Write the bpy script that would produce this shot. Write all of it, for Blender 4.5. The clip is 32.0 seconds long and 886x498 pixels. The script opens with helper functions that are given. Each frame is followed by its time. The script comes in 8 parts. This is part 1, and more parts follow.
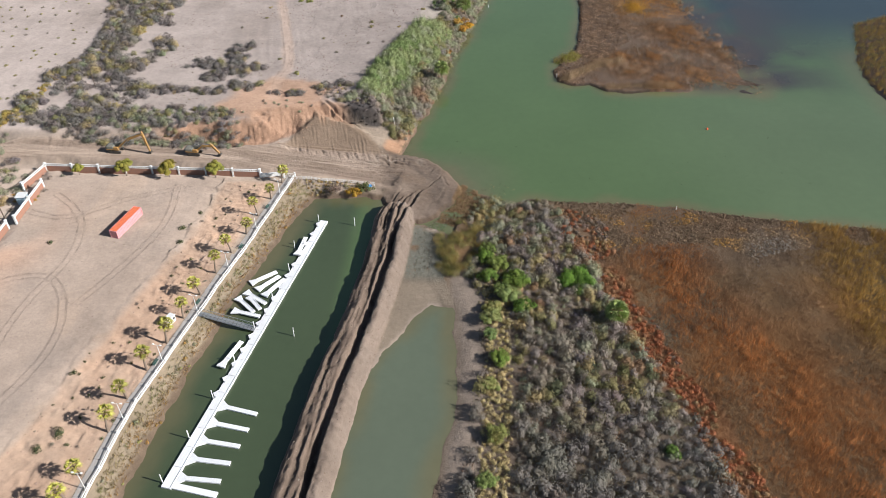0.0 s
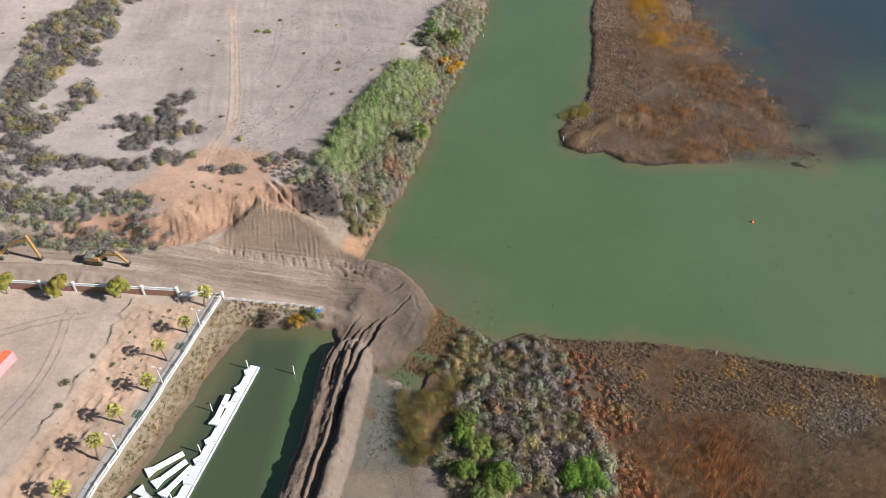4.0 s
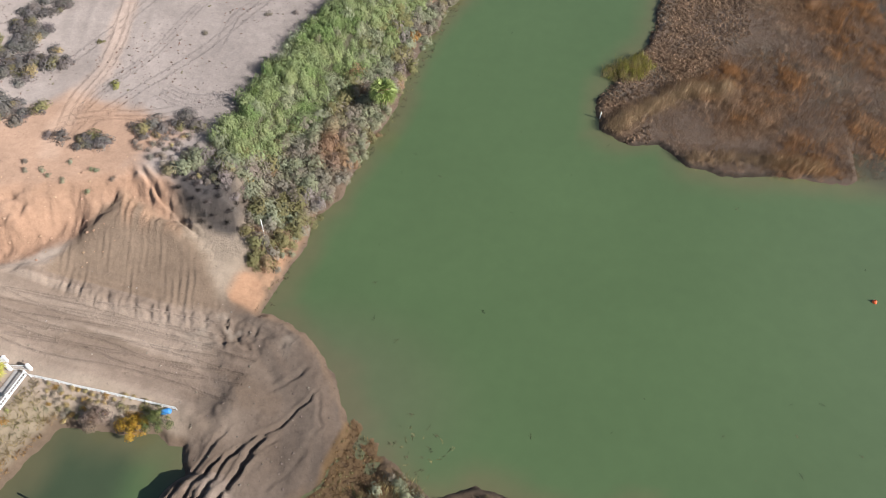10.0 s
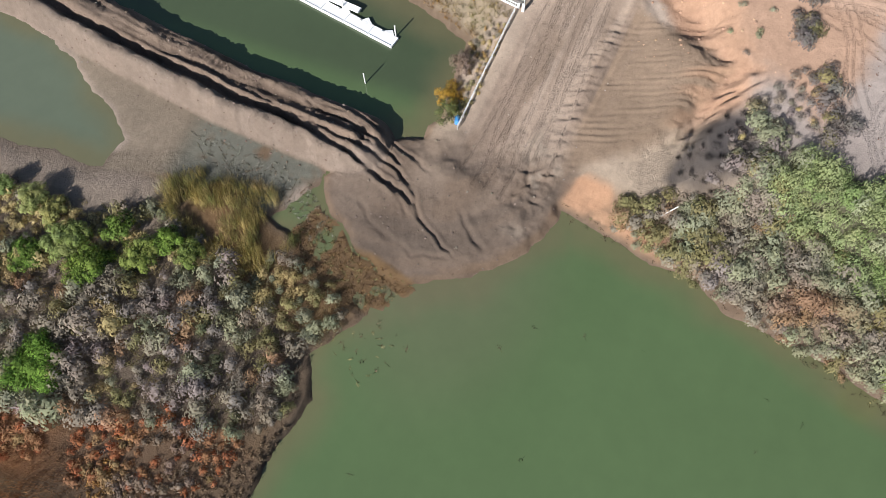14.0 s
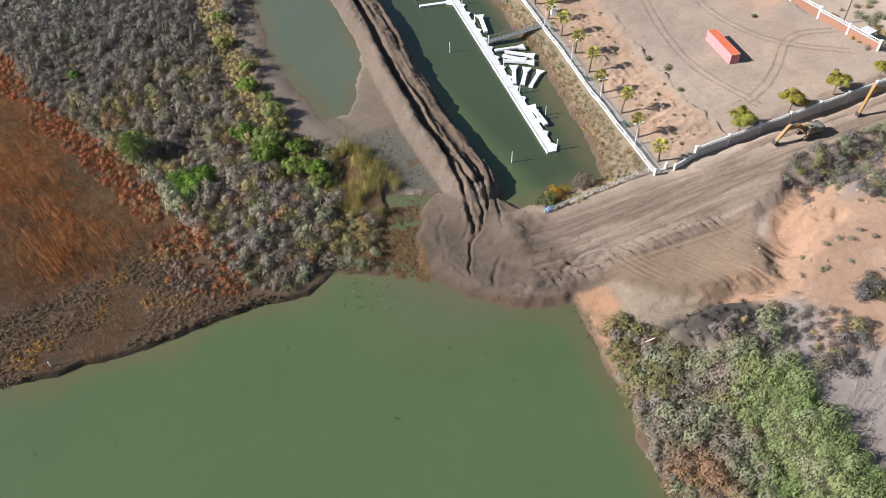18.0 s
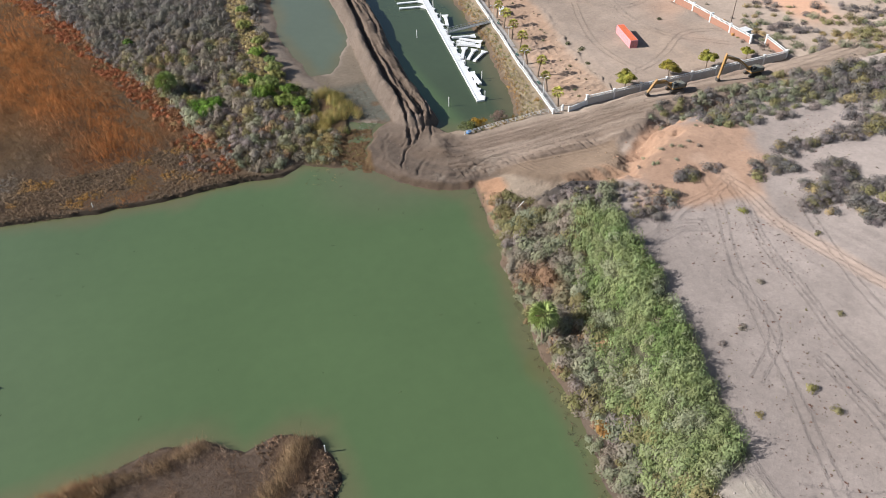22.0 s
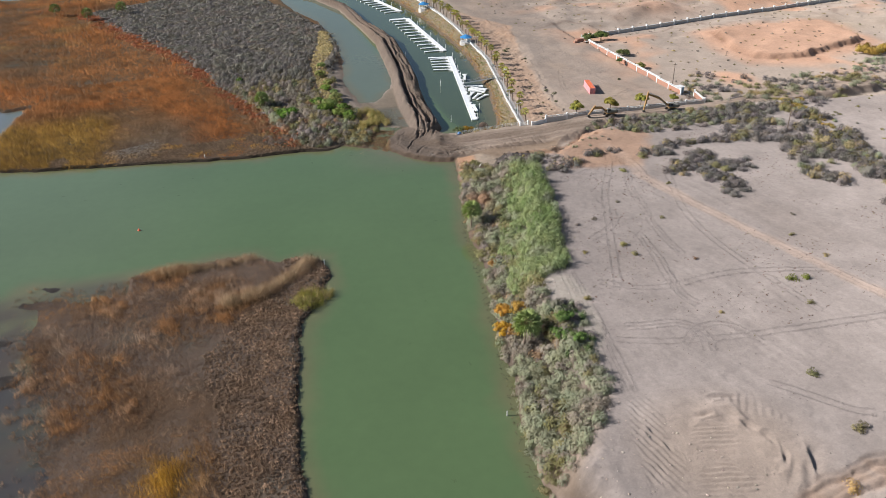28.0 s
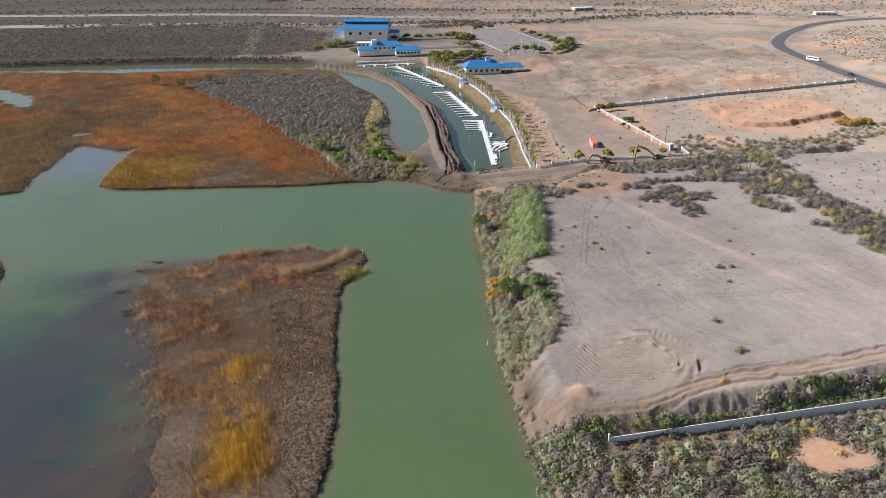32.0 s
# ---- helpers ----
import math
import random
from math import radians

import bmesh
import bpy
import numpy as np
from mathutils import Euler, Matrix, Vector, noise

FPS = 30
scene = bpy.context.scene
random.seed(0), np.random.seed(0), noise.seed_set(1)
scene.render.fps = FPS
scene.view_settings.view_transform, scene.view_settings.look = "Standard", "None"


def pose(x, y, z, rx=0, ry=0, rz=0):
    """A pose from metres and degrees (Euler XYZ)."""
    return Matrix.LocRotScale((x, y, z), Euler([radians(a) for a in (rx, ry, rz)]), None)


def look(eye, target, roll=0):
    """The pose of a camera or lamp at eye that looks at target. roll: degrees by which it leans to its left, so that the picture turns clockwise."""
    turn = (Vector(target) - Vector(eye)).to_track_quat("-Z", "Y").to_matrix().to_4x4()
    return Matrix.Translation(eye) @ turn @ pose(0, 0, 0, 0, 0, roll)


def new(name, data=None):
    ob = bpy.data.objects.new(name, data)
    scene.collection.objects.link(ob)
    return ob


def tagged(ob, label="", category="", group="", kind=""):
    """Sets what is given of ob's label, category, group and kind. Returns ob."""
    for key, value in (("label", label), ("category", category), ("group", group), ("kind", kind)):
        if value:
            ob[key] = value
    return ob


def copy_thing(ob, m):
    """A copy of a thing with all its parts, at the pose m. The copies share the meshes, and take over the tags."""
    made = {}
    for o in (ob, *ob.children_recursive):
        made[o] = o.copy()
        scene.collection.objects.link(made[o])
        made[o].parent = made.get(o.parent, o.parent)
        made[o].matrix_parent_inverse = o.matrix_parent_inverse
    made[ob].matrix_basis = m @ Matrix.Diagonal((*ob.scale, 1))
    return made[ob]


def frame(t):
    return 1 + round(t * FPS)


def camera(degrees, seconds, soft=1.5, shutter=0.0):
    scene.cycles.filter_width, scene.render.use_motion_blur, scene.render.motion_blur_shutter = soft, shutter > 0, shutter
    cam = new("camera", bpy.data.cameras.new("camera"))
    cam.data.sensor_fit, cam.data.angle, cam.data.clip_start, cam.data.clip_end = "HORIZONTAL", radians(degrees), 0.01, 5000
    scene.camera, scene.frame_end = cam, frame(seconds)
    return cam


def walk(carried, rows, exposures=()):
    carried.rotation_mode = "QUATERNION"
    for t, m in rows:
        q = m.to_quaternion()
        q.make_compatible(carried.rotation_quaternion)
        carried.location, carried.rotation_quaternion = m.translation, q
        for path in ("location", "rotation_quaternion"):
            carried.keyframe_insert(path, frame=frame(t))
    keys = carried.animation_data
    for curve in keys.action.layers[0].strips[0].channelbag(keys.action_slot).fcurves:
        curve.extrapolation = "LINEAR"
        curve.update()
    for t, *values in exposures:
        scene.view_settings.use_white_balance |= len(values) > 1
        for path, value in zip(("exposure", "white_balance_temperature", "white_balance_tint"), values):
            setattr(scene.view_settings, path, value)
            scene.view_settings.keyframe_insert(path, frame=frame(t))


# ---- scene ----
EXPO = 0.55
cam = camera(60.9, 32.0, soft=0.5)
PATH = [
    (0, (-8.157, -111.468, 138.215), (-8.23, -109.927, 136.942), -0.6),
    (0.5, (-7.247, -102.988, 138.08), (-7.337, -101.473, 136.779), -0.6),
    (1, (-6.268, -94.277, 137.808), (-6.369, -92.765, 136.503), -0.6),
    (1.5, (-5.192, -85.077, 137.467), (-5.299, -83.569, 136.157), -0.7),
    (2, (-4.412, -74.824, 136.994), (-4.519, -73.325, 135.675), -0.8),
    (2.5, (-3.733, -66.925, 137.085), (-3.838, -65.428, 135.764), -0.8),
    (3, (-3.143, -58.365, 137.058), (-3.245, -56.871, 135.731), -0.7),
    (3.5, (-2.774, -49.515, 136.988), (-2.87, -48.028, 135.654), -0.6),
    (4, (-2.031, -40.939, 136.957), (-2.121, -39.458, 135.616), -0.6),
    (4.5, (-0.978, -32.651, 136.677), (-1.06, -31.173, 135.332), -0.5),
    (6.5, (3.383, -2.313, 129.589), (3.33, -0.892, 128.184), -0.7),
    (7, (5.181, 6.206, 127.569), (5.123, 7.593, 126.129), -0.7),
    (7.5, (6.731, 14.435, 125.038), (6.662, 15.787, 123.565), -0.7),
    (8, (8.089, 22.459, 122.183), (8.007, 23.772, 120.677), -0.7),
    (8.5, (9.373, 30.285, 119.21), (9.277, 31.557, 117.669), -0.5),
    (9, (10.393, 36.271, 116.771), (10.282, 37.501, 115.197), -0.4),
    (9.5, (11.158, 39.314, 115.463), (11.017, 40.502, 113.86), -0.8),
    (10, (11.726, 43.055, 114.471), (11.522, 44.206, 112.848), -0.4),
    (10.5, (12.853, 48.451, 113.723), (12.441, 49.491, 112.066), 0.1),
    (11, (14.147, 55.352, 112.933), (13.614, 56.261, 111.233), 0.1),
    (11.5, (15.505, 63.378, 112.203), (14.796, 64.038, 110.454), 0.7),
    (12, (16.848, 72.593, 111.327), (16.067, 72.967, 109.524), 1.0),
    (12.5, (18.13, 81.937, 110.61), (17.382, 82.044, 108.759), 0.3),
    (13, (19.503, 91.319, 110.12), (18.856, 91.205, 108.231), -1.7),
    (13.5, (20.719, 100.347, 109.494), (20.072, 100.125, 107.615), -3.2),
    (15.5, (26.926, 136.436, 106.031), (26.092, 135.694, 104.372), -1.6),
    (16, (28.067, 144.825, 105.703), (27.244, 143.947, 104.106), -1.1),
    (16.5, (29.011, 152.8, 105.541), (28.225, 151.787, 104.006), -0.7),
    (17, (29.274, 159.833, 105.525), (28.56, 158.689, 104.049), -0.6),
    (17.5, (28.852, 165.548, 105.342), (28.197, 164.334, 103.894), -1.0),
    (18, (29.268, 172.801, 105.334), (28.631, 171.564, 103.897), -0.9),
    (18.5, (30.357, 181.03, 105.381), (29.717, 179.776, 103.96), -0.8),
    (19, (31.497, 189.478, 105.512), (30.854, 188.203, 104.112), -0.6),
    (19.5, (32.641, 198.038, 105.769), (31.996, 196.742, 104.389), -0.6),
    (20, (33.335, 206.063, 105.968), (32.694, 204.746, 104.606), -0.5),
    (20.5, (33.918, 214.399, 106.258), (33.282, 213.061, 104.915), -0.6),
    (21, (34.698, 222.991, 106.578), (34.067, 221.631, 105.254), -0.7),
    (21.5, (35.851, 231.72, 106.815), (35.222, 230.34, 105.511), -0.6),
    (22, (36.871, 240.316, 107.064), (36.247, 238.914, 105.781), -0.5),
    (22.5, (37.821, 249.049, 107.275), (37.202, 247.624, 106.015), -0.5),
    (23, (38.448, 257.719, 107.451), (37.839, 256.272, 106.211), -0.6),
    (23.5, (39.157, 266.399, 107.526), (38.556, 264.93, 106.309), -0.6),
    (24, (39.776, 275.365, 107.432), (39.186, 273.871, 106.24), -0.6),
    (24.5, (40.197, 284.153, 107.385), (39.619, 282.635, 106.218), -0.7),
    (25, (40.634, 292.922, 107.53), (40.069, 291.382, 106.387), -0.8),
    (25.5, (41.081, 301.41, 107.705), (40.527, 299.849, 106.585), -0.8),
    (27.5, (43.657, 336.051, 108.004), (43.149, 334.408, 106.983), -0.6),
    (28, (44.286, 344.707, 108.013), (43.79, 343.045, 107.017), -0.6),
    (28.5, (45.012, 353.313, 108.038), (44.527, 351.632, 107.068), -0.6),
    (29, (45.707, 361.749, 107.949), (45.235, 360.051, 107.004), -0.4),
    (29.5, (46.172, 370.145, 107.755), (45.713, 368.428, 106.837), -0.4),
    (30, (46.896, 378.314, 107.553), (46.446, 376.58, 106.663), -0.4),
    (30.5, (47.828, 386.446, 107.687), (47.386, 384.698, 106.822), -0.3),
    (31, (48.536, 395.003, 107.873), (48.108, 393.239, 107.033), -0.3),
    (31.5, (49.224, 403.819, 107.943), (48.812, 402.039, 107.13), -0.2),
    (32, (49.982, 412.762, 107.888), (49.585, 410.965, 107.106), -0.3),
]
walk(cam, [(t, look(eye, target, roll)) for t, eye, target, roll in PATH], [(0.0, EXPO), (8.0, EXPO), (10.0, EXPO + 0.07), (12.0, EXPO - 0.13), (13.0, EXPO + 0.08), (16.0, EXPO), (20.0, EXPO + 0.03), (25.0, EXPO), (32.0, EXPO)])

SKY_TURN = 105.0
SUN_HEIGHT = 31.0

# ---- world and sun ----
world = bpy.data.worlds.new("sky")
scene.world = world
world.use_nodes = True
wn = world.node_tree.nodes
sky = wn.new("ShaderNodeTexSky")
sky.sky_type = "NISHITA"
sky.sun_disc = False
sky.sun_elevation = radians(SUN_HEIGHT)
sky.sun_rotation = radians(SKY_TURN)
sky.air_density, sky.dust_density, sky.ozone_density = 1.0, 1.0, 1.5
world.node_tree.links.new(sky.outputs[0], wn["Background"].inputs[0])
wn["Background"].inputs[1].default_value = 0.065

sun = new("sun", bpy.data.lights.new("sun", "SUN"))
sun.data.energy, sun.data.angle, sun.data.color = 5.0, radians(0.55), (1.0, 0.98, 0.972)
sun_way = Vector((math.sin(radians(SKY_TURN)) * math.cos(radians(SUN_HEIGHT)),
                  math.cos(radians(SKY_TURN)) * math.cos(radians(SUN_HEIGHT)), math.sin(radians(SUN_HEIGHT))))
sun.matrix_world = look(sun_way * 300, (0, 0, 0))


# ---- materials ----
def shader(name, rough=0.8, metal=0.0, color=(0.5, 0.5, 0.5), spec=0.5):
    m = bpy.data.materials.new(name)
    m.use_nodes = True
    b = m.node_tree.nodes["Principled BSDF"]
    b.inputs["Base Color"].default_value = (*color, 1)
    b.inputs["Roughness"].default_value = rough
    b.inputs["Metallic"].default_value = metal
    b.inputs["Specular IOR Level"].default_value = spec
    return m, m.node_tree, b


def node(tree, kind, **given):
    n = tree.nodes.new(kind)
    for k, v in given.items():
        n.inputs[k.replace("_", " ")].default_value = v
    return n


def noise_node(tree, scale, detail=4.0, rough=0.6, space="Object"):
    n = node(tree, "ShaderNodeTexNoise", Scale=scale, Detail=detail, Roughness=rough)
    c = tree.nodes.new("ShaderNodeTexCoord")
    tree.links.new(c.outputs[space], n.inputs["Vector"])
    return n


def ranged(tree, source, lo, hi, f0=0.3, f1=0.7):
    n = node(tree, "ShaderNodeMapRange")
    n.inputs["From Min"].default_value, n.inputs["From Max"].default_value = f0, f1
    n.inputs["To Min"].default_value, n.inputs["To Max"].default_value = lo, hi
    tree.links.new(source, n.inputs["Value"])
    return n.outputs["Result"]


def times(tree, color, factor):
    n = tree.nodes.new("ShaderNodeVectorMath")
    n.operation = "SCALE"
    tree.links.new(color, n.inputs[0])
    tree.links.new(factor, n.inputs["Scale"])
    return n.outputs[0]


def bumped(tree, b, source, strength, distance):
    n = node(tree, "ShaderNodeBump", Strength=strength, Distance=distance)
    tree.links.new(source, n.inputs["Height"])
    tree.links.new(n.outputs[0], b.inputs["Normal"])
    return n


def worn(name, color, rough=0.7, metal=0.0, dirt=(0.25, 0.2, 0.15), amount=0.25, scale=1.2, bump=0.15, spec=0.5):
    """A painted or plain surface with dirt at two scales and a fine relief; each piece a little lighter or darker."""
    m, t, b = shader(name, rough, metal, color, spec)
    big, small = noise_node(t, scale, 5, 0.65), noise_node(t, scale * 14, 3, 0.6)
    mix = t.nodes.new("ShaderNodeMix")
    mix.data_type = "RGBA"
    mix.inputs[6].default_value, mix.inputs[7].default_value = (*color, 1), (*dirt, 1)
    t.links.new(ranged(t, big.outputs["Fac"], 0.0, amount, 0.42, 0.75), mix.inputs[0])
    one = times(t, mix.outputs[2], ranged(t, small.outputs["Fac"], 0.88, 1.1))
    info = t.nodes.new("ShaderNodeObjectInfo")
    two = times(t, one, ranged(t, info.outputs["Random"], 0.92, 1.06, 0, 1))
    t.links.new(two, b.inputs["Base Color"])
    t.links.new(ranged(t, big.outputs["Fac"], rough - 0.08, min(1, rough + 0.12)), b.inputs["Roughness"])
    if bump:
        bumped(t, b, small.outputs["Fac"], bump, 0.02)
    return m


def ground_material():
    m, t, b = shader("earth", 0.95, spec=0.1)
    b.inputs["Diffuse Roughness"].default_value = 1.0
    at = t.nodes.new("ShaderNodeAttribute")
    at.attribute_name = "tone"
    n1, n2, n3 = noise_node(t, 0.09, 6, 0.65), noise_node(t, 0.9, 6, 0.7), noise_node(t, 2.6, 5, 0.75)
    n4, n5 = noise_node(t, 0.028, 5, 0.6), noise_node(t, 1.1, 2, 0.5)
    c = times(t, at.outputs["Color"], ranged(t, n1.outputs["Fac"], 0.86, 1.13))
    c = times(t, c, ranged(t, n4.outputs["Fac"], 0.92, 1.08))
    c = times(t, c, ranged(t, n2.outputs["Fac"], 0.88, 1.11))
    c = times(t, c, ranged(t, n3.outputs["Fac"], 0.93, 1.07))
    c = times(t, c, ranged(t, n5.outputs["Fac"], 1.0, 0.74, 0.68, 0.78))
    t.links.new(c, b.inputs["Base Color"])
    add = t.nodes.new("ShaderNodeMath")
    add.operation = "MULTIPLY_ADD"
    add.inputs[1].default_value = 0.8
    t.links.new(n3.outputs["Fac"], add.inputs[0])
    t.links.new(n2.outputs["Fac"], add.inputs[2])
    mul = t.nodes.new("ShaderNodeMath")
    mul.operation = "MULTIPLY"
    t.links.new(add.outputs[0], mul.inputs[0])
    t.links.new(at.outputs["Alpha"], mul.inputs[1])
    bumped(t, b, mul.outputs[0], 0.8, 0.42)
    return m


def water_material():
    m, t, b = shader("green water", 0.04, spec=1.0)
    b.inputs["IOR"].default_value = 1.33
    at = t.nodes.new("ShaderNodeAttribute")
    at.attribute_name = "tone"
    n1, n2 = noise_node(t, 0.02, 4, 0.6), noise_node(t, 0.35, 3, 0.6)
    c = times(t, at.outputs["Color"], ranged(t, n1.outputs["Fac"], 0.93, 1.07))
    c = times(t, c, ranged(t, n2.outputs["Fac"], 0.97, 1.03))
    t.links.new(c, b.inputs["Base Color"])
    r = noise_node(t, 1.3, 5, 0.6)
    bumped(t, b, r.outputs["Fac"], 0.06, 0.12)
    return m


def leaf_material(name, rough=0.75, lo=0.84, hi=1.15, through_light=0.1, gaps=0.0):
    """gaps: how much of a leaf cluster lets the light pass between its leaves."""
    m, t, b = shader(name, rough, spec=0.12)
    at = t.nodes.new("ShaderNodeAttribute")
    at.attribute_name = "tone"
    geo = t.nodes.new("ShaderNodeNewGeometry")
    c = times(t, at.outputs["Color"], ranged(t, geo.outputs["Random Per Island"], lo, hi, 0, 1))
    t.links.new(c, b.inputs["Base Color"])
    tr = t.nodes.new("ShaderNodeBsdfTranslucent")
    t.links.new(c, tr.inputs["Color"])
    mx = t.nodes.new("ShaderNodeMixShader")
    mx.inputs[0].default_value = through_light
    out = t.nodes["Material Output"]
    t.links.new(b.outputs[0], mx.inputs[1])
    t.links.new(tr.outputs[0], mx.inputs[2])
    last = mx
    if gaps:
        clear = t.nodes.new("ShaderNodeBsdfTransparent")
        last = t.nodes.new("ShaderNodeMixShader")
        last.inputs[0].default_value = gaps
        t.links.new(mx.outputs[0], last.inputs[1])
        t.links.new(clear.outputs[0], last.inputs[2])
    t.links.new(last.outputs[0], out.inputs["Surface"])
    return m


EARTH = ground_material()
WATER = water_material()
LEAF = leaf_material("leaves", 0.85, 0.9, 1.1, 0.22, 0.32)
REEDY = leaf_material("dry reed blades", 0.85, 0.84, 1.16, 0.3)
WHITE = worn("white paint", (0.72, 0.72, 0.7), 0.6, dirt=(0.42, 0.37, 0.31), amount=0.35)
DOCKWHITE = worn("weathered white dock boards", (0.74, 0.75, 0.75), 0.7, dirt=(0.5, 0.47, 0.42), amount=0.3, scale=0.5)


# ---- numbers for the terrain ----
def smooth(v):
    v = np.clip(v, 0.0, 1.0)
    return v * v * (3 - 2 * v)


def lattice(i, j, seed):
    h = (i.astype(np.int64) * 374761393 + j.astype(np.int64) * 668265263 + seed * 982451653) & 0x7FFFFFFF
    h = ((h ^ (h >> 13)) * 1274126177) & 0x7FFFFFFF
    return ((h ^ (h >> 16)) & 0xFFFF) / 65535.0


def grain(x, y, size, seed=0, octaves=3):
    """Fractal value noise, -1 to 1, with that feature size in metres."""
    total, gain, norm = np.zeros_like(x, dtype=float), 1.0, 0.0
    for k in range(octaves):
        u, v = x / size, y / size
        i, j = np.floor(u), np.floor(v)
        fu, fv = smooth(u - i), smooth(v - j)
        a, b_ = lattice(i, j, seed + k), lattice(i + 1, j, seed + k)
        c, d = lattice(i, j + 1, seed + k), lattice(i + 1, j + 1, seed + k)
        total += gain * ((a + (b_ - a) * fu) * (1 - fv) + (c + (d - c) * fu) * fv - 0.5) * 2
        norm += gain
        gain, size = gain * 0.5, size * 0.5
    return total / norm


def inside(poly, x, y):
    """Signed distance to a closed outline, positive within."""
    best = np.full(x.shape, 1e18)
    odd = np.zeros(x.shape, dtype=bool)
    n = len(poly)
    for k in range(n):
        (ax, ay), (bx, by) = poly[k], poly[(k + 1) % n]
        ex, ey = bx - ax, by - ay
        s = np.clip(((x - ax) * ex + (y - ay) * ey) / max(ex * ex + ey * ey, 1e-9), 0, 1)
        dx, dy = x - ax - s * ex, y - ay - s * ey
        best = np.minimum(best, dx * dx + dy * dy)
        if ay != by:
            cross = ((ay > y) != (by > y)) & (x < ex * (y - ay) / (by - ay) + ax)
            odd ^= cross
    d = np.sqrt(best)
    return np.where(odd, d, -d)


def along(line, x, y):
    """Distance to an open line, the signed side (left positive), and the length along it."""
    best, side, run = np.full(x.shape, 1e18), np.zeros(x.shape), np.zeros(x.shape)
    done = 0.0
    for (ax, ay), (bx, by) in zip(line, line[1:]):
        ex, ey = bx - ax, by - ay
        length = math.hypot(ex, ey)
        s = np.clip(((x - ax) * ex + (y - ay) * ey) / (length * length), 0, 1)
        dx, dy = x - ax - s * ex, y - ay - s * ey
        d2 = dx * dx + dy * dy
        near = d2 < best
        best = np.where(near, d2, best)
        side = np.where(near, np.sign(ex * (y - ay) - ey * (x - ax)), side)
        run = np.where(near, done + s * length, run)
        done += length
    d = np.sqrt(best)
    return d, d * side, run
def graded(parts, far_lo, far_hi, grow_lo, grow_hi):
    """Grid lines: stretches of (from, to, step), then ever wider steps out to both far ends."""
    mid = [parts[0][0]]
    for lo, hi, step in parts:
        n = round((hi - lo) / step)
        mid += [lo + (hi - lo) * (k + 1) / n for k in range(n)]
    for sign, end, step, grow in ((-1, far_lo, parts[0][2], grow_lo), (1, far_hi, parts[-1][2], grow_hi)):
        v, s, store = (mid[0] if sign < 0 else mid[-1]), step, []
        while (v > end) if sign < 0 else (v < end):
            s = min(s * grow, 160)
            v += sign * s
            store.append(v)
        mid = store[::-1] + mid if sign < 0 else mid + store
    return np.array(mid)




# ---- plan: outlines in metres ----
MAINLAND = [(20, 900), (4, 320), (1, 292), (1, 276), (-1, 260), (-3, 244), (-8, 223), (-11, 208), (-14, 192), (-18, 176),
            (-19, 160), (-21, 150), (-24, 138), (-28, 124), (-30, 113), (-32, 105), (-24, 103), (-18, 98), (-14, 92),
            (-11, 87), (-11, 83), (-14, 77), (-18, 71), (-24, 67), (-33, 71), (-37, 79), (-41, 81), (-57, 79), (-61, 70),
            (-65, 54), (-70, 36), (-73, 18), (-76, 0), (-79, -22), (-80, -47), (-80, -111), (-76, -181), (-76, -243),
            (-24, -247), (2, -250), (20, -262), (75, -277), (139, -292), (185, -296), (283, -309), (900, -460), (4700, -800),
            (4700, -4700), (-4700, -4700), (-4700, 4700), (20, 4700)]
EASTLAND = [(-5, 83), (4, 77), (10, 81), (18, 79), (33, 79), (47, 78), (60, 76), (76, 73), (105, 69), (124, 65), (132, 57),
            (131, 30), (125, -6), (134, -4), (146, -14), (157, -22), (161, 13), (165, 39), (164, 58), (180, 62), (300, 60), (420, 0), (420, -300),
            (283, -285), (180, -258), (75, -248), (20, -236), (4, -224), (-3, -201), (-8, -161), (-18, -125), (-20, -86),
            (-17, -37), (-11, -3), (-11, 11), (-12, 30), (-16, 42), (-18, 55), (-12, 67), (-8, 76)]
INLET = [(262, -215), (249, -206), (218, -169), (208, -121), (237, -162), (270, -185)]
POND = [(166, -53), (157, -50), (155, -43), (163, -40)]
LOT = [(-165, -414), (-210, -418), (-213, -294), (-201, -247), (-156, -238), (-151, -344)]
WALL_LINE = [(-150, -26), (-366, -65)]
ROAD_LINE = [(-352, 90), (-371, 0), (-376, -86), (-393, -147), (-403, -190), (-415, -228), (-444, -270), (-500, -327), (-581, -388), (-660, -410)]
MOUND = [(-209, -8), (-205, 18), (-206, 40), (-226, 46), (-250, 41), (-285, 28), (-290, -10), (-250, -14)]
BERM = [(-31, 70), (-32.5, 46), (-35.5, 24), (-39, 3), (-42, -22), (-45.5, -62), (-41.5, -108), (-39, -153), (-26, -200), (-6, -228), (12, -248)]
ISLAND = [(25, 160), (24, 169), (28, 180), (34, 188), (37, 205), (40, 225), (41, 245), (44, 268), (49, 287), (54, 330),
          (64, 420), (98, 420), (92, 277), (92, 250), (97, 209), (105, 180), (107, 161), (103, 151), (86, 155), (70, 153),
          (50, 151), (42, 153), (37, 158), (31, 157)]
ISLET = [(147, 148), (145, 160), (147, 178), (160, 218), (190, 235), (215, 170), (180, 136), (152, 137)]
MUDFLAT = [(-24, 67), (-14, 60), (-11, 50), (-9, 40), (-12.5, 33), (-18.5, 34), (-24, 27), (-28.5, 18.5), (-33, 9), (-36.5, -8), (-39, -40), (-43, -40), (-38, 5), (-33, 45), (-30, 60)]
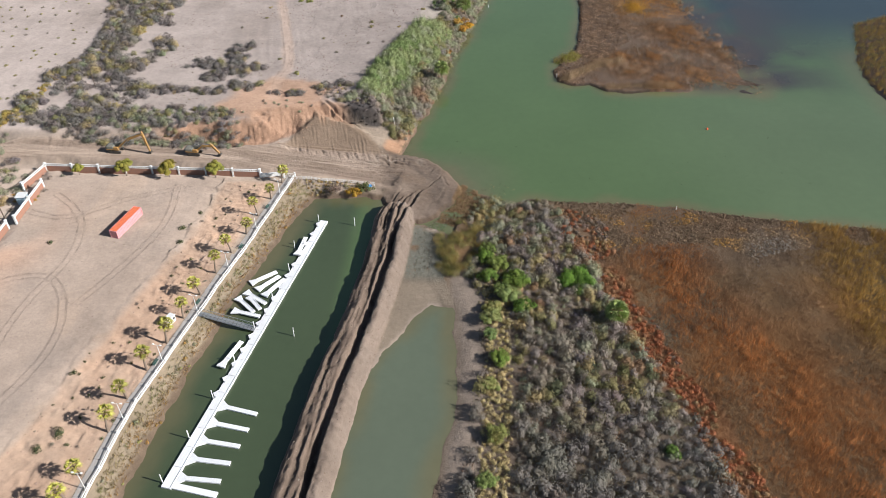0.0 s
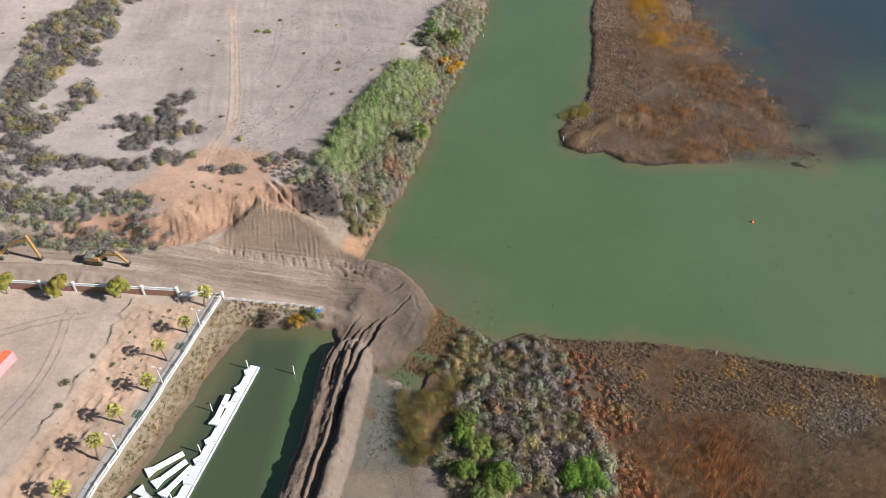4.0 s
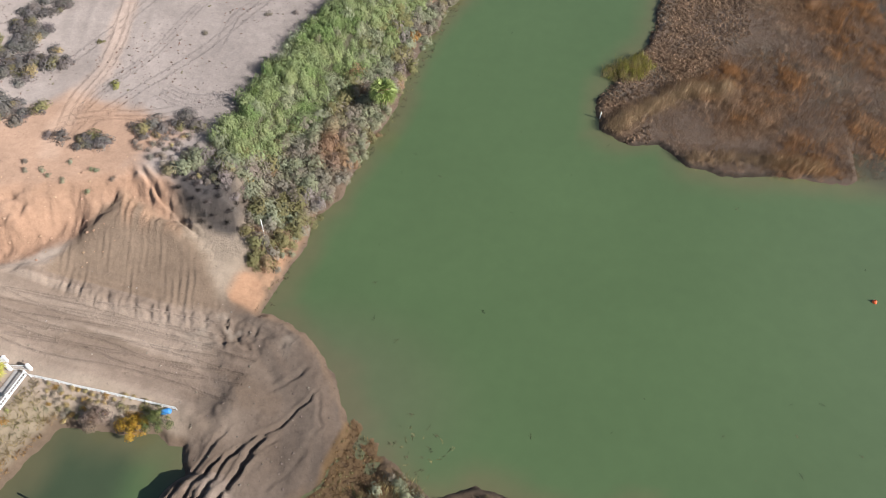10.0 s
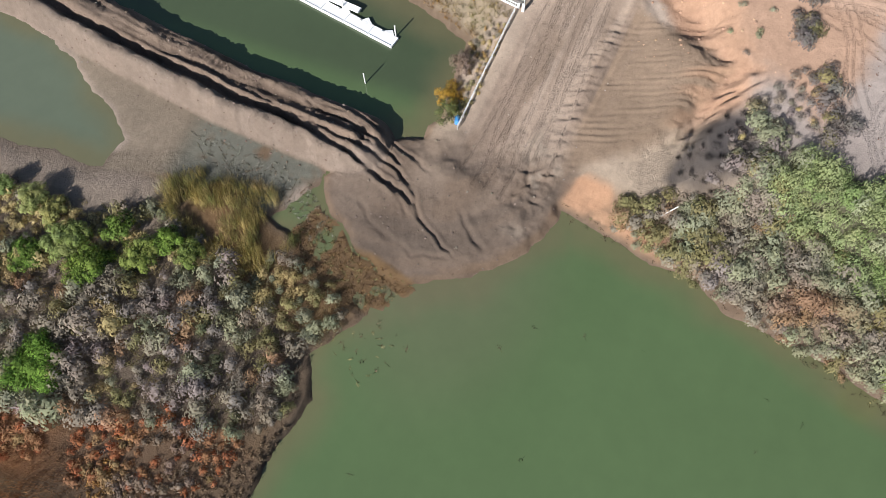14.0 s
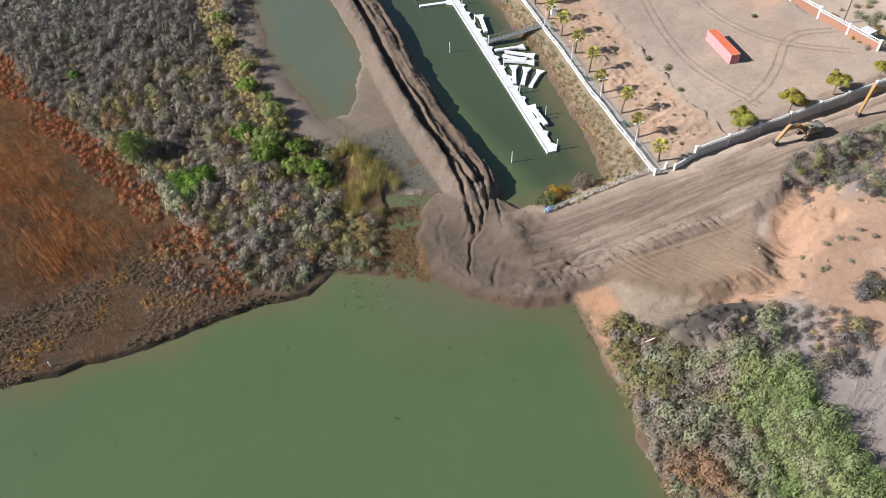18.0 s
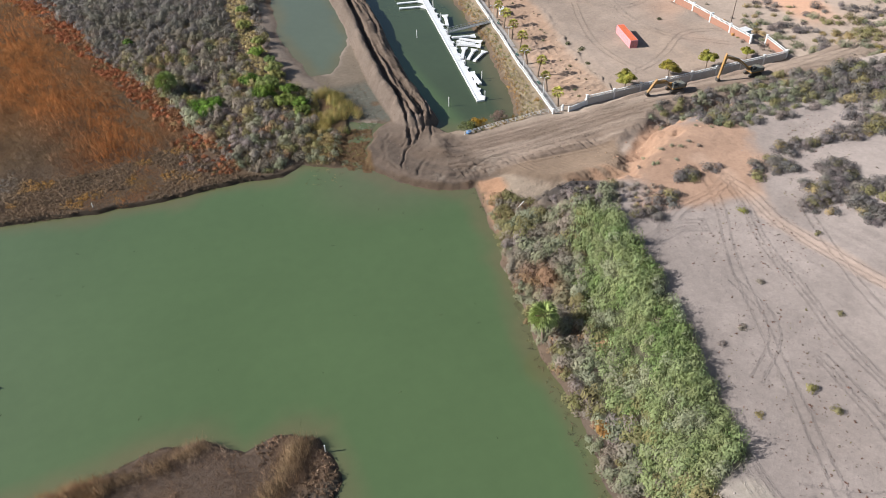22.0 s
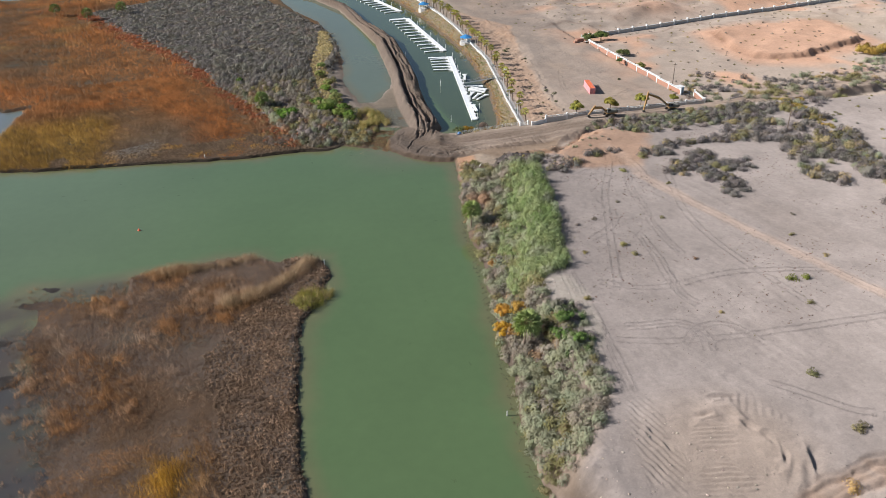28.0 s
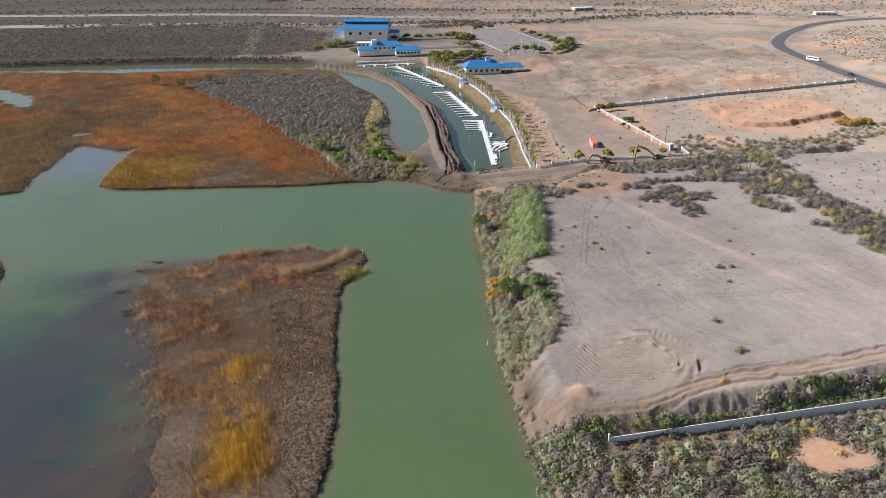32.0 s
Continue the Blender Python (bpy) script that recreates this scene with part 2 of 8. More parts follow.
PLATEAU = [(-2, 262), (-12, 250), (-19, 240), (-20, 226), (-20, 206), (-24, 198), (-28, 186), (-33, 170), (-38, 155), (-43, 141),
           (-42, 130), (-42.5, 122), (-48, 121), (-57, 125), (-63, 127), (-70, 119.5), (-78, 115), (-88, 111), (-101, 110), (-125, 106), (-160, 103), (-230, 112), (-600, 140),
           (-600, 300), (-93, 280), (-65, 282), (-48, 283), (-36, 285), (-19, 285.4), (-2, 279), (1, 270)]
YARD = [(-87, 86), (-146, 88), (-143, 40), (-142, -22), (-150, -240), (-100, -240), (-108, -20), (-99, 14), (-92, 42), (-89, 60)]
ROADWAY = [(-24, 104), (-33, 84), (-66, 88), (-150, 91), (-230, 80), (-230, 95), (-150, 104), (-100, 103), (-88, 102), (-70, 108), (-50, 108)]
FILL = [(-34.5, 103), (-38.5, 106.5), (-44, 113.5), (-50, 118), (-57, 122), (-63, 124), (-69, 116), (-72, 105), (-70, 101)]
DEBRIS = [(-18.5, 69), (-14.5, 76), (-12.8, 82), (-11.5, 88.2), (-7, 85), (-5, 79), (-8, 71), (-13, 66)]
SCRUB = [(-3, 66), (2, 76), (12, 80), (18, 76), (25, 48), (33, 22), (45, -6), (49, -30), (66, -78), (90, -125), (118, -190), (70, -222),
         (10, -200), (-3, -160), (-20, -92), (-18, -55), (-7, -10), (-5, 30), (-10, 48)]
BAND = [(20, 77), (30, 70), (35, 42), (39, 20), (50, 0), (54, -24), (72, -72), (98, -122), (126, -190), (116, -192), (88, -128), (62, -78),
        (45, -26), (43, -4), (31, 22), (24, 46), (19, 66)]

SLOPE = [(-69, 84), (-86, 84), (-90, 50), (-93, 40), (-99, 14), (-107, -20), (-118, -60), (-95, -120), (-91, -60), (-87, -20), (-79, 30)]

CANEBRAKE = [(-50, 136), (-47, 151), (-43, 168), (-37, 184), (-33, 196), (-22, 201), (-18, 194), (-22, 180), (-27, 168), (-31, 154), (-38, 138), (-42, 131)]
XS = graded([(-300, -152, 1.5), (-152, -110, 0.7), (-110, -88, 0.5), (-88, -8, 0.3), (-8, 112, 0.85)], -4600.0, 4600.0, 1.05, 1.08)
YS = graded([(-62, 34, 0.62), (34, 130, 0.3), (130, 238, 0.7), (238, 288, 0.36)], -4600.0, 4600.0, 1.028, 1.08)
GX, GY = np.meshgrid(XS, YS)
wob = 1.3
PX = GX + wob * grain(GX, GY, 7, 3) + 0.4 * grain(GX, GY, 1.6, 11, 2)
PY = GY + wob * grain(GX, GY, 7, 5) + 0.4 * grain(GX, GY, 1.6, 17, 2)

d_main, d_east, d_isl = inside(MAINLAND, PX, PY), inside(EASTLAND, PX, PY), inside(ISLAND, PX, PY)
d_islet, d_flat, d_plat = inside(ISLET, PX, PY), inside(MUDFLAT, PX, PY), inside(PLATEAU, PX, PY)
d_cane = inside(CANEBRAKE, PX, PY)
d_plat = d_plat + (3.2 * grain(GX, GY, 9, 25, 2) + 0.8 * grain(GX * 1.4, GY, 2.6, 27, 2)) * smooth((-52 - GX) / 8) * smooth((GX + 135) / 20) * smooth((140 - GY) / 10) * smooth((GY - 96) / 6)
d_yard, d_road, d_fill = inside(YARD, PX, PY), inside(ROADWAY, PX, PY), inside(FILL, PX, PY)
d_scrub, d_band, d_inlet = inside(SCRUB, PX, PY), inside(BAND, PX, PY), inside(INLET, PX, PY)
d_east = np.minimum(d_east, np.minimum(-d_inlet, -inside(POND, PX, PY)))
d_lot, d_wall, d_way = inside(LOT, GX, GY), along(WALL_LINE, GX, GY)[0], along(ROAD_LINE, GX, GY)[0]
d_mound = inside(MOUND, PX, PY) + 3.0 * grain(GX, GY * 0.3, 11, 23, 2) + 2.6 * np.abs(grain(GX, GY * 0.25, 5.0, 26, 2)) * smooth((GY - 8) / 10)
b_far, b_side, b_run = along(BERM, GX + 0.5 * grain(GX, GY, 6, 31), GY)

# heights of the mainland
level = 3.0 + 1.2 * smooth((-40 - GY) / 60) + 1.0 * grain(GX, GY, 60, 7) * smooth((-60 - GX) / 60)
level = level + (1.4 + 2.6 * smooth((-34 - GX) / 45) + 1.9 * smooth((-68 - GX) / 26) - level) * smooth(d_road / 4 + 0.4)
level = level + (1.5 - level) * smooth((GX + 36) / 10) * smooth((112 - GY) / 8) * smooth((GY - 50) / 8)
level = level + (4.4 - level) * smooth(d_yard / 6 + 0.3)
cliff = 4.2 + 3.0 * smooth((-52 - GX) / 8) * smooth((140 - GY) / 10) + 9.0 * smooth((GY - 250) / 20) * smooth((GX + 20) / 12) - 1.6 * smooth((GY - 278) / 4) * smooth((-14 - GX) / 6) + 2.5 * smooth((GX + 50) / 20) + 3.0 * smooth((GY - 150) / 30)
plat_top = 8.3 + 0.25 * grain(GX, GY, 22, 9) + 1.6 * np.exp(-(((GX + 82) / 13) ** 2 + ((GY - 120) / 8) ** 2))
level = level + (plat_top - level) * smooth(d_plat / cliff + 0.65)
fill_h = 2.4 + 4.8 * smooth((GY - 103) / 22)
level = level + (np.minimum(fill_h, level + 3.0) - level) * smooth(d_fill / 5 + 0.25)
hills = (np.abs(grain(GX, GY, 55, 21, 4)) * 8.0 + np.abs(grain(GX, GY, 20, 29, 3)) * 2.0 + grain(GX, GY, 14, 22) * 0.6) * smooth((-110 - GX) / 60) * smooth((30 - GY) / 60) * smooth((GY + 420) / 120)
tame = smooth(d_wall / 22 - 0.2) * smooth(d_way / 30 - 0.3) * smooth((-d_lot - 3) / 25)
level = level + hills * tame
level = level + (5.0 - level) * smooth(d_lot / 6 + 1.2)
level = level + (0.8 * smooth(d_mound / 12 + 0.6) + 3.0 * smooth((d_mound - 3) / 3.5)) * (0.8 + 0.3 * grain(GX, GY, 14, 24))
level = level + 1.6 * np.exp(-(((GX + 212) / 22) ** 2 + ((GY + 66) / 12) ** 2))
level = level + 14 * smooth((-700 - GY) / 900) * (0.6 + 0.5 * grain(GX, GY, 400, 51))
bank = 1.1 * smooth(d_main / 1.6) + (level - 1.1) * smooth((d_main - 0.5) / np.where(GY > 100, 10.0, 7.0))
low = np.where(d_main > 0, bank, np.maximum(-2.0, d_main * 0.45))
low = low + 0.12 * grain(GX, GY, 2.5, 41) * smooth(d_main / 3)
# wet land in the east, the island and the islet
marsh = 0.6 + 0.25 * grain(GX, GY, 9, 61) + 0.6 * smooth(d_scrub / 10)
low = np.maximum(low, np.where(d_east > 0, (marsh + 0.35 * smooth((GX - 6) / 6) * smooth((4 - d_east) / 4)) * smooth(d_east / np.where(GX > 8, 0.45, np.where(GY < 50, 5.0, 0.9))) + 0.02, np.maximum(-2.0, d_east * 0.4)))
low = np.maximum(low, np.where(d_isl > 0, np.where(GX > 76, 0.75 * smooth((d_isl - 5) / 14) - 0.12 + 0.2 * grain(GX, GY, 8, 63, 3), (0.75 + 0.2 * grain(GX, GY, 8, 63)) * smooth(d_isl / 0.8) + 0.02), np.maximum(-2.0, d_isl * np.where(GX > 70, 0.03, 0.4))))
low = np.maximum(low, np.where(d_islet > 0, 0.5 * smooth(d_islet / 2) + 0.02, np.maximum(-2.0, d_islet * 0.3)))
low = np.maximum(low, np.where(d_flat > -8, 0.1 + 0.08 * d_flat + 0.05 * grain(GX, GY, 5, 71) + 0.03 * grain(GX, GY, 1.3, 72, 2), -2.0).clip(-2, 0.2))
# the berm: two ridges with a deep furrow between them, and ruts
half = 7.2 - 2.6 * smooth((-50 - GY) / 60)
rise = smooth((half - b_far) / 3.4)
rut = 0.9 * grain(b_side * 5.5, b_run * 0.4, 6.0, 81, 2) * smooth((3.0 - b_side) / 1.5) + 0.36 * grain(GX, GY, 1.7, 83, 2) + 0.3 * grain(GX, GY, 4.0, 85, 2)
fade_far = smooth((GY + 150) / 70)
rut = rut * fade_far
furrow = fade_far * np.exp(-((b_side - 1.2) / 0.8) ** 4) * 2.1 * smooth((66 - GY) / 10)
ridge = 0.9 * np.exp(-((b_side - 3.2) / 1.4) ** 2) * smooth((68 - GY) / 8)
teeth = np.sin((b_run + 0.4 * grain(GX, GY, 3, 84)) * 2 * math.pi / 0.95) * smooth((0.6 - b_side) / 0.6) * smooth((b_side + 4.2) / 0.6) * smooth(grain(b_run, b_side * 2, 5, 82) * 3 + 0.1)
scallop = np.abs(np.sin(b_run * 1.25 + grain(GX, GY, 6, 80))) * smooth((b_side - 2.4) / 0.5) * smooth((10 - GY) / 10)
berm_h = -1.0 + rise * (4.5 + rut * 1.1 + ridge + 0.17 * teeth * fade_far - 0.5 * scallop * fade_far + 0.18 * grain(GX, GY, 0.9, 79, 2)) - furrow * rise
low = np.where((b_far < half + 2) & (GY < 76), np.maximum(low, berm_h), low)
low = np.maximum(low, np.where(inside(DEBRIS, PX, PY) > -0.5, 0.05 + 0.14 * grain(GX, GY, 3, 73, 3), -2.0))
# churned mud on the delta and the roadway
mud_zone = smooth((GX + 42) / 8) * smooth((106.5 - GY + 1.5 * grain(GX, GY, 5, 70)) / 3) * smooth((GY - 60) / 8) * (d_main > 0)
low = low + mud_zone * (0.22 * grain(np.hypot(GX + 46, GY - 78), np.arctan2(GY - 78, GX + 46) * 5, 3.6, 91, 2) + 0.35 * grain(GX, GY, 6, 93) + 0.1 * grain(GX, GY, 1.5, 90, 3))


def ridged(x, y, size, seed, octaves=2):
    """Sharp crests, 0 to 1."""
    return 1 - np.abs(grain(x, y, size, seed, octaves)) * 2


rubble = smooth(1.25 - np.hypot((GX + 37) / 12, (GY - 99) / 6)) + 0.8 * smooth(1.2 - np.hypot((GX + 40) / 7, (GY - 76) / 7)) + 0.7 * smooth(1.2 - np.hypot((GX + 24) / 12, (GY - 99.5) / 3.5))
low = low + rubble * (d_main > 0.3) * (0.8 * ridged(GX, GY, 2.6, 87) * grain(GX, GY, 7, 88) + 0.22 * ridged(GX, GY, 1.3, 86))
# gouges raked down the fill, and short ribs along the road's lower edge
rib_x = GX + 0.24 * GY + 0.6 * grain(GX, GY, 9, 94)
low = low + smooth(d_fill / 2) * 0.14 * np.sin(rib_x * 2 * math.pi / 1.25) * smooth(0.35 + 1.6 * grain(rib_x * 0.8, GY * 0.2, 1.4, 95))
edge_y = np.interp(GX, [-72, -58, -34], [106, 103, 102.7])
low = low + smooth(1 - np.abs(GY - edge_y + 1.5) / 3.2) * smooth((-33 - GX) / 3) * smooth((GX + 75) / 6) * 0.5 * ridged(GX + 0.35 * GY, GY * 0.12, 1.0, 102)


def carve(line, width, deep, lip=0.35, seed=500):
    """Sinks a ragged groove with raised lips into the ground along a line."""
    global low
    p = np.array(line)
    i0, i1 = np.searchsorted(XS, [p[:, 0].min() - 5, p[:, 0].max() + 5])
    j0, j1 = np.searchsorted(YS, [p[:, 1].min() - 5, p[:, 1].max() + 5])
    gx, gy = GX[j0:j1, i0:i1], GY[j0:j1, i0:i1]
    d, s, run = along(line, gx + 0.5 * grain(gx, gy, 2.0, seed, 3), gy + 0.5 * grain(gx, gy, 2.0, seed + 3, 3))
    full = np.hypot(*np.diff(p, axis=0).T).sum()
    ends = smooth(run / 2.5) * smooth((full - run) / 2.5) * (0.75 + 0.5 * grain(run, run * 0, 3.0, seed + 5, 2))
    low[j0:j1, i0:i1] += ends * (lip * deep * np.exp(-((d - 2.0 * width) / width) ** 2) - deep * np.exp(-(d / width) ** 2))


for k_, (line_, w_, h_) in enumerate((([(-30.6, 54), (-29.9, 60.5), (-28.8, 67), (-27.2, 74.5), (-25.2, 80), (-23.3, 83.7)], 0.42, 1.3), ([(-32.9, 49.4), (-31.2, 60), (-30.4, 68), (-29.2, 76), (-26.9, 82)], 0.32, 0.95),
                                      ([(-26.6, 81.8), (-22.1, 84.7), (-19, 90), (-18, 93)], 0.28, 0.4), ([(-34.5, 58), (-33.6, 66), (-32.4, 72), (-29.5, 79)], 0.28, 0.65),
                                      ([(-28, 73), (-25.6, 78), (-23.4, 81.5), (-21, 83)], 0.3, 0.5), ([(-36, 62), (-35, 70), (-32, 78), (-30, 84)], 0.3, 0.5),
                                      ([(-46, 98.5), (-40, 97), (-34, 98.5), (-29, 97)], 0.4, 0.4), ([(-40, 101), (-37, 99.5), (-35.5, 95.5)], 0.4, 0.55),
                                      ([(-22, 74), (-18, 79), (-16, 86), (-18, 93)], 0.35, 0.25), ([(-26, 90), (-22, 94), (-20, 97)], 0.4, 0.3))):
    carve(line_, w_, h_, seed=500 + 11 * k_)
# ragged undercut along the top of the fill
for line_, w_, h_ in (([(-62.5, 127.6), (-60.9, 127.2), (-55.2, 122.5), (-50.5, 119.7), (-46.7, 116.9)], 0.4, 1.0),):
    carve(line_, w_, h_, 0.5, 640)
low = low + 0.3 * (1 - smooth(d_fill / 2 + 0.5)) * smooth((d_plat + 7) / 3) * smooth((1 - d_plat) / 2) * smooth((-46 - GX) / 8) * smooth((150 - GY) / 10) * (ridged(GX + 0.2 * GY, GY * 0.2, 1.3, 74) - 0.5)
low = low + 0.4 * (1 - smooth(d_fill / 2 + 0.5)) * smooth((d_plat + 8) / 4) * smooth((1 - d_plat) / 3) * smooth((-50 - GX) / 8) * smooth((150 - GY) / 10) * grain(GX * 1.2, GY * 0.22, 1.7, 89, 2)
low = low + 0.3 * smooth(d_road / 3) * (1 - mud_zone) * (0.5 + 0.7 * grain(GX, GY, 14, 100)) * ridged(GY + 0.12 * GX, GX * 0.05, 1.5, 97)
# spoil heaped between the yard and the promenade, ending in a ragged edge on the yard
d_slope = np.minimum(inside(SLOPE, PX, PY), 6)
SPOIL = [(-87.2, 86), (-87.4, 81), (-88.3, 71.2), (-89.1, 62.9), (-90.6, 54), (-93, 45), (-95.4, 34), (-100.4, 15.2), (-103.4, 0.4), (-108, -20), (-116, -60)]
s_side = along(SPOIL, GX + 1.1 * grain(GX, GY, 5, 76, 2) + 0.5 * grain(GX, GY, 1.3, 77, 2), GY)[1]
spoil = smooth(s_side / 0.7) * np.exp(-(np.maximum(s_side, 0) / 7.0) ** 2) * smooth((87 - GY) / 3) * smooth((GY + 60) / 20)
low = low + spoil * (0.25 + 0.25 * smooth((GY - 30) / 20) + 0.45 * grain(GX, GY, 6, 78, 3))
low = low + smooth(d_slope / 3) * (0.4 * grain(GX, GY, 4, 98) + 0.3 * ridged(GX, GY, 2.2, 99) - 0.2)
# turning ground of a digger on the plateau: curved ridges, corduroy patches, a heap and a rutted way out
HUB = (-33.5, 264.0)
spin, turn_at = np.hypot((GX - HUB[0]) * 0.92, GY - HUB[1]), np.arctan2(GY - HUB[1], GX - HUB[0])
churn = smooth(1.5 - np.hypot((GX + 33) / 15, (GY - 265) / 15)) * (d_plat > 0)
arcs = smooth((spin - 6.5) / 2) * smooth((17.5 - spin) / 3) * smooth(1.25 - np.abs(np.angle(np.exp(1j * (turn_at + 2.6)))) / 2.4)
low = low + arcs * (d_plat > 1) * (0.45 * ridged(spin + 1.6 * grain(GX, GY, 9, 112), np.angle(np.exp(1j * (turn_at + 2.6))) * 2.6, 1.2, 96, 1) - 0.15) * smooth(0.45 + 1.6 * grain(GX, GY, 5, 113))
for patch_, across_, period_, tall_ in (([(-22.5, 245.5), (-27, 247.4), (-24.5, 258), (-23.5, 265), (-20, 271.6), (-15.8, 266.5), (-20.5, 250)], (0.95, 0.2), 1.15, 0.2),
                                        ([(-10.2, 252.5), (-13.3, 252.6), (-9.2, 267.5), (-6.8, 267.7)], (0.95, 0.2), 1.0, 0.17), ([(-25, 267), (-31, 266), (-34, 272), (-27, 276), (-21, 273)], (0.3, 0.95), 1.2, 0.2),
                                        ([(-22, 272), (-28, 277), (-25, 283), (-17, 279)], (0.7, 0.7), 1.2, 0.2), ([(-30, 256), (-36, 257), (-36, 264), (-29, 264)], (0.25, 0.95), 1.1, 0.2), ([(-38, 250), (-45, 252), (-50, 262), (-44, 258)], (0.8, -0.5), 1.4, 0.12)):
    zone_ = smooth((inside(patch_, PX, PY) + 0.6) / 1.5)
    wave = np.sin((GX * across_[0] + GY * across_[1] + 0.35 * grain(GX, GY, 3, 114)) * 2 * math.pi / period_)
    low = low + zone_ * tall_ * wave * (0.6 + 0.5 * grain(GX, GY, 3, 115))
heap = np.exp(-(np.hypot((GX + 13.4) * 0.85, (GY - 275)) / 2.6 + 0.25 * grain(GX, GY, 2.4, 118, 2)) ** 2)
low = low + 1.7 * heap
WAY_OUT = [(-3, 273), (-6, 278), (-11.3, 281.3), (-21.4, 283.6), (-32.3, 281.5), (-41.9, 278), (-52.3, 276), (-76, 276.5), (-110, 274)]
way_d, way_s, way_r = along(WAY_OUT, PX, PY)
low = low + smooth((3.4 - way_d) / 1.2) * (0.5 * ridged(way_s + 0.3 * grain(GX, GY, 4, 116), way_r * 0.05, 1.5, 117) - 0.55)
low = low + 0.12 * smooth(d_plat / 4) * grain(GX, GY, 5, 92, 3)
scrape = grain(GX + 0.22 * GY + 2.5 * grain(GX, GY, 40, 119), (GY - 0.22 * GX) * 0.05, 1.3, 120, 2)
low = low + 0.07 * smooth(d_plat / 4) * (1 - churn) * scrape * smooth(0.4 + 1.2 * grain(GX, GY, 30, 121))
LAND = low


def height(x, y):
    """The ground's height at places given as arrays."""
    x, y = np.asarray(x, float), np.asarray(y, float)
    i = np.clip(np.searchsorted(XS, x) - 1, 0, len(XS) - 2)
    j = np.clip(np.searchsorted(YS, y) - 1, 0, len(YS) - 2)
    u, v = (x - XS[i]) / (XS[i + 1] - XS[i]), (y - YS[j]) / (YS[j + 1] - YS[j])
    return (LAND[j, i] * (1 - u) + LAND[j, i + 1] * u) * (1 - v) + (LAND[j + 1, i] * (1 - u) + LAND[j + 1, i + 1] * u) * v


# ---- colours of the ground ----
def tint(base, color, amount):
    return base + (np.array(color) - base) * np.clip(amount, 0, 1)[..., None]


TONE = np.zeros(GX.shape + (3,)) + np.array((0.33, 0.265, 0.215))
TONE = tint(TONE, (0.33, 0.26, 0.19), smooth(grain(GX, GY, 40, 101) * 1.4) * 0.7)
TONE = tint(TONE, (0.272, 0.23, 0.206), smooth(d_plat / 6 + 0.2))
TONE = tint(TONE, (0.235, 0.196, 0.173), smooth(d_plat / 6) * smooth(grain(GX, GY, 25, 103) * 1.5))
TONE = TONE * (1 + 0.14 * smooth(d_plat / 4) * scrape * smooth(0.3 + 1.2 * grain(GX, GY, 30, 121)))[..., None]
TONE = tint(TONE, (0.295, 0.233, 0.188), smooth(d_yard / 5 + 0.5))
TONE = tint(TONE, (0.245, 0.2, 0.167), smooth(d_yard / 5) * smooth(grain(GX, GY, 18, 108, 4) * 2.2) * 0.7)
TONE = tint(TONE, (0.355, 0.27, 0.207), smooth(d_yard / 5) * smooth(grain(GX, GY * 0.4, 8, 110, 3) * 2.4 - 0.4) * 0.6)
TONE = tint(TONE, (0.35, 0.218, 0.146), smooth((d_plat + 9) / 4) * smooth((4 - d_plat) / 4) * smooth((-48 - GX) / 8) * smooth((GX + 125) / 20) * smooth((150 - GY) / 15))
TOP = [(-84, 112), (-100, 116), (-97, 130), (-84, 145), (-72, 145), (-56, 138), (-64, 128), (-66, 118)]
TONE = tint(TONE, (0.35, 0.222, 0.15), smooth((inside(TOP, PX, PY) + 2 + 3 * grain(GX, GY, 8, 104)) / 5) * 0.85)
bank_in = smooth(d_main / 1.5) * smooth((9 - d_main) / 6) * smooth((GX + 60) / 15) * smooth((GY - 100) / 4)
TONE = tint(TONE, (0.13, 0.092, 0.064), bank_in * (0.85 + 0.3 * grain(GX, GY, 4, 105)))
TONE = tint(TONE, (0.27, 0.215, 0.145), smooth((10 - d_main) / 4) * smooth((-52 - GX) / 4) * smooth((84 - GY) / 3) * smooth((GY + 235) / 10) * 0.85)
TONE = tint(TONE, (0.295, 0.228, 0.178), smooth(d_road / 3 + 0.3))
TONE = tint(TONE, (0.24, 0.182, 0.14), smooth(d_road / 4) * smooth(grain(GX * 0.15, GY, 6, 107) * 1.6 + 0.2) * 0.7)
TONE = tint(TONE, (0.215, 0.155, 0.11), smooth(d_fill / 3 + 0.3) * 0.95)
TONE = tint(TONE, (0.36, 0.22, 0.14), smooth(d_fill / 3 + 0.3) * smooth((GY - 114) / 6) * smooth(grain(GX + 0.24 * GY, GY * 0.15, 1.6, 175, 2) * 2 + 0.2) * 0.6)
TONE = tint(TONE, (0.152, 0.111, 0.083), mud_zone * (0.85 + 0.25 * grain(GX, GY, 6, 109)))
TONE = tint(TONE, (0.13, 0.09, 0.062), smooth((2.2 - d_main) / 1.4) * smooth((d_main + 4) / 2) * 0.85)
TONE = tint(TONE, (0.42, 0.25, 0.155), smooth(d_main / 2) * smooth((8 - d_main) / 3) * smooth((132 - GY) / 8) * smooth((GY - 103) / 3) * smooth((GX + 48) / 6) * smooth(grain(GX, GY, 5, 106) * 2 + 0.6))
red = smooth(grain(GX, GY, 30, 111) * 2.2)
TONE = tint(TONE, (0.45, 0.27, 0.18), red * smooth((-120 - GX) / 30) * smooth((80 - GY) / 20) * 0.9)
hush = smooth((d_east + 3.5) / 2)
wet = tint(np.zeros_like(TONE) + np.array((0.17, 0.11, 0.06)), (0.22, 0.115, 0.05), smooth(grain(GX, GY, 18, 121) * 1.5 + 0.2))
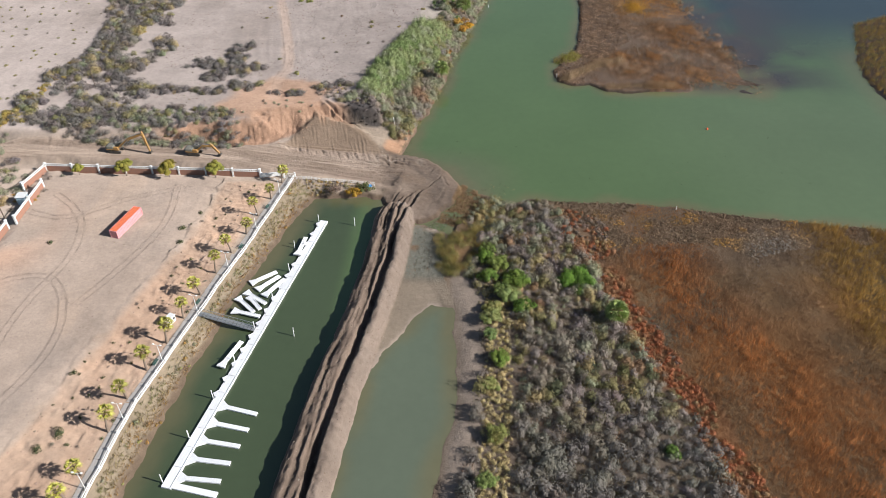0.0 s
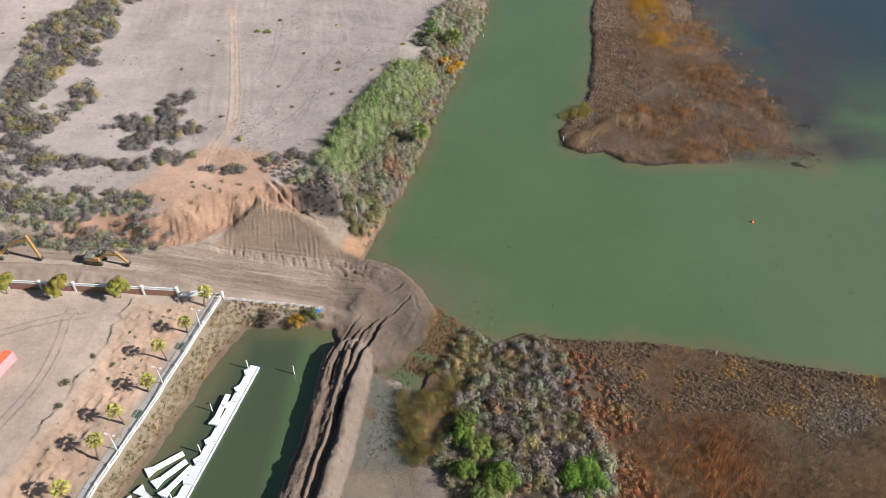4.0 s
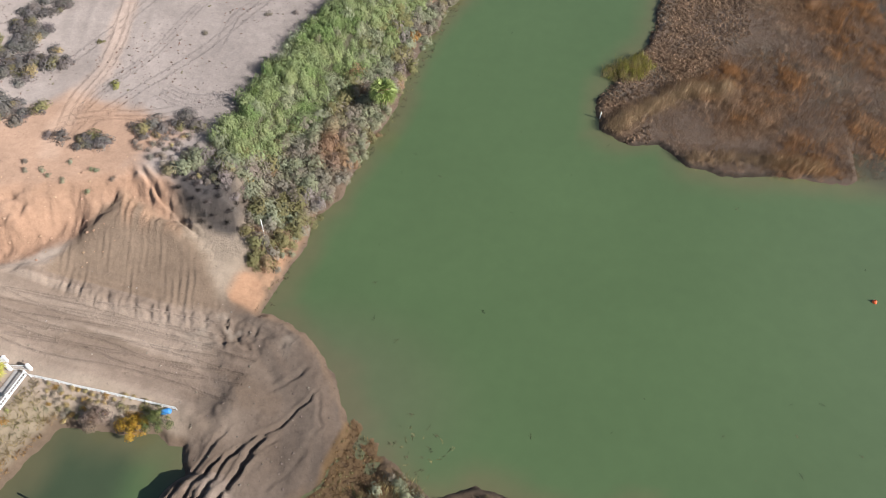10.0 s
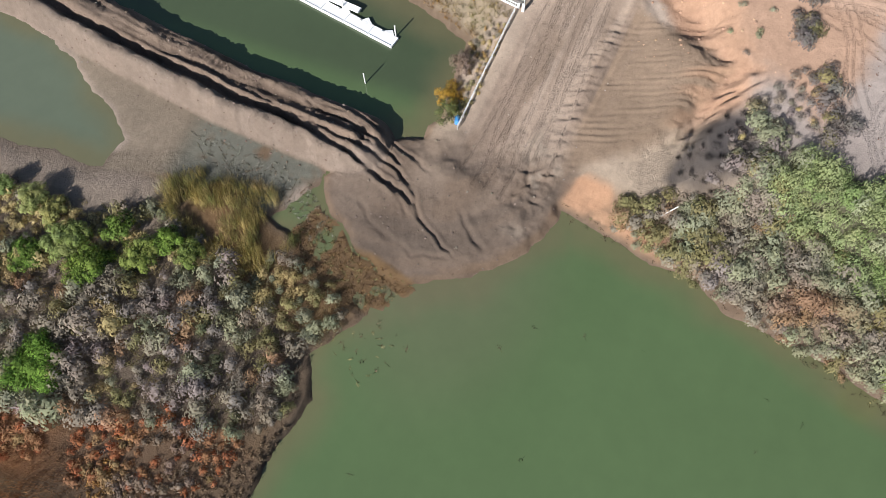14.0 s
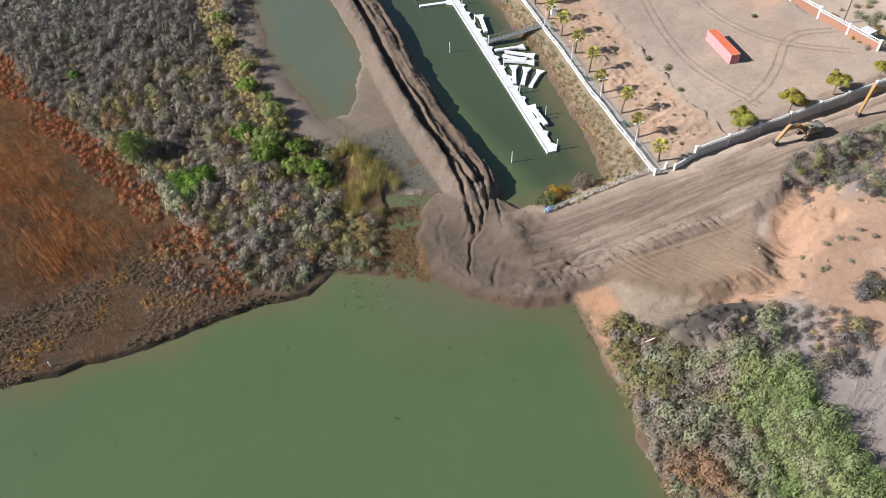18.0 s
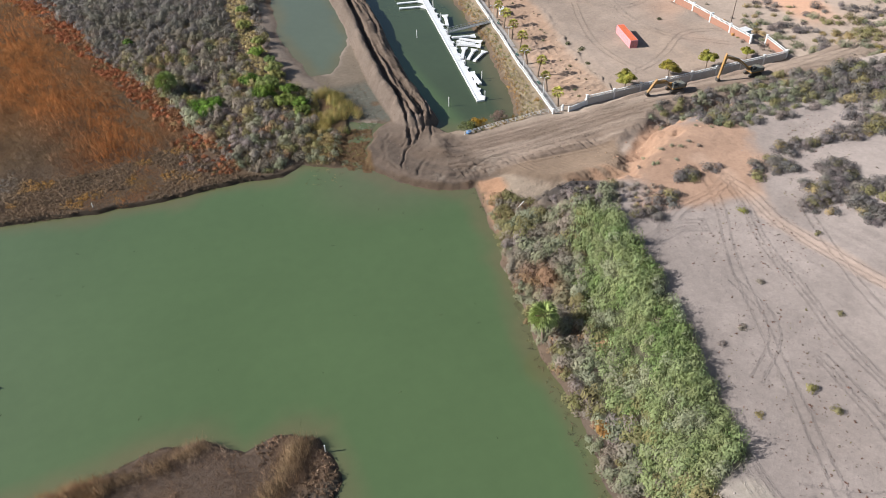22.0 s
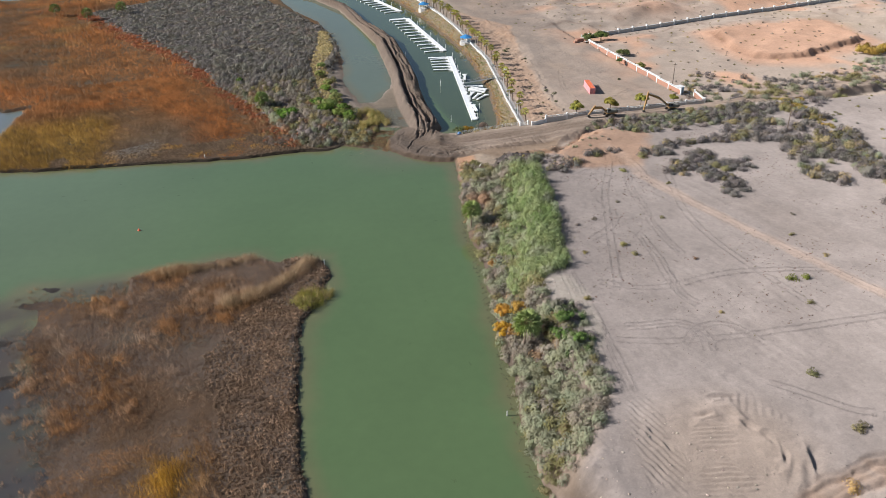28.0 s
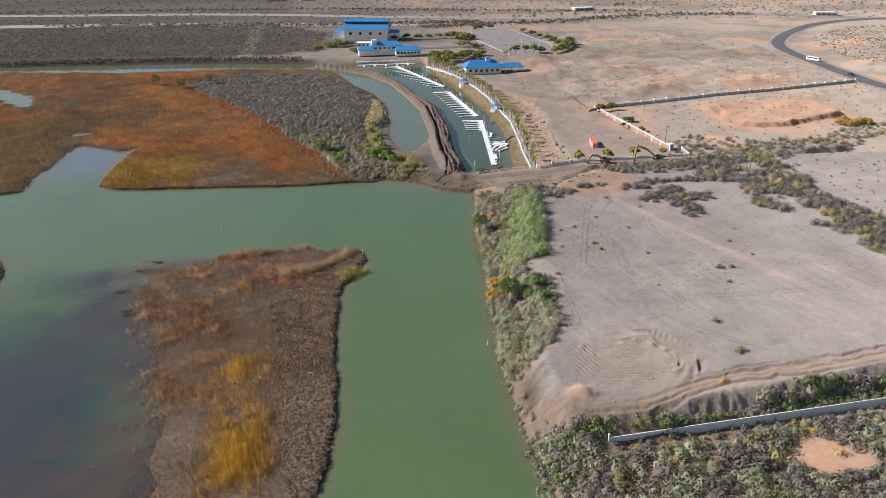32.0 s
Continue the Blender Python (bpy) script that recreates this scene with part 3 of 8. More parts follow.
wet = tint(wet, (0.13, 0.105, 0.07), smooth(grain(GX, GY, 26, 123) * 2))
wet = tint(wet, (0.15, 0.115, 0.085), smooth(d_scrub / 6 + 0.4))
wet = tint(wet, (0.16, 0.138, 0.12), smooth(d_scrub / 6 + 0.4) * smooth((-20 - GY) / 25))
wet = tint(wet, (0.24, 0.11, 0.05), smooth(d_band / 2 + 0.5) * 0.7)
wet = tint(wet, (0.27, 0.215, 0.17), smooth((7 - np.abs(GX + 9)) / 4) * smooth((50 - GY) / 8) * smooth((GY + 120) / 30))
wet = tint(wet, (0.13, 0.1, 0.075), smooth((3 - d_east) / 3) * 0.7)
wet = tint(wet, (0.15, 0.105, 0.07), smooth((GY - 46) / 8) * smooth((GX - 16) / 6) * smooth((104 - GX) / 10) * 0.8)
TONE = TONE + (wet - TONE) * (hush * (d_main < 0.5))[..., None]
isle = tint(np.zeros_like(TONE) + np.array((0.17, 0.122, 0.09)), (0.16, 0.1, 0.06), smooth(grain(GX, GY, 14, 131) * 2))
isle = tint(isle, (0.15, 0.12, 0.09), smooth(grain(GX, GY, 9, 133) * 2.2 - 0.4))
isle = tint(isle, (0.062, 0.052, 0.045), smooth((12 - d_isl) / 10) * smooth((GX - 78) / 8))
TONE = TONE + (isle - TONE) * (smooth((np.maximum(d_isl, d_islet) + 4) / 2))[..., None]
TONE = tint(TONE, (0.152, 0.122, 0.09), smooth(d_flat / 2 + 0.6) * (d_east < 1) * (GY > -60))
bz = rise * (GY < 76) * (b_far < half + 2)
TONE = tint(TONE, (0.2, 0.148, 0.112), smooth(bz * 2))
# shade in the hollows of the berm's ruts, darkened into the earth colour
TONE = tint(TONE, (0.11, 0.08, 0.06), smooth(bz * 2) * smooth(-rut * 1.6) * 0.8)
TONE = tint(TONE, (0.22, 0.172, 0.138), smooth((GY + 75) / 40) * smooth(bz * 2) * smooth((b_side - 1.8) / 1.2) * (0.8 + 0.3 * grain(GX, GY, 3, 141)))
far_y = smooth((-300 - GY) / 60)
TONE = tint(TONE, (0.2, 0.165, 0.14), far_y * smooth((20 - GX) / 60 + 0.5) * smooth(grain(GX * 0.4, GY, 60, 151) * 2 + 0.3) * 0.8)
TONE = tint(TONE, (0.172, 0.142, 0.122), smooth((-305 - GY) / 20) * smooth((GX + 10) / 40) * smooth((GY + 1400) / 300) * (0.75 + 0.35 * grain(GX * 0.35, GY, 90, 153)))
TONE = tint(TONE, (0.24, 0.19, 0.15), smooth((-120 - GY) / 60) * smooth((-100 - GX) / 40) * smooth(grain(GX, GY, 75, 154, 4) * 2.4) * 0.8)
TONE = tint(TONE, (0.41, 0.272, 0.186), smooth(d_slope / 3 + 0.3) * (0.7 + 0.3 * grain(GX, GY, 8, 155)))
TONE = tint(TONE, (0.335, 0.255, 0.195), churn * 0.55)
TONE = tint(TONE, (0.27, 0.19, 0.14), smooth((4 - way_d) / 2.5) * (0.7 + 0.4 * grain(GX, GY, 3, 157)))
TONE = tint(TONE, (0.43, 0.285, 0.19), smooth(heap * 2.5) * 0.8)
TONE = tint(TONE, (0.3, 0.225, 0.17), spoil * smooth(grain(GX, GY, 3, 152) * 2) * 0.6)
smear = along([(-62, 92.8), (-53.6, 94.2), (-44.7, 91), (-39.1, 90.2), (-33, 90), (-24, 88.5)], PX, PY)[0]
TONE = tint(TONE, (0.165, 0.12, 0.088), smooth((2.6 + 1.5 * grain(GX * 0.4, GY, 3, 164) - smear) / 1.5) * 0.7)
BURNT = [(-41.5, 117.5), (-45, 118), (-51, 120.5), (-54, 127), (-49, 130), (-43, 129), (-39.5, 124.8)]
TONE = tint(TONE, (0.055, 0.05, 0.05), smooth((inside(BURNT, PX, PY) + 1) / 2.5) * 0.9)
TONE = tint(TONE, (0.43, 0.265, 0.165), smooth(1 - np.hypot((GX + 33.5) / 5, (GY - 111) / 8)) * smooth(grain(GX, GY, 4, 165) * 2 + 0.7) * (d_main > 1.2))
TONE = tint(TONE, (0.32, 0.265, 0.21), rubble * (d_main > 0) * smooth(grain(GX, GY, 2.5, 166, 2) * 3 - 0.6) * 0.5)
TONE = tint(TONE, (0.15, 0.095, 0.05), smooth(inside(DEBRIS, PX, PY) + 1))
streak = smooth(grain(GY * 1.0 + GX * 0.08, GX * 0.06, 1.8, 159, 2) * 2)
TONE = tint(TONE, (0.22, 0.165, 0.127), smooth(d_road / 3) * streak * 0.95)
TONE = tint(TONE, (0.36, 0.285, 0.225), smooth(d_road / 3) * (1 - mud_zone) * smooth(grain(GY + 0.1 * GX, GX * 0.06, 2.2, 176, 2) * 2.4 - 0.5) * 0.6)
TONE = tint(TONE, (0.225, 0.18, 0.135), smooth(d_flat / 2 + 0.8) * smooth((44 - GY) / 5) * (d_east < 1) * (d_main < 0) * (1 - smooth(bz * 3)) * (0.85 + 0.2 * grain(GX, GY, 3, 167)))
TONE = tint(TONE, (0.145, 0.142, 0.115), smooth(d_flat / 2 + 0.5) * smooth((GY - 40) / 6) * (d_east < 1) * (d_main < 0) * (1 - smooth(bz * 3)))
TONE = tint(TONE, (0.16, 0.1, 0.06), smooth(d_flat / 2 + 0.5) * smooth((GY - 44) / 6) * smooth(grain(GX, GY, 4, 168, 3) * 2.4 - 0.3) * (d_east < 1) * (d_main < 0) * (1 - smooth(bz * 3)) * 0.8)
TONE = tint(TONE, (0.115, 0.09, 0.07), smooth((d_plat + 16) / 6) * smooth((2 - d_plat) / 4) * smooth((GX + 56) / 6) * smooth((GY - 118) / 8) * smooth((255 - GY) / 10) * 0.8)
TONE = tint(TONE, (0.1, 0.095, 0.06), smooth(d_cane / 2 + 0.6))
TONE = tint(TONE, (0.22, 0.155, 0.11), smooth((GY - 284) / 4) * smooth((10 - GX) / 8) * (0.85 + 0.3 * grain(GX, GY, 6, 156)))
swirl = grain(np.hypot(GX + 46, GY - 78), np.arctan2(GY - 78, GX + 46) * 4, 2.6, 160, 3)
TONE = tint(TONE, (0.125, 0.097, 0.077), mud_zone * smooth(swirl * 2.2) * 0.7)
TONE = tint(TONE, (0.25, 0.19, 0.145), smooth((3 - d_plat) / 4) * smooth((GX + 26) / 8) * smooth((GY - 240) / 8) * (0.8 + 0.3 * grain(GX, GY, 5, 163)))
veins = np.maximum(smooth(1 - np.abs(grain(GX, GY, 26, 173, 3)) / 0.06) * 0.6, smooth(1 - np.abs(grain(GX, GY, 70, 171, 4)) / 0.045)) * smooth((-118 - GX) / 20) * smooth((-4 - GY) / 20)
TONE = tint(TONE, (0.22, 0.165, 0.13), veins * 0.75)
haul = along([(-80, 128), (-82, 144), (-80, 152), (-81, 163), (-85, 178), (-92, 205), (-102, 240)], PX, PY)[0]
TONE = tint(TONE, (0.43, 0.31, 0.235), smooth((3.2 - haul) / 2.5) * 0.45)
TONE = TONE * (1 - 0.22 * smooth((-300 - GY) / 60) * smooth((GX + 150) / 80))[..., None]
TONE = tint(TONE, (0.42, 0.26, 0.17), smooth(1.5 - np.hypot((PX + 60) / 9, (PY - 302) / 6)))
GRAVEL = [(-23, 199), (-31, 200), (-33, 208), (-30, 220), (-22, 236), (-17, 236), (-21, 222), (-23, 208)]
TONE = tint(TONE, (0.35, 0.305, 0.255), smooth((inside(GRAVEL, PX, PY) + 1) / 2) * (0.75 + 0.4 * grain(GX, GY, 3, 174)))
TONE = tint(TONE, (0.44, 0.28, 0.18), smooth(1.4 - np.hypot((PX + 17.6) / 2.2, (PY - 196) / 3)))
# shade of the undercut marsh and island edges, painted as a dark line
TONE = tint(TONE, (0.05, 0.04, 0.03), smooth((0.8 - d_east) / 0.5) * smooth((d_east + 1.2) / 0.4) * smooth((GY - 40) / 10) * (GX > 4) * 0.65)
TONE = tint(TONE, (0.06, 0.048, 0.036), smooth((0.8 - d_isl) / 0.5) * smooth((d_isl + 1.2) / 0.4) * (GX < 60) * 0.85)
# eroded orange mounds by the far wall, dark scrub soil beyond the river
TONE = tint(TONE, (0.43, 0.26, 0.175), smooth(d_mound / 14 + 0.9) * 0.9)
TONE = tint(TONE, (0.26, 0.15, 0.1), smooth((d_mound - 1) / 2) * smooth((6 - d_mound) / 3) * (0.4 + 0.6 * smooth(grain(GX, GY * 0.2, 3.5, 28, 2) * 3)) * 0.8)
TONE = tint(TONE, (0.4, 0.25, 0.175), np.exp(-(((GX + 212) / 24) ** 2 + ((GY + 66) / 14) ** 2)) * 0.9)
TONE = tint(TONE, (0.11, 0.092, 0.08), smooth((-285 - GY) / 10) * smooth((GX - 20) / 30) * smooth((GY + 470) / 30) * 0.9)
TONE = tint(TONE, (0.1, 0.08, 0.062), smooth((9 - d_main) / 4) * smooth((GX - 10) / 10) * smooth((-255 - GY) / 8) * 0.9)
TONE = tint(TONE, (0.24, 0.19, 0.16), smooth((14 - np.abs(GY + 338 + 0.2 * GX)) / 5) * smooth((GX - 30) / 20) * smooth(grain(GX * 0.3, GY, 16, 158) * 2 + 0.3) * 0.6)
TONE = tint(TONE, (0.42, 0.25, 0.16), smooth(grain(GX, GY, 9, 162) * 2.5 - 0.5) * smooth((GY - 289) / 4) * smooth((4 - GX) / 4) * 0.85)
TONE = np.clip(TONE, 0.02, 0.8)

# how rough each place is: churned earth, gullied slopes and marsh more than open sand
ROUGH = 0.3 + 0.0 * GX
for zone_, amount_ in ((mud_zone, 0.3), (smooth(bz * 2), 1.5), (smooth(d_fill / 2), 0.45), (smooth(d_road / 3), 0.4), (smooth(d_slope / 3), 0.4), (churn, 0.4),
                       (smooth((d_plat + 10) / 4) * smooth((3 - d_plat) / 4), 1.0), (hush * (d_main < 0.5), 0.8), (smooth(d_isl), 0.8)):
    ROUGH = ROUGH + (amount_ - ROUGH) * np.clip(zone_, 0, 1)


def sheet(name, xs, ys, z, tone, material):
    nx, ny = len(xs), len(ys)
    gx, gy = np.meshgrid(xs, ys)
    co = np.stack([gx, gy, z], -1).reshape(-1, 3)
    k = (np.arange(ny - 1)[:, None] * nx + np.arange(nx - 1)[None, :]).reshape(-1)
    quads = np.stack([k, k + 1, k + nx + 1, k + nx], -1)
    return bulk(name, co, quads, tone.reshape(-1, tone.shape[-1]), material, smooth_faces=True)


def bulk(name, co, faces, tone, material, smooth_faces=False, ways=None):
    """A mesh object from arrays: all faces have the same number of corners. ways: a shading normal for each vertex."""
    me = bpy.data.meshes.new(name)
    n, c = faces.shape
    me.vertices.add(len(co))
    me.vertices.foreach_set("co", np.ascontiguousarray(co, np.float32).reshape(-1))
    me.loops.add(n * c)
    me.loops.foreach_set("vertex_index", np.ascontiguousarray(faces, np.int32).reshape(-1))
    me.polygons.add(n)
    me.polygons.foreach_set("loop_start", np.arange(0, n * c, c, dtype=np.int32))
    me.polygons.foreach_set("loop_total", np.full(n, c, np.int32))
    if smooth_faces:
        me.polygons.foreach_set("use_smooth", np.ones(n, dtype=bool))
    if tone is not None:
        at = me.attributes.new("tone", "FLOAT_COLOR", "POINT")
        rgba = np.ones((len(co), 4), np.float32)
        rgba[:, :tone.shape[1]] = tone
        at.data.foreach_set("color", rgba.reshape(-1))
    if ways is not None:
        me.attributes.new("custom_normal", "FLOAT_VECTOR", "POINT").data.foreach_set("vector", np.ascontiguousarray(ways, np.float32).reshape(-1))
    me.materials.append(material)
    me.update(calc_edges=True)
    me.validate()
    return new(name, me)


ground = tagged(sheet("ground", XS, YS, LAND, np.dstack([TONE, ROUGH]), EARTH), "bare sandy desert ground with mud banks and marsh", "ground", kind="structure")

# ---- water ----
WX, WY = XS[::4], YS[::4]
near_land = np.maximum.reduce([d_main, d_east, d_isl, d_islet, d_flat])[::4, ::4]
wx, wy = np.meshgrid(WX, WY)
W = np.zeros(wx.shape + (3,)) + np.array((0.082, 0.125, 0.053))
W = tint(W, (0.13, 0.142, 0.098), smooth((wx - 30) / 70) * smooth((190 - wy) / 60) * 0.25)
W = tint(W, (0.056, 0.076, 0.04), smooth((-40 - wx) / 6) * smooth((84 - wy) / 3))
W = tint(W, (0.105, 0.125, 0.085), smooth((wx + 40) / 6) * smooth((6 - wx) / 4) * smooth((50 - wy) / 10))
W = tint(W, (0.13, 0.115, 0.06), smooth((near_land + 6 + 2.5 * grain(wx, wy, 9, 169)) / 6) * 0.75)
W = tint(W, (0.12, 0.108, 0.07), smooth(1.4 - np.hypot((wx + 17) / 22, (wy - 92) / 16)) * 0.4)
W = tint(W, (0.03, 0.042, 0.043), smooth((wx - 76) / 34) * smooth((wy - 165) / 70))
W = tint(W, (0.05, 0.044, 0.04), smooth((wx - 74) / 8) * smooth((wy - 148) / 14) * smooth((150 - wx) / 44) * smooth(0.6 + 1.3 * grain(wx, wy, 15, 161, 4)))
W = tint(W, (0.07, 0.052, 0.038), smooth((wx - 70) / 6) * smooth((116 - wx) / 14) * smooth((wy - 152) / 8) * smooth(0.3 + 1.6 * grain(wx, wy, 6, 170, 3)) * 0.8)
# eastern inlet: muddy shallows, with the sky's bluish reflection tinted into the colour
W = tint(W, (0.12, 0.13, 0.14), smooth((wx - 124) / 8) * smooth((170 - wx) / 8) * smooth((52 - wy) / 30))
water = tagged(sheet("water", WX, WY, np.zeros(wx.shape), np.clip(W, 0, 1), WATER), "still murky green lake and channel water", "water", kind="structure")

# ---- plants ----
rng = np.random.default_rng(7)


def unit_rows(n):
    v = rng.normal(size=(n, 3))
    return v / np.linalg.norm(v, axis=1)[:, None]


def faced(p, q, r, shade):
    """Triangles turned to face their shading direction, which goes with each as a fourth row."""
    shade = shade / np.maximum(np.linalg.norm(shade, axis=1), 1e-6)[:, None]
    away = (np.cross(q - p, r - p) * shade).sum(1) < 0
    p, q = np.where(away[:, None], q, p), np.where(away[:, None], p, q)
    return np.stack([p, q, r, shade], 1)


def leaf_cloud(n, leaf, squash=0.75, lumps=5, hollow=0.55):
    """Small triangles over a lumpy dome of radius 1 that stands on z = 0."""
    lump = unit_rows(lumps)
    lump[:, 2] = np.abs(lump[:, 2]) * 0.7
    away = unit_rows(n)
    at = lump[rng.integers(0, lumps, n)] * 0.56 + away * (0.46 * rng.uniform(hollow, 1.0, n) ** 0.5)[:, None]
    at[:, 2] = np.abs(at[:, 2]) * squash + 0.05
    out = at / np.maximum(np.linalg.norm(at, axis=1), 0.05)[:, None]
    normal = out * 1.0 + unit_rows(n) * 0.3 + np.array((0, 0, 0.15))
    a = np.cross(normal, np.array((0, 0, 1.0)) + unit_rows(n) * 0.7)
    a /= np.maximum(np.linalg.norm(a, axis=1), 1e-6)[:, None]
    b = np.cross(normal, a)
    b /= np.maximum(np.linalg.norm(b, axis=1), 1e-6)[:, None]
    b *= np.where(b[:, 2] < 0, -1.0, 1.0)[:, None]
    s = leaf * rng.uniform(0.6, 1.4, n)[:, None]
    shade = out * 0.75 + away * 0.7 + unit_rows(n) * 0.28 + np.array((0, 0, 0.1))
    return faced(at - a * s * 0.5, at + a * s * 0.5, at + b * s * 1.5, shade)


def twig_cloud(n, thick, squash=0.85):
    """Thin stems that spread from the foot to a dome of radius 1."""
    way = unit_rows(n)
    way[:, 2] = np.abs(way[:, 2]) + 0.25
    way /= np.linalg.norm(way, axis=1)[:, None]
    reach = rng.uniform(0.6, 1.05, n)[:, None]
    tip = way * reach * np.array((1, 1, squash))
    start = tip * rng.uniform(0.1, 0.55, n)[:, None] + unit_rows(n) * 0.12
    start[:, 2] = np.abs(start[:, 2])
    side = np.cross(tip - start, unit_rows(n))
    side /= np.maximum(np.linalg.norm(side, axis=1), 1e-6)[:, None]
    w = thick * rng.uniform(0.6, 1.4, n)[:, None]
    return faced(start - side * w, start + side * w, tip, way + unit_rows(n) * 0.3)


def blade_tuft(n, width, spread=0.45, lean=0.3, droop=0.0):
    """Upright blades of length 1 round one foot."""
    foot = rng.normal(size=(n, 3)) * spread * 0.5
    foot[:, 2] = 0
    tip = foot + rng.normal(size=(n, 3)) * lean
    tip[:, 2] = rng.uniform(0.6, 1.1, n)
    ang = rng.uniform(0, math.pi, n)
    side = np.stack([np.cos(ang), np.sin(ang), np.zeros(n)], 1) * width * rng.uniform(0.6, 1.4, n)[:, None]
    return faced(foot - side, foot + side, tip, tip * np.array((1.2, 1.2, 0.5)) + unit_rows(n) * 0.3 + np.array((0, 0, 0.3)))


def placed(poly, step, keep=1.0, jitter=0.9, clear=None):
    """Jittered places on a grid inside an outline."""
    p = np.array(poly)
    lo, hi = p.min(0), p.max(0)
    x, y = np.meshgrid(np.arange(lo[0], hi[0], step), np.arange(lo[1], hi[1], step))
    x, y = x.ravel() + rng.uniform(-1, 1, x.size) * step * jitter * 0.5, y.ravel() + rng.uniform(-1, 1, x.size) * step * jitter * 0.5
    ok = (inside(poly, x, y) > 0) & (rng.uniform(0, 1, x.size) < keep)
    if clear is not None:
        ok &= ~clear(x, y)
    return x[ok], y[ok]


class Thicket:
    """Collects many plants into one joined mesh."""

    def __init__(self):
        self.tris, self.tones, self.ways = [], [], []

    def add(self, kinds, x, y, size, tall, tone, lean=(0, 0), z=None):
        """kinds: triangle sets of unit size; size, tall: arrays; tone: an array of colours."""
        n = len(x)
        if not n:
            return self
        z = height(x, y) if z is None else z
        pick = rng.integers(0, len(kinds), n)
        turn = rng.uniform(0, 2 * math.pi, n)
        for k, tri in enumerate(kinds):
            m = np.where(pick == k)[0]
            if not len(m):
                continue
            c, s = np.cos(turn[m])[:, None, None], np.sin(turn[m])[:, None, None]
            tx, ty, tz = tri[None, :, :3, 0], tri[None, :, :3, 1], tri[None, :, :3, 2]
            h = tz * tall[m][:, None, None]
            wx_ = (tx * c - ty * s) * size[m][:, None, None] + x[m][:, None, None] + lean[0] * h
            wy_ = (tx * s + ty * c) * size[m][:, None, None] + y[m][:, None, None] + lean[1] * h
            self.tris.append(np.stack([wx_, wy_, h + z[m][:, None, None] - 0.03], -1).reshape(-1, 3))
            self.tones.append(np.repeat(tone[m], tri.shape[0] * 3, axis=0))
            if tri.shape[1] == 4:
                nx_, ny_, nz_ = tri[None, :, 3:, 0], tri[None, :, 3:, 1], tri[None, :, 3:, 2]
                way = np.stack([nx_ * c - ny_ * s, nx_ * s + ny_ * c, nz_ + 0 * c], -1)
                self.ways.append(np.repeat(way, 3, axis=2).reshape(-1, 3))
        return self

    def mesh(self, name, material=None):
        co, tone = np.concatenate(self.tris), np.concatenate(self.tones)
        ways = np.concatenate(self.ways) if self.ways else None
        return bulk(name, co, np.arange(len(co)).reshape(-1, 3), np.clip(tone, 0.01, 0.9), material or LEAF, ways=ways)

    def build(self, name, label, category, material=None):
        return tagged(self.mesh(name, material), label, category, kind="stuff")


def species(x, y, choices, size=6.0, seed=300, vary=0.16):
    """Colours in patches: each place takes the kind whose noise, weighted, is strongest there."""
    score = np.stack([grain(x, y, size, seed + 7 * k, 2) + 0.42 * math.log(w) + rng.normal(0, 0.16, len(x)) for k, (w, c) in enumerate(choices)], 1)
    col = np.array([c for w, c in choices])[score.argmax(1)]
    return col * rng.uniform(1 - vary, 1 + vary, (len(x), 1)) * rng.uniform(0.96, 1.04, (len(x), 3))


def palette(n, choices, vary=0.15):
    """Colours drawn from (weight, colour) pairs."""
    w = np.array([c[0] for c in choices], float)
    pick = rng.choice(len(choices), n, p=w / w.sum())
    col = np.array([c[1] for c in choices])[pick]
    return col * rng.uniform(1 - vary, 1 + vary, (n, 1)) * rng.uniform(0.95, 1.05, (n, 3))


GREY, MAUVE, OLIVE = (0.285, 0.245, 0.19), (0.275, 0.23, 0.205), (0.25, 0.225, 0.105)
STRAW, SAGE = (0.46, 0.36, 0.17), (0.295, 0.3, 0.195)
LEAFY, GOLD = (0.115, 0.2, 0.035), (0.52, 0.32, 0.07)
UMBER, OCHRE = (0.19, 0.125, 0.08), (0.33, 0.21, 0.06)

BRUSH = [np.concatenate([twig_cloud(30, 0.014), leaf_cloud(250, 0.125, 1.0, 9, 0.55)]) for _ in range(6)]
SMALL_BRUSH = [np.concatenate([twig_cloud(14, 0.016), leaf_cloud(110, 0.19, 0.95, 6, 0.6)]) for _ in range(5)]
BRUSH_FAR = [np.concatenate([twig_cloud(10, 0.03), leaf_cloud(64, 0.23, 0.85, 6, 0.6)]) for _ in range(4)]
LEAFY_BUSH = [leaf_cloud(230, 0.13, 0.85, 7) for _ in range(3)]
CANES = [np.concatenate([blade_tuft(14, 0.02, 1.0, 0.3), leaf_cloud(300, 0.105, 1.1, 10, 0.6)]) for _ in range(5)]
DISTANT = [leaf_cloud(20, 0.36, 0.85) for _ in range(4)]
BARE = [twig_cloud(210, 0.014) for _ in range(2)]
CUSHION = [np.concatenate([leaf_cloud(16, 0.34, 0.8, 3, 0.8), blade_tuft(5, 0.09, 0.9, 0.35)]) for _ in range(4)]
TUFT = [blade_tuft(26, 0.055, 0.7, 0.38) for _ in range(4)]
REED = [blade_tuft(15, 0.042, 1.0, 0.32) for _ in range(5)]
PLUME = [blade_tuft(44, 0.02, 0.9, 0.5) for _ in range(5)]
WEED = [leaf_cloud(30, 0.3, 0.5, 4) for _ in range(3)]
LOW = [np.concatenate([blade_tuft(7, 0.09, 0.9, 0.5), leaf_cloud(5, 0.3, 0.5)]) for _ in range(3)]


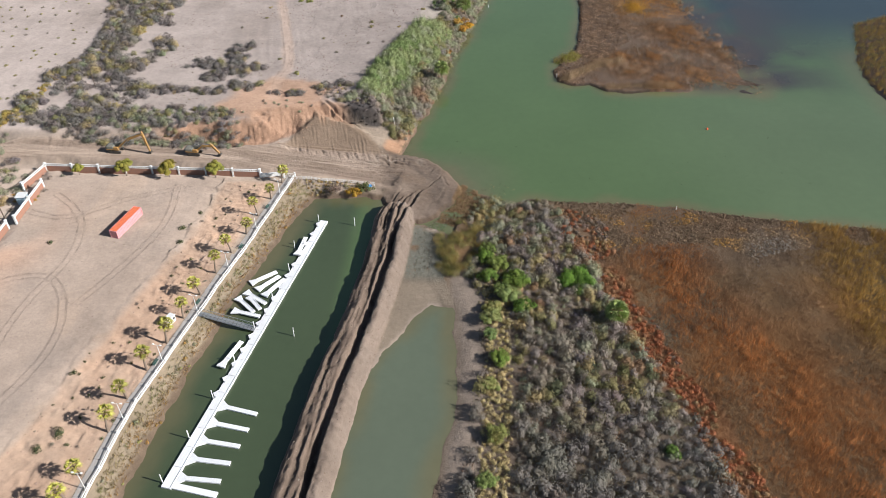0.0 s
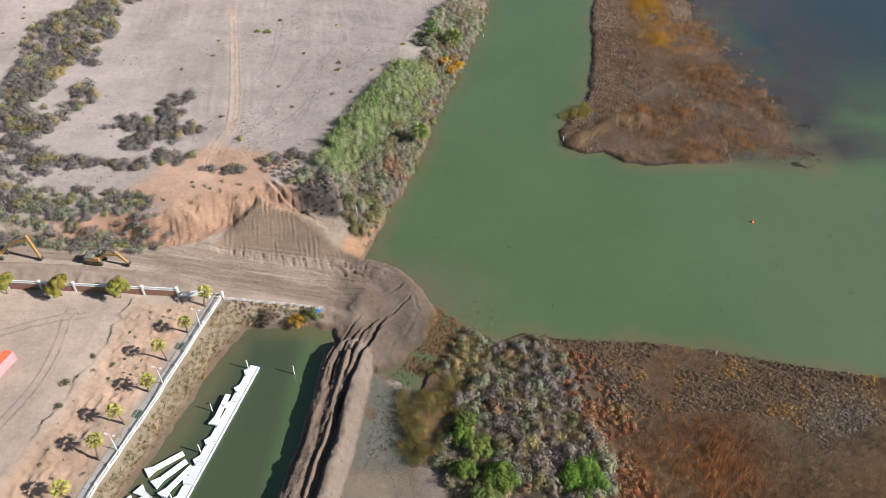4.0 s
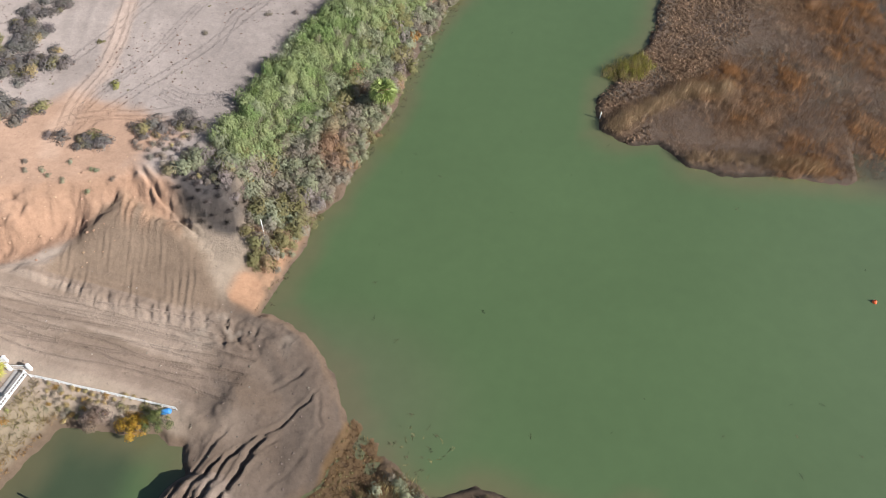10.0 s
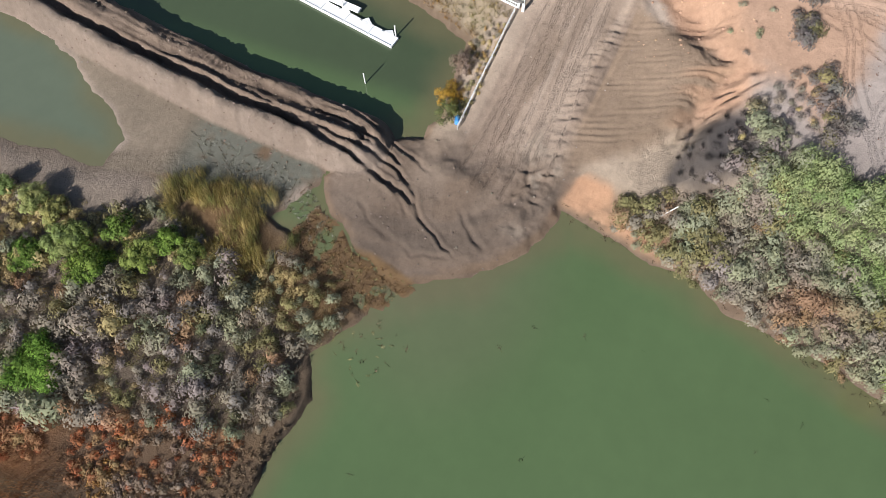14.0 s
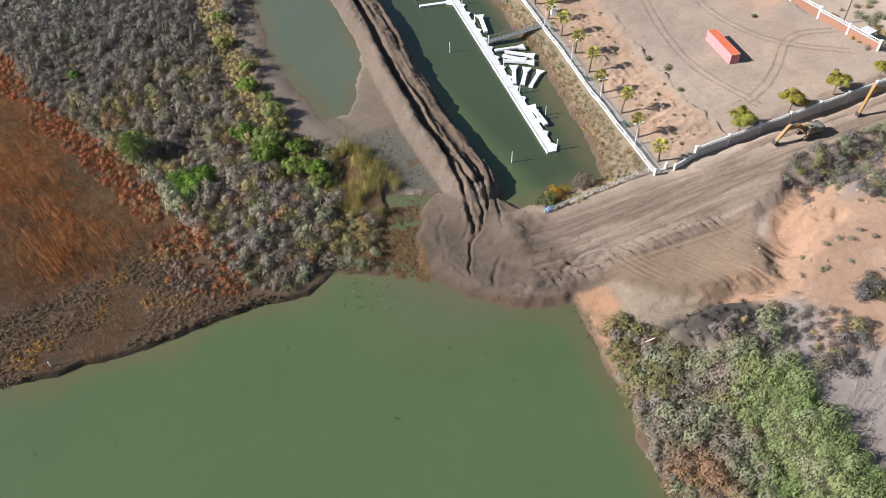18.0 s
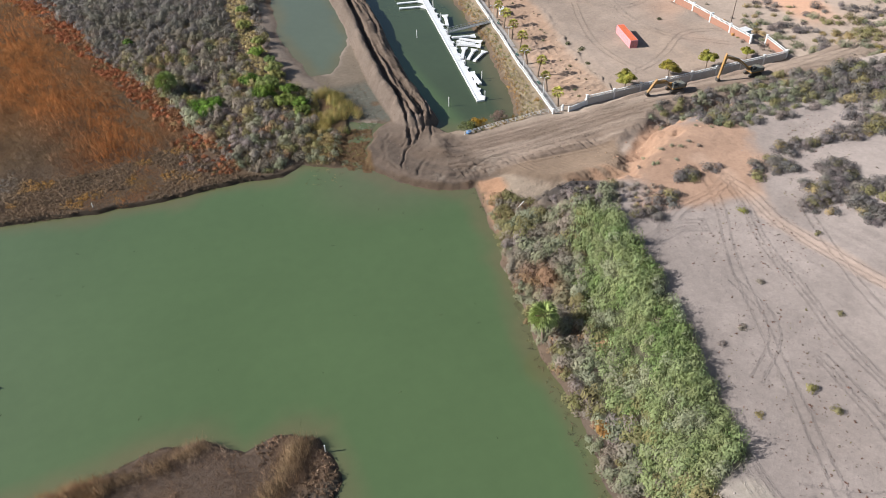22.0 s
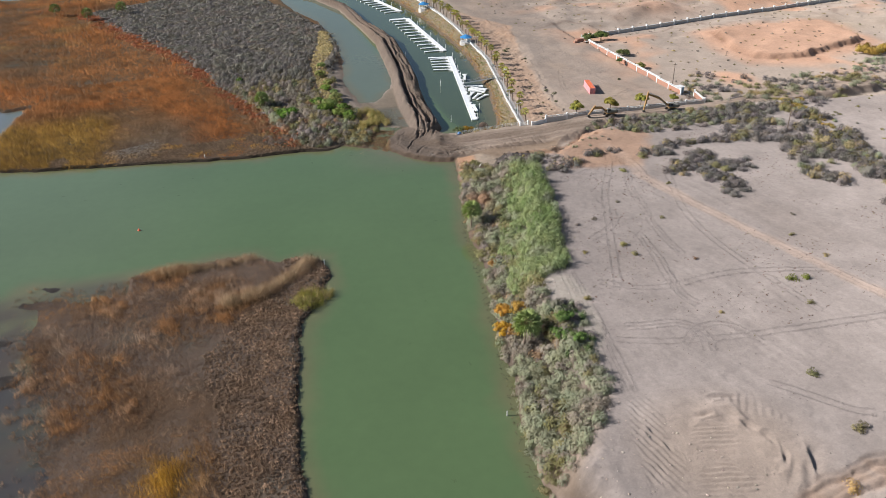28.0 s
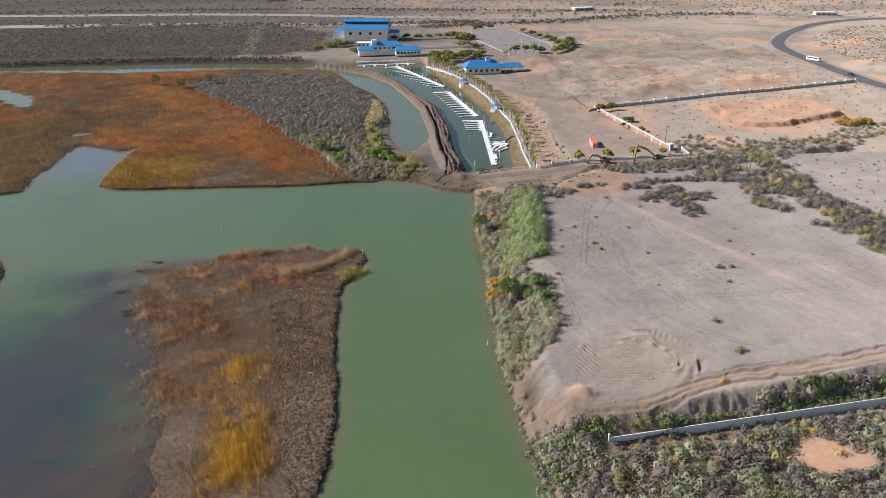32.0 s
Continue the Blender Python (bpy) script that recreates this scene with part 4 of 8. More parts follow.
def near_split(x, y):
    """True for plants that the camera passes near."""
    return y > -48


# grey and olive scrub on the eastern flat
EDGE = [(-4, 58), (0, 50), (3, 40), (3, 20), (2, -6), (1, -28), (-8, -62), (-14, -98), (-19, -96), (-15, -55), (-6, -26), (-4.5, 0), (-4, 22), (-5, 44)]
scrub = Thicket()
x, y = placed(SCRUB, 2.1, 0.97, clear=lambda x, y: inside(EDGE, x, y) > -0.7)
g = grain(x, y, 9, 201)
size = rng.uniform(1.1, 2.6, len(x)) * (1 + 0.45 * g)
tone = species(x, y, [(4.0, GREY), (3.2, MAUVE), (2.6, OLIVE), (2.6, SAGE), (1.7, (0.38, 0.3, 0.15)), (1.5, (0.35, 0.22, 0.13)), (1.3, (0.14, 0.145, 0.08))], 4.0, 300, 0.14)
tone = tint(tone, (0.2, 0.183, 0.168), smooth((4 - y) / 16) * 0.75)
near = near_split(x, y)
scrub.add(BRUSH, x[near], y[near], size[near], size[near] * rng.uniform(0.9, 1.9, near.sum()), tone[near])
xs_, ys_ = placed(SCRUB, 1.35, 0.75, clear=lambda x, y: y < -48)
scrub.add(TUFT, xs_, ys_, rng.uniform(0.6, 1.2, len(xs_)), rng.uniform(0.4, 1.0, len(xs_)), species(xs_, ys_, [(2, (0.38, 0.31, 0.17)), (2, OLIVE), (3, GREY), (1.5, (0.34, 0.21, 0.13)), (1, SAGE)], 6.0, 330))
xs_, ys_ = placed(SCRUB, 8.0, 0.6, clear=lambda x, y: y < -30)
scrub.add(BARE, xs_, ys_, rng.uniform(1.4, 2.3, len(xs_)), rng.uniform(1.6, 2.4, len(xs_)), palette(len(xs_), [(1, (0.36, 0.31, 0.31))]))
far_m = ~near
keep = far_m & (rng.uniform(0, 1, len(x)) < 0.93)
scrub.add(BRUSH_FAR, x[keep], y[keep], size[keep] * 1.2, size[keep] * 0.95, tone[keep])
scrub.build("scrub_thicket", "dense grey and olive desert scrub on the flat", "scrub")

# straw tufts along the western edge of the scrub
x, y = placed(EDGE, 1.3, 0.88)
size = rng.uniform(0.65, 1.3, len(x))
tone = palette(len(x), [(5, (0.5, 0.41, 0.21)), (2, (0.4, 0.36, 0.15)), (1, OLIVE), (0.8, GREY)], 0.2)
tone = tint(tone, (0.6, 0.48, 0.24), 0.7 + 0 * x)
straw = Thicket().add(SMALL_BRUSH, x[y > -48], y[y > -48], size[y > -48], size[y > -48] * 0.95, tone[y > -48])
straw.add(BRUSH_FAR, x[y <= -48], y[y <= -48], size[y <= -48] * 1.3, size[y <= -48] * 1.2, tone[y <= -48])
x, y = placed([(4, 62), (14, 70), (18, 60), (8, 42), (0, 48)], 2.6, 0.6)
straw.add(TUFT, x, y, rng.uniform(0.6, 1.0, len(x)), rng.uniform(0.6, 1.1, len(x)), palette(len(x), [(3, STRAW), (1, OLIVE)]))
straw.build("straw_tufts", "straw yellow bunch grass along the scrub's edge", "grass")

# rust-red low bushes between scrub and marsh
x, y = placed(BAND, 1.12, 0.92)
x, y = x + 3.4 * grain(x, y, 9, 205, 2), y + 3.4 * grain(x, y, 9, 207, 2)
ok = grain(x, y, 7, 209, 2) > -0.4
x, y = x[ok], y[ok]
size = rng.uniform(0.6, 1.4, len(x))
tone = species(x, y, [(5, (0.38, 0.145, 0.07)), (2.4, (0.34, 0.18, 0.095)), (1.2, (0.24, 0.18, 0.14)), (1, (0.3, 0.2, 0.1))], 5.0, 310, 0.18)
near = near_split(x, y)
rusty = Thicket().add(SMALL_BRUSH, x[near], y[near], size[near], size[near] * 0.95, tone[near])
rusty.add(BRUSH_FAR, x[~near], y[~near], size[~near] * 1.3, size[~near] * 1.1, tone[~near])
rusty.build("rust_bushes", "rust red low saltbushes beside the marsh", "bush")


# ---- reeds of the marsh ----
def marsh_tone(x, y):
    d = inside(BAND, x, y)
    belt = np.exp(-((d + 15) / 14.0) ** 2)
    n1, n2 = grain(x, y, 16, 211), grain(x, y, 7, 213)
    tone = np.zeros((len(x), 3)) + np.array((0.3, 0.178, 0.095))
    tone = tint(tone, (0.5, 0.2, 0.065), smooth(belt * 1.1 + 0.3 * n1))
    tone = tint(tone, (0.45, 0.27, 0.07), smooth((x - 78) / 18 + 0.5 * n1) * smooth((y - 5) / 20))
    tone = tint(tone, (0.48, 0.215, 0.08), smooth((30 - y) / 40) * smooth(0.8 + n1))
    tone = tint(tone, (0.3, 0.24, 0.1), smooth((-40 - y) / 40) * smooth((x - 100) / 40) * smooth(n1 * 2) * 0.6)
    tone = tint(tone, (0.26, 0.195, 0.14), np.exp(-(((x - 70) / 15) ** 2 + ((y - 48) / 17) ** 2)) * 0.9)
    tone = tint(tone, (0.42, 0.25, 0.08), smooth((y - 62) / 6) * smooth(n2 * 1.5 + 0.3) * 0.8 * smooth((100 - x) / 20))
    tone = tint(tone, (0.25, 0.17, 0.075), smooth((x - 150) / 8) * smooth((y + 95) / 30 + 0.4 * n1))
    tone = tint(tone, (0.2, 0.125, 0.075), smooth(grain(x, y, 34, 222, 3) * 2.4 - 0.25) * smooth((30 - y) / 30) * 0.75)
    tone = tint(tone, (0.54, 0.2, 0.06), smooth(grain(x * 0.6, y, 26, 224, 3) * 2.4 - 0.2) * smooth((20 - y) / 30) * 0.7)
    fine = grain(x * 1.2 + y * 0.5, y * 0.6, 2.4, 216, 3) * 0.7 + 0.6 * grain(x, y, 9, 218, 2)
    return 0.8 * tone * (1 + 0.6 * fine)[:, None] * rng.uniform(0.8, 1.2, (len(x), 1)), belt


def not_marsh(x, y):
    return (inside(SCRUB, x, y) > -1.0) | (inside(BAND, x, y) > 4) | (inside(INLET, x, y) > -1) | (inside(POND, x, y) > -1) | (x < 12)


marsh_reeds = Thicket()
x, y = placed(EASTLAND[:11] + [(131, 30), (126, 0), (112, -30), (60, -34), (20, 30)], 0.82, 0.95, clear=not_marsh)
tone, belt = marsh_tone(x, y)
tone = tone * (0.94 + 0.08 * smooth((60 - y) / 20))[:, None]
short = smooth((y - 52) / 10) * smooth((95 - x) / 10)
tall = (0.7 + 0.9 * belt + 0.9 * grain(x * 1.2 + y * 0.5, y * 0.6, 2.4, 216, 3) + 0.5 * grain(x, y, 6, 215) + 0.9 * smooth((x - 84) / 10)) * (1 - 0.65 * short)
tall = np.clip(tall, 0.22, 2.4) * rng.uniform(0.7, 1.1, len(x))
hum = (short + 0.75 * grain(x, y, 13, 219, 3) - 0.55 * belt) > 0.42
patch = grain(x, y, 8, 220, 3)
knoll = np.zeros((len(x), 3)) + np.array((0.25, 0.175, 0.115))
knoll = tint(knoll, (0.2, 0.145, 0.095), smooth(-patch * 2.4))
knoll = tint(knoll, (0.43, 0.25, 0.085), smooth(patch * 2.6 - 0.15))
knoll = tint(knoll, (0.34, 0.31, 0.27), smooth(1.3 - np.hypot((x - 80) / 13, (y - 56) / 12)) * 0.7)
marsh_reeds.add(CUSHION, x[hum], y[hum], rng.uniform(0.45, 0.75, hum.sum()), rng.uniform(0.35, 0.8, hum.sum()), knoll[hum] * rng.uniform(0.7, 1.3, (hum.sum(), 1)))
x, y, tall, tone = x[~hum], y[~hum], tall[~hum], tone[~hum]
marsh_reeds.add(REED, x, y, 0.55 + 0.15 * tall, tall, tone, lean=(0.06, 0.11))
FAR_MARSH = [(60, -34), (112, -30), (126, -2), (134, -5), (146, -15), (157, -23), (161, 13), (165, 39), (164, 58), (300, 58), (400, 0),
             (410, -290), (283, -280), (180, -255), (75, -246), (20, -232), (40, -215)]
x, y = placed(FAR_MARSH, 1.65, 0.95, clear=not_marsh)
tone, belt = marsh_tone(x, y)
tone = tone * 1.08
tall = np.clip(1.3 + 1.6 * grain(x, y, 15, 217) + 0.5 * belt, 0.4, 3.2)
marsh_reeds.add(REED, x, y, 1.2 + 0 * x, tall, tone, lean=(0.06, 0.11))
marsh_reeds.build("marsh_reeds", "orange and brown winter reeds on the marsh", "reeds", REEDY)

# ---- reeds of the island and the islet ----
island_reeds = Thicket()
x, y = placed(ISLAND, 0.8, 0.96, clear=lambda x, y: y > 330)
dry = inside(ISLAND, x, y)
n1, n2 = grain(x, y, 13, 221), grain(x, y, 5, 223)
r1 = along([(26.8, 159.9), (30.2, 163.2), (34.9, 168), (42.3, 173.7), (50.7, 176)], x, y)[0]
r2 = along([(42.3, 154.1), (48.4, 155.2), (55.8, 156), (68.2, 155.6)], x, y)[0]
strip = np.exp(-(r1 / 2.2) ** 2) + 0.7 * np.exp(-(r2 / 1.8) ** 2)
edge_x = np.interp(y, [165, 177, 197, 230, 285, 330], [38, 44, 61, 57, 58, 60])
mown = smooth((edge_x + 2.5 * n1 - x) / 3) * smooth((r1 - 2.5) / 2)
gold = np.clip(1.2 * np.exp(-(((x - 65) / 7) ** 2 + ((y - 268) / 20) ** 2)) + 0.9 * np.exp(-(((x - 66) / 6) ** 2 + ((y - 233) / 7) ** 2)), 0, 1) * smooth(1.1 + 1.2 * n2)
ember = np.clip(np.exp(-(((x - 74) / 13) ** 2 + ((y - 236) / 15) ** 2)) + np.exp(-(((x - 92) / 10) ** 2 + ((y - 163) / 6) ** 2)), 0, 1)
tall = np.clip(0.9 + 0.95 * n1 + 0.5 * n2, 0.3, 2.3) * (1 - 0.62 * mown) + 1.9 * strip + 0.9 * gold
tone = np.zeros((len(x), 3)) + np.array((0.21, 0.13, 0.08))
tone = tint(tone, (0.27, 0.14, 0.06), smooth(n1 * 1.6 + 0.2))
tone = tint(tone, (0.25, 0.19, 0.14), smooth(n2 * 2.0 - 0.3) * (1 - mown) * 0.7)
tone = tint(tone, (0.4, 0.19, 0.055), ember * smooth(0.8 + n2) * 0.9)
tone = tint(tone, (0.225, 0.155, 0.105), mown * 0.9)
rib = grain(x * 0.9 + y * 0.4, y * 0.9 - x * 0.3, 1.9, 226, 2)
tone = 1.2 * tone * (1 + 0.6 * rib + 0.5 * n2 * (1 - mown))[:, None]
tone = tint(tone, (0.46, 0.33, 0.2), strip)
tone = tint(tone, (0.56, 0.32, 0.05), gold)
tall = tall * (1 + 0.5 * rib)
cut = mown > 0.55
island_reeds.add(CUSHION, x[cut], y[cut], rng.uniform(0.42, 0.7, cut.sum()), rng.uniform(0.35, 0.75, cut.sum()), tone[cut] * rng.uniform(0.75, 1.3, (cut.sum(), 1)))
x, y, tall, tone, dry = x[~cut], y[~cut], tall[~cut], tone[~cut], dry[~cut]
thin = rng.uniform(0, 1, len(x)) < smooth((dry - 0.2) / np.where(x > 80, 11.0, 1.0)) + 0.04
high = thin & (tall > 1.5)
thin = thin & (tall <= 1.5)
island_reeds.add(PLUME, x[high], y[high], 0.75 + 0.12 * tall[high], tall[high] * rng.uniform(0.85, 1.1, high.sum()), tone[high] * rng.uniform(0.85, 1.15, (high.sum(), 1)), lean=(0.03, 0.06))
island_reeds.add(REED, x[thin], y[thin], 0.6 + 0.12 * tall[thin], tall[thin] * rng.uniform(0.8, 1.2, thin.sum()), tone[thin] * rng.uniform(0.85, 1.15, (thin.sum(), 1)), lean=(0.06, 0.1))
x, y = placed(ISLET, 1.2, 0.95)
island_reeds.add(REED, x, y, 0.9 + 0 * x, rng.uniform(1.0, 2.0, len(x)), palette(len(x), [(2, OCHRE), (1, UMBER), (1, (0.24, 0.2, 0.06))]), lean=(0.15, 0.15))
x, y = placed([(24, 168), (28, 181), (34, 189), (37, 206), (40, 226), (41, 246), (44, 268), (49, 288), (51, 288), (46, 268), (43, 246), (42, 226), (39, 206), (36, 189), (30, 181), (26, 168)], 0.8, 0.55)
island_reeds.add(LOW, x, y, rng.uniform(0.3, 0.6, len(x)), rng.uniform(0.2, 0.5, len(x)), palette(len(x), [(2, (0.36, 0.31, 0.25)), (2, (0.17, 0.11, 0.07))]))
x, y = placed([(86, 252), (92, 224), (97, 187), (104, 178), (106, 152), (112, 152), (112, 185), (102, 230), (96, 275)], 1.6, 0.35)
island_reeds.add(LOW, x, y, rng.uniform(0.2, 0.6, len(x)), rng.uniform(0.05, 0.2, len(x)), palette(len(x), [(2, (0.3, 0.28, 0.25)), (1, UMBER)]), z=np.maximum(height(x, y), 0))
island_reeds.build("island_reeds", "brown winter reeds with tall strips on the island", "reeds", REEDY)

# yellow-green reed clump at the island's tip, and the tall clump beside the mud
tall_reeds = Thicket()
x, y = placed([(24, 177), (31, 175), (36, 180), (33, 185), (27, 182)], 0.75, 0.9)
tall_reeds.add(PLUME, x, y, 0.8 + 0 * x, rng.uniform(1.2, 2.4, len(x)), palette(len(x), [(2, (0.36, 0.33, 0.08)), (1, STRAW)]), lean=(-0.1, 0.05), z=np.maximum(height(x, y), 0))
CLUMP = [(-13, 42), (-18, 48), (-18, 62), (-11, 69), (-4, 66), (-4, 57), (-9, 46)]
x, y = placed(CLUMP, 0.85, 0.93)
x, y = x + 0.8 * grain(x, y, 4, 225), y + 0.8 * grain(x, y, 4, 227)
ok = grain(x, y, 5, 233, 2) + 0.3 * (inside(CLUMP, x, y) / 4) > 0.02
x, y = x[ok], y[ok]
heap = 1.6 + 1.3 * smooth(grain(x, y, 4, 229) * 1.5 + 0.5)
tall_reeds.add(PLUME, x, y, 0.95 + 0 * x, heap * rng.uniform(0.8, 1.2, len(x)), palette(len(x), [(3, (0.44, 0.35, 0.12)), (2, (0.28, 0.28, 0.1)), (1.4, (0.5, 0.39, 0.17))], 0.2), lean=(-0.3, -0.12), z=np.maximum(height(x, y), 0))
x, y = placed([(-8, 74), (-3, 82), (2, 79), (2, 72), (-3, 70)], 0.9, 0.85)
tall_reeds.add(REED, x, y, 0.7 + 0 * x, rng.uniform(0.8, 2.0, len(x)), palette(len(x), [(2, OLIVE), (2, STRAW), (1, UMBER)]), lean=(0.2, 0.3), z=np.maximum(height(x, y), 0))
x, y = placed(DEBRIS, 0.6, 0.7)
tall_reeds.add(LOW, x, y, 0.55 + 0 * x, rng.uniform(0.08, 0.5, len(x)), palette(len(x), [(2, UMBER), (2, (0.27, 0.17, 0.08)), (1, OLIVE)]), z=np.maximum(height(x, y), 0))
x, y = placed([(-24, 42), (-24, 56), (-22, 66), (-15, 73), (-12, 70), (-18, 62), (-19, 48)], 0.7, 0.6)
tall_reeds.add(LOW, x, y, 0.6 + 0 * x, rng.uniform(0.1, 0.3, len(x)), palette(len(x), [(2, (0.2, 0.18, 0.13)), (2, (0.27, 0.26, 0.21)), (1, UMBER)]), z=np.maximum(height(x, y), 0))
x, y = placed([(-10, 66), (-8, 75), (-4, 81), (3, 79), (4, 74), (-1, 64)], 1.7, 0.9)
scrub_end = Thicket().add(BRUSH, x, y, rng.uniform(0.9, 2.0, len(x)), rng.uniform(1.0, 2.6, len(x)), species(x, y, [(3, SAGE), (3, GREY), (2, OLIVE), (1.4, STRAW)], 4.0, 390, 0.3), z=np.maximum(height(x, y), 0))
scrub_end.build("point_scrub", "grey and straw brush at the point of the flat", "scrub")
tall_reeds.build("tall_reeds", "tall gold and olive reeds at the water's edge", "reeds", REEDY)

# ---- the western bank of the lake ----
canes = Thicket()
x, y = placed(CANEBRAKE, 1.55, 0.98)
tall = (2.5 + 1.5 * grain(x, y, 4, 231)) * rng.uniform(0.85, 1.2, len(x))
canes.add(CANES, x, y, 1.0 + 0.34 * tall, tall * 1.25, species(x, y, [(4, (0.31, 0.36, 0.165)), (2, (0.36, 0.38, 0.235)), (2.2, (0.23, 0.3, 0.115)), (0.8, (0.34, 0.3, 0.2))], 4.0, 350, 0.14))
canes.build("cane_brake", "dense pale green cane along the top of the bank", "cane")

bank_scrub = Thicket()
BANKSIDE = [(-31.5, 112), (-28.6, 124), (-24.4, 138), (-20.4, 152), (-17.8, 176), (-13.8, 192), (-10.2, 208), (-6.8, 226), (-2.8, 244), (-0.6, 260), (-14, 252), (-22, 240), (-23, 206), (-24, 196),
            (-30, 170), (-34, 154), (-44, 134), (-54, 132), (-56, 127), (-40, 124), (-37, 114)]
x, y = placed(BANKSIDE, 1.5, 0.97, clear=lambda x, y: (inside(BURNT, x, y) > -0.5) & (rng.uniform(0, 1, len(x)) < 0.8) | (np.hypot((x + 33.2) / 2.6, (y - 109.5) / 4.5) < 1))
d = inside(MAINLAND, x, y)
size = rng.uniform(1.1, 2.9, len(x)) * (0.75 + 0.25 * smooth(d / 4))
tone = species(x, y, [(4, SAGE), (2.4, GREY), (2, OLIVE), (0.9, MAUVE), (0.9, (0.34, 0.22, 0.13)), (0.6, (0.36, 0.3, 0.17))], 5.0, 340, 0.13)
tone = tint(tone, (0.33, 0.19, 0.11), smooth(1.3 - np.hypot((x + 29) / 3.5, (y - 144) / 7)) * 0.8)
bank_scrub.add(BRUSH, x, y, size, size * rng.uniform(0.8, 1.5, len(x)), tone)
x, y = placed([(-56, 127), (-42, 124), (-40, 131), (-50, 136), (-60, 138), (-66, 134)], 1.7, 0.8)
bank_scrub.add(BRUSH, x, y, rng.uniform(0.7, 1.4, len(x)), rng.uniform(0.7, 1.6, len(x)), palette(len(x), [(3, MAUVE), (2, GREY), (1, STRAW)]))
x, y = placed([(-27, 211), (-22, 210), (-20, 217), (-26, 218)], 1.2, 0.9)
bank_scrub.add(BARE, x, y, rng.uniform(1.2, 2.0, len(x)), rng.uniform(1.2, 2.2, len(x)), palette(len(x), [(1, (0.12, 0.105, 0.1))]))
x, y = placed([(-28, 212), (-20, 210), (-16, 226), (-22, 232), (-27, 224)], 1.8, 0.9)
bank_scrub.add(BRUSH, x, y, rng.uniform(1.0, 1.7, len(x)), rng.uniform(1.2, 2.2, len(x)), palette(len(x), [(3, (0.12, 0.17, 0.06)), (2, SAGE), (2, MAUVE)]))
x, y = placed(BURNT, 1.6, 0.7)
bank_scrub.add(BARE, x, y, rng.uniform(0.8, 1.7, len(x)), rng.uniform(0.8, 1.8, len(x)), palette(len(x), [(3, (0.07, 0.06, 0.055)), (2, (0.2, 0.175, 0.16))]))
# driftwood and dead litter at the waterline
x, y = placed([(-33, 105), (-30, 124), (-21, 152), (-14, 192), (-3, 244), (0, 262), (2, 262), (-1, 244), (-12, 192), (-19, 152), (-28, 124), (-31, 105)], 0.8, 0.55)
bank_scrub.add(LOW, x, y, rng.uniform(0.3, 0.7, len(x)), rng.uniform(0.1, 0.4, len(x)), palette(len(x), [(2, UMBER), (1, (0.12, 0.09, 0.06)), (1, OLIVE)]), z=np.maximum(height(x, y), 0))
bank_scrub.build("bank_scrub", "grey-green shrubs down the lake's steep bank", "scrub")

# ---- scrub of the dry wash, the cliff's top and the road's verge ----
wash = Thicket()
ARROYO = [(-176, 100), (-172, 124), (-166, 150), (-166, 205), (-163, 250), (-137, 250), (-136, 200), (-133, 168), (-130, 132), (-124, 112), (-136, 104), (-150, 102)]
x, y = placed(ARROYO, 2.2, 0.95)
x, y = x + 9 * grain(x, y, 24, 411, 2), y + 6 * grain(x, y, 24, 413, 2)
ok = grain(x, y, 11, 401, 2) + rng.uniform(-0.3, 0.3, len(x)) > -0.12
x, y = x[ok], y[ok]
size = rng.uniform(1.5, 3.3, len(x))
wash.add(BRUSH, x, y, size, size * rng.uniform(0.8, 1.3, len(x)), palette(len(x), [(5, (0.2, 0.178, 0.162)), (3, (0.24, 0.21, 0.18)), (1.4, OLIVE), (1.3, (0.37, 0.29, 0.15)), (1, SAGE)]))
VERGE = [(-150, 102), (-128, 103.5), (-102, 103), (-90, 102.5), (-83, 106), (-88, 115), (-100, 121), (-125, 122), (-150, 120)]
x, y = placed(VERGE, 2.3, 0.9, clear=lambda x, y: grain(x, y, 9, 407, 2) < -0.35)
size = rng.uniform(1.2, 2.4, len(x))
wash.add(BRUSH, x, y, size, size * rng.uniform(0.8, 1.3, len(x)), palette(len(x), [(3, (0.24, 0.25, 0.16)), (3, (0.24, 0.21, 0.18)), (2, (0.2, 0.18, 0.17)), (1.4, OLIVE)]))
for cx_, cy_, rx_, ry_ in ((-100, 150, 8, 7), (-101, 166, 4.5, 10), (-113, 155, 7, 4.5), (-93, 138, 6.5, 3.5), (-121, 134, 9, 3), (-105, 133, 7, 3), (-92, 153, 4, 4), (-57, 141, 4.5, 2.5), (-76, 132, 7, 2), (-63, 137, 3, 2),
                           (-106, 145, 5, 4)):
    u_, v_ = rng.uniform(0, 1, 60) ** 0.5, rng.uniform(0, 2 * math.pi, 60)
    x, y = cx_ + rx_ * u_ * np.cos(v_), cy_ + ry_ * u_ * np.sin(v_)
    n_ = int(min(60, 4 + rx_ * ry_ * 0.8))
    x, y = x[:n_], y[:n_]
    size = rng.uniform(1.3, 2.7, n_)
    wash.add(BRUSH, x, y, size, size * 0.85, palette(n_, [(5, (0.19, 0.168, 0.155)), (2, (0.23, 0.2, 0.175)), (0.7, OLIVE), (0.4, (0.37, 0.29, 0.15))], 0.2))
x, y = placed([(-58, 128), (-75, 117), (-95, 109), (-124, 105), (-124, 112), (-95, 118), (-76, 128)], 2.8, 0.45)
wash.add(BRUSH, x, y, rng.uniform(0.6, 1.1, len(x)), rng.uniform(0.6, 1.0, len(x)), palette(len(x), [(2, SAGE), (1, GREY)]))
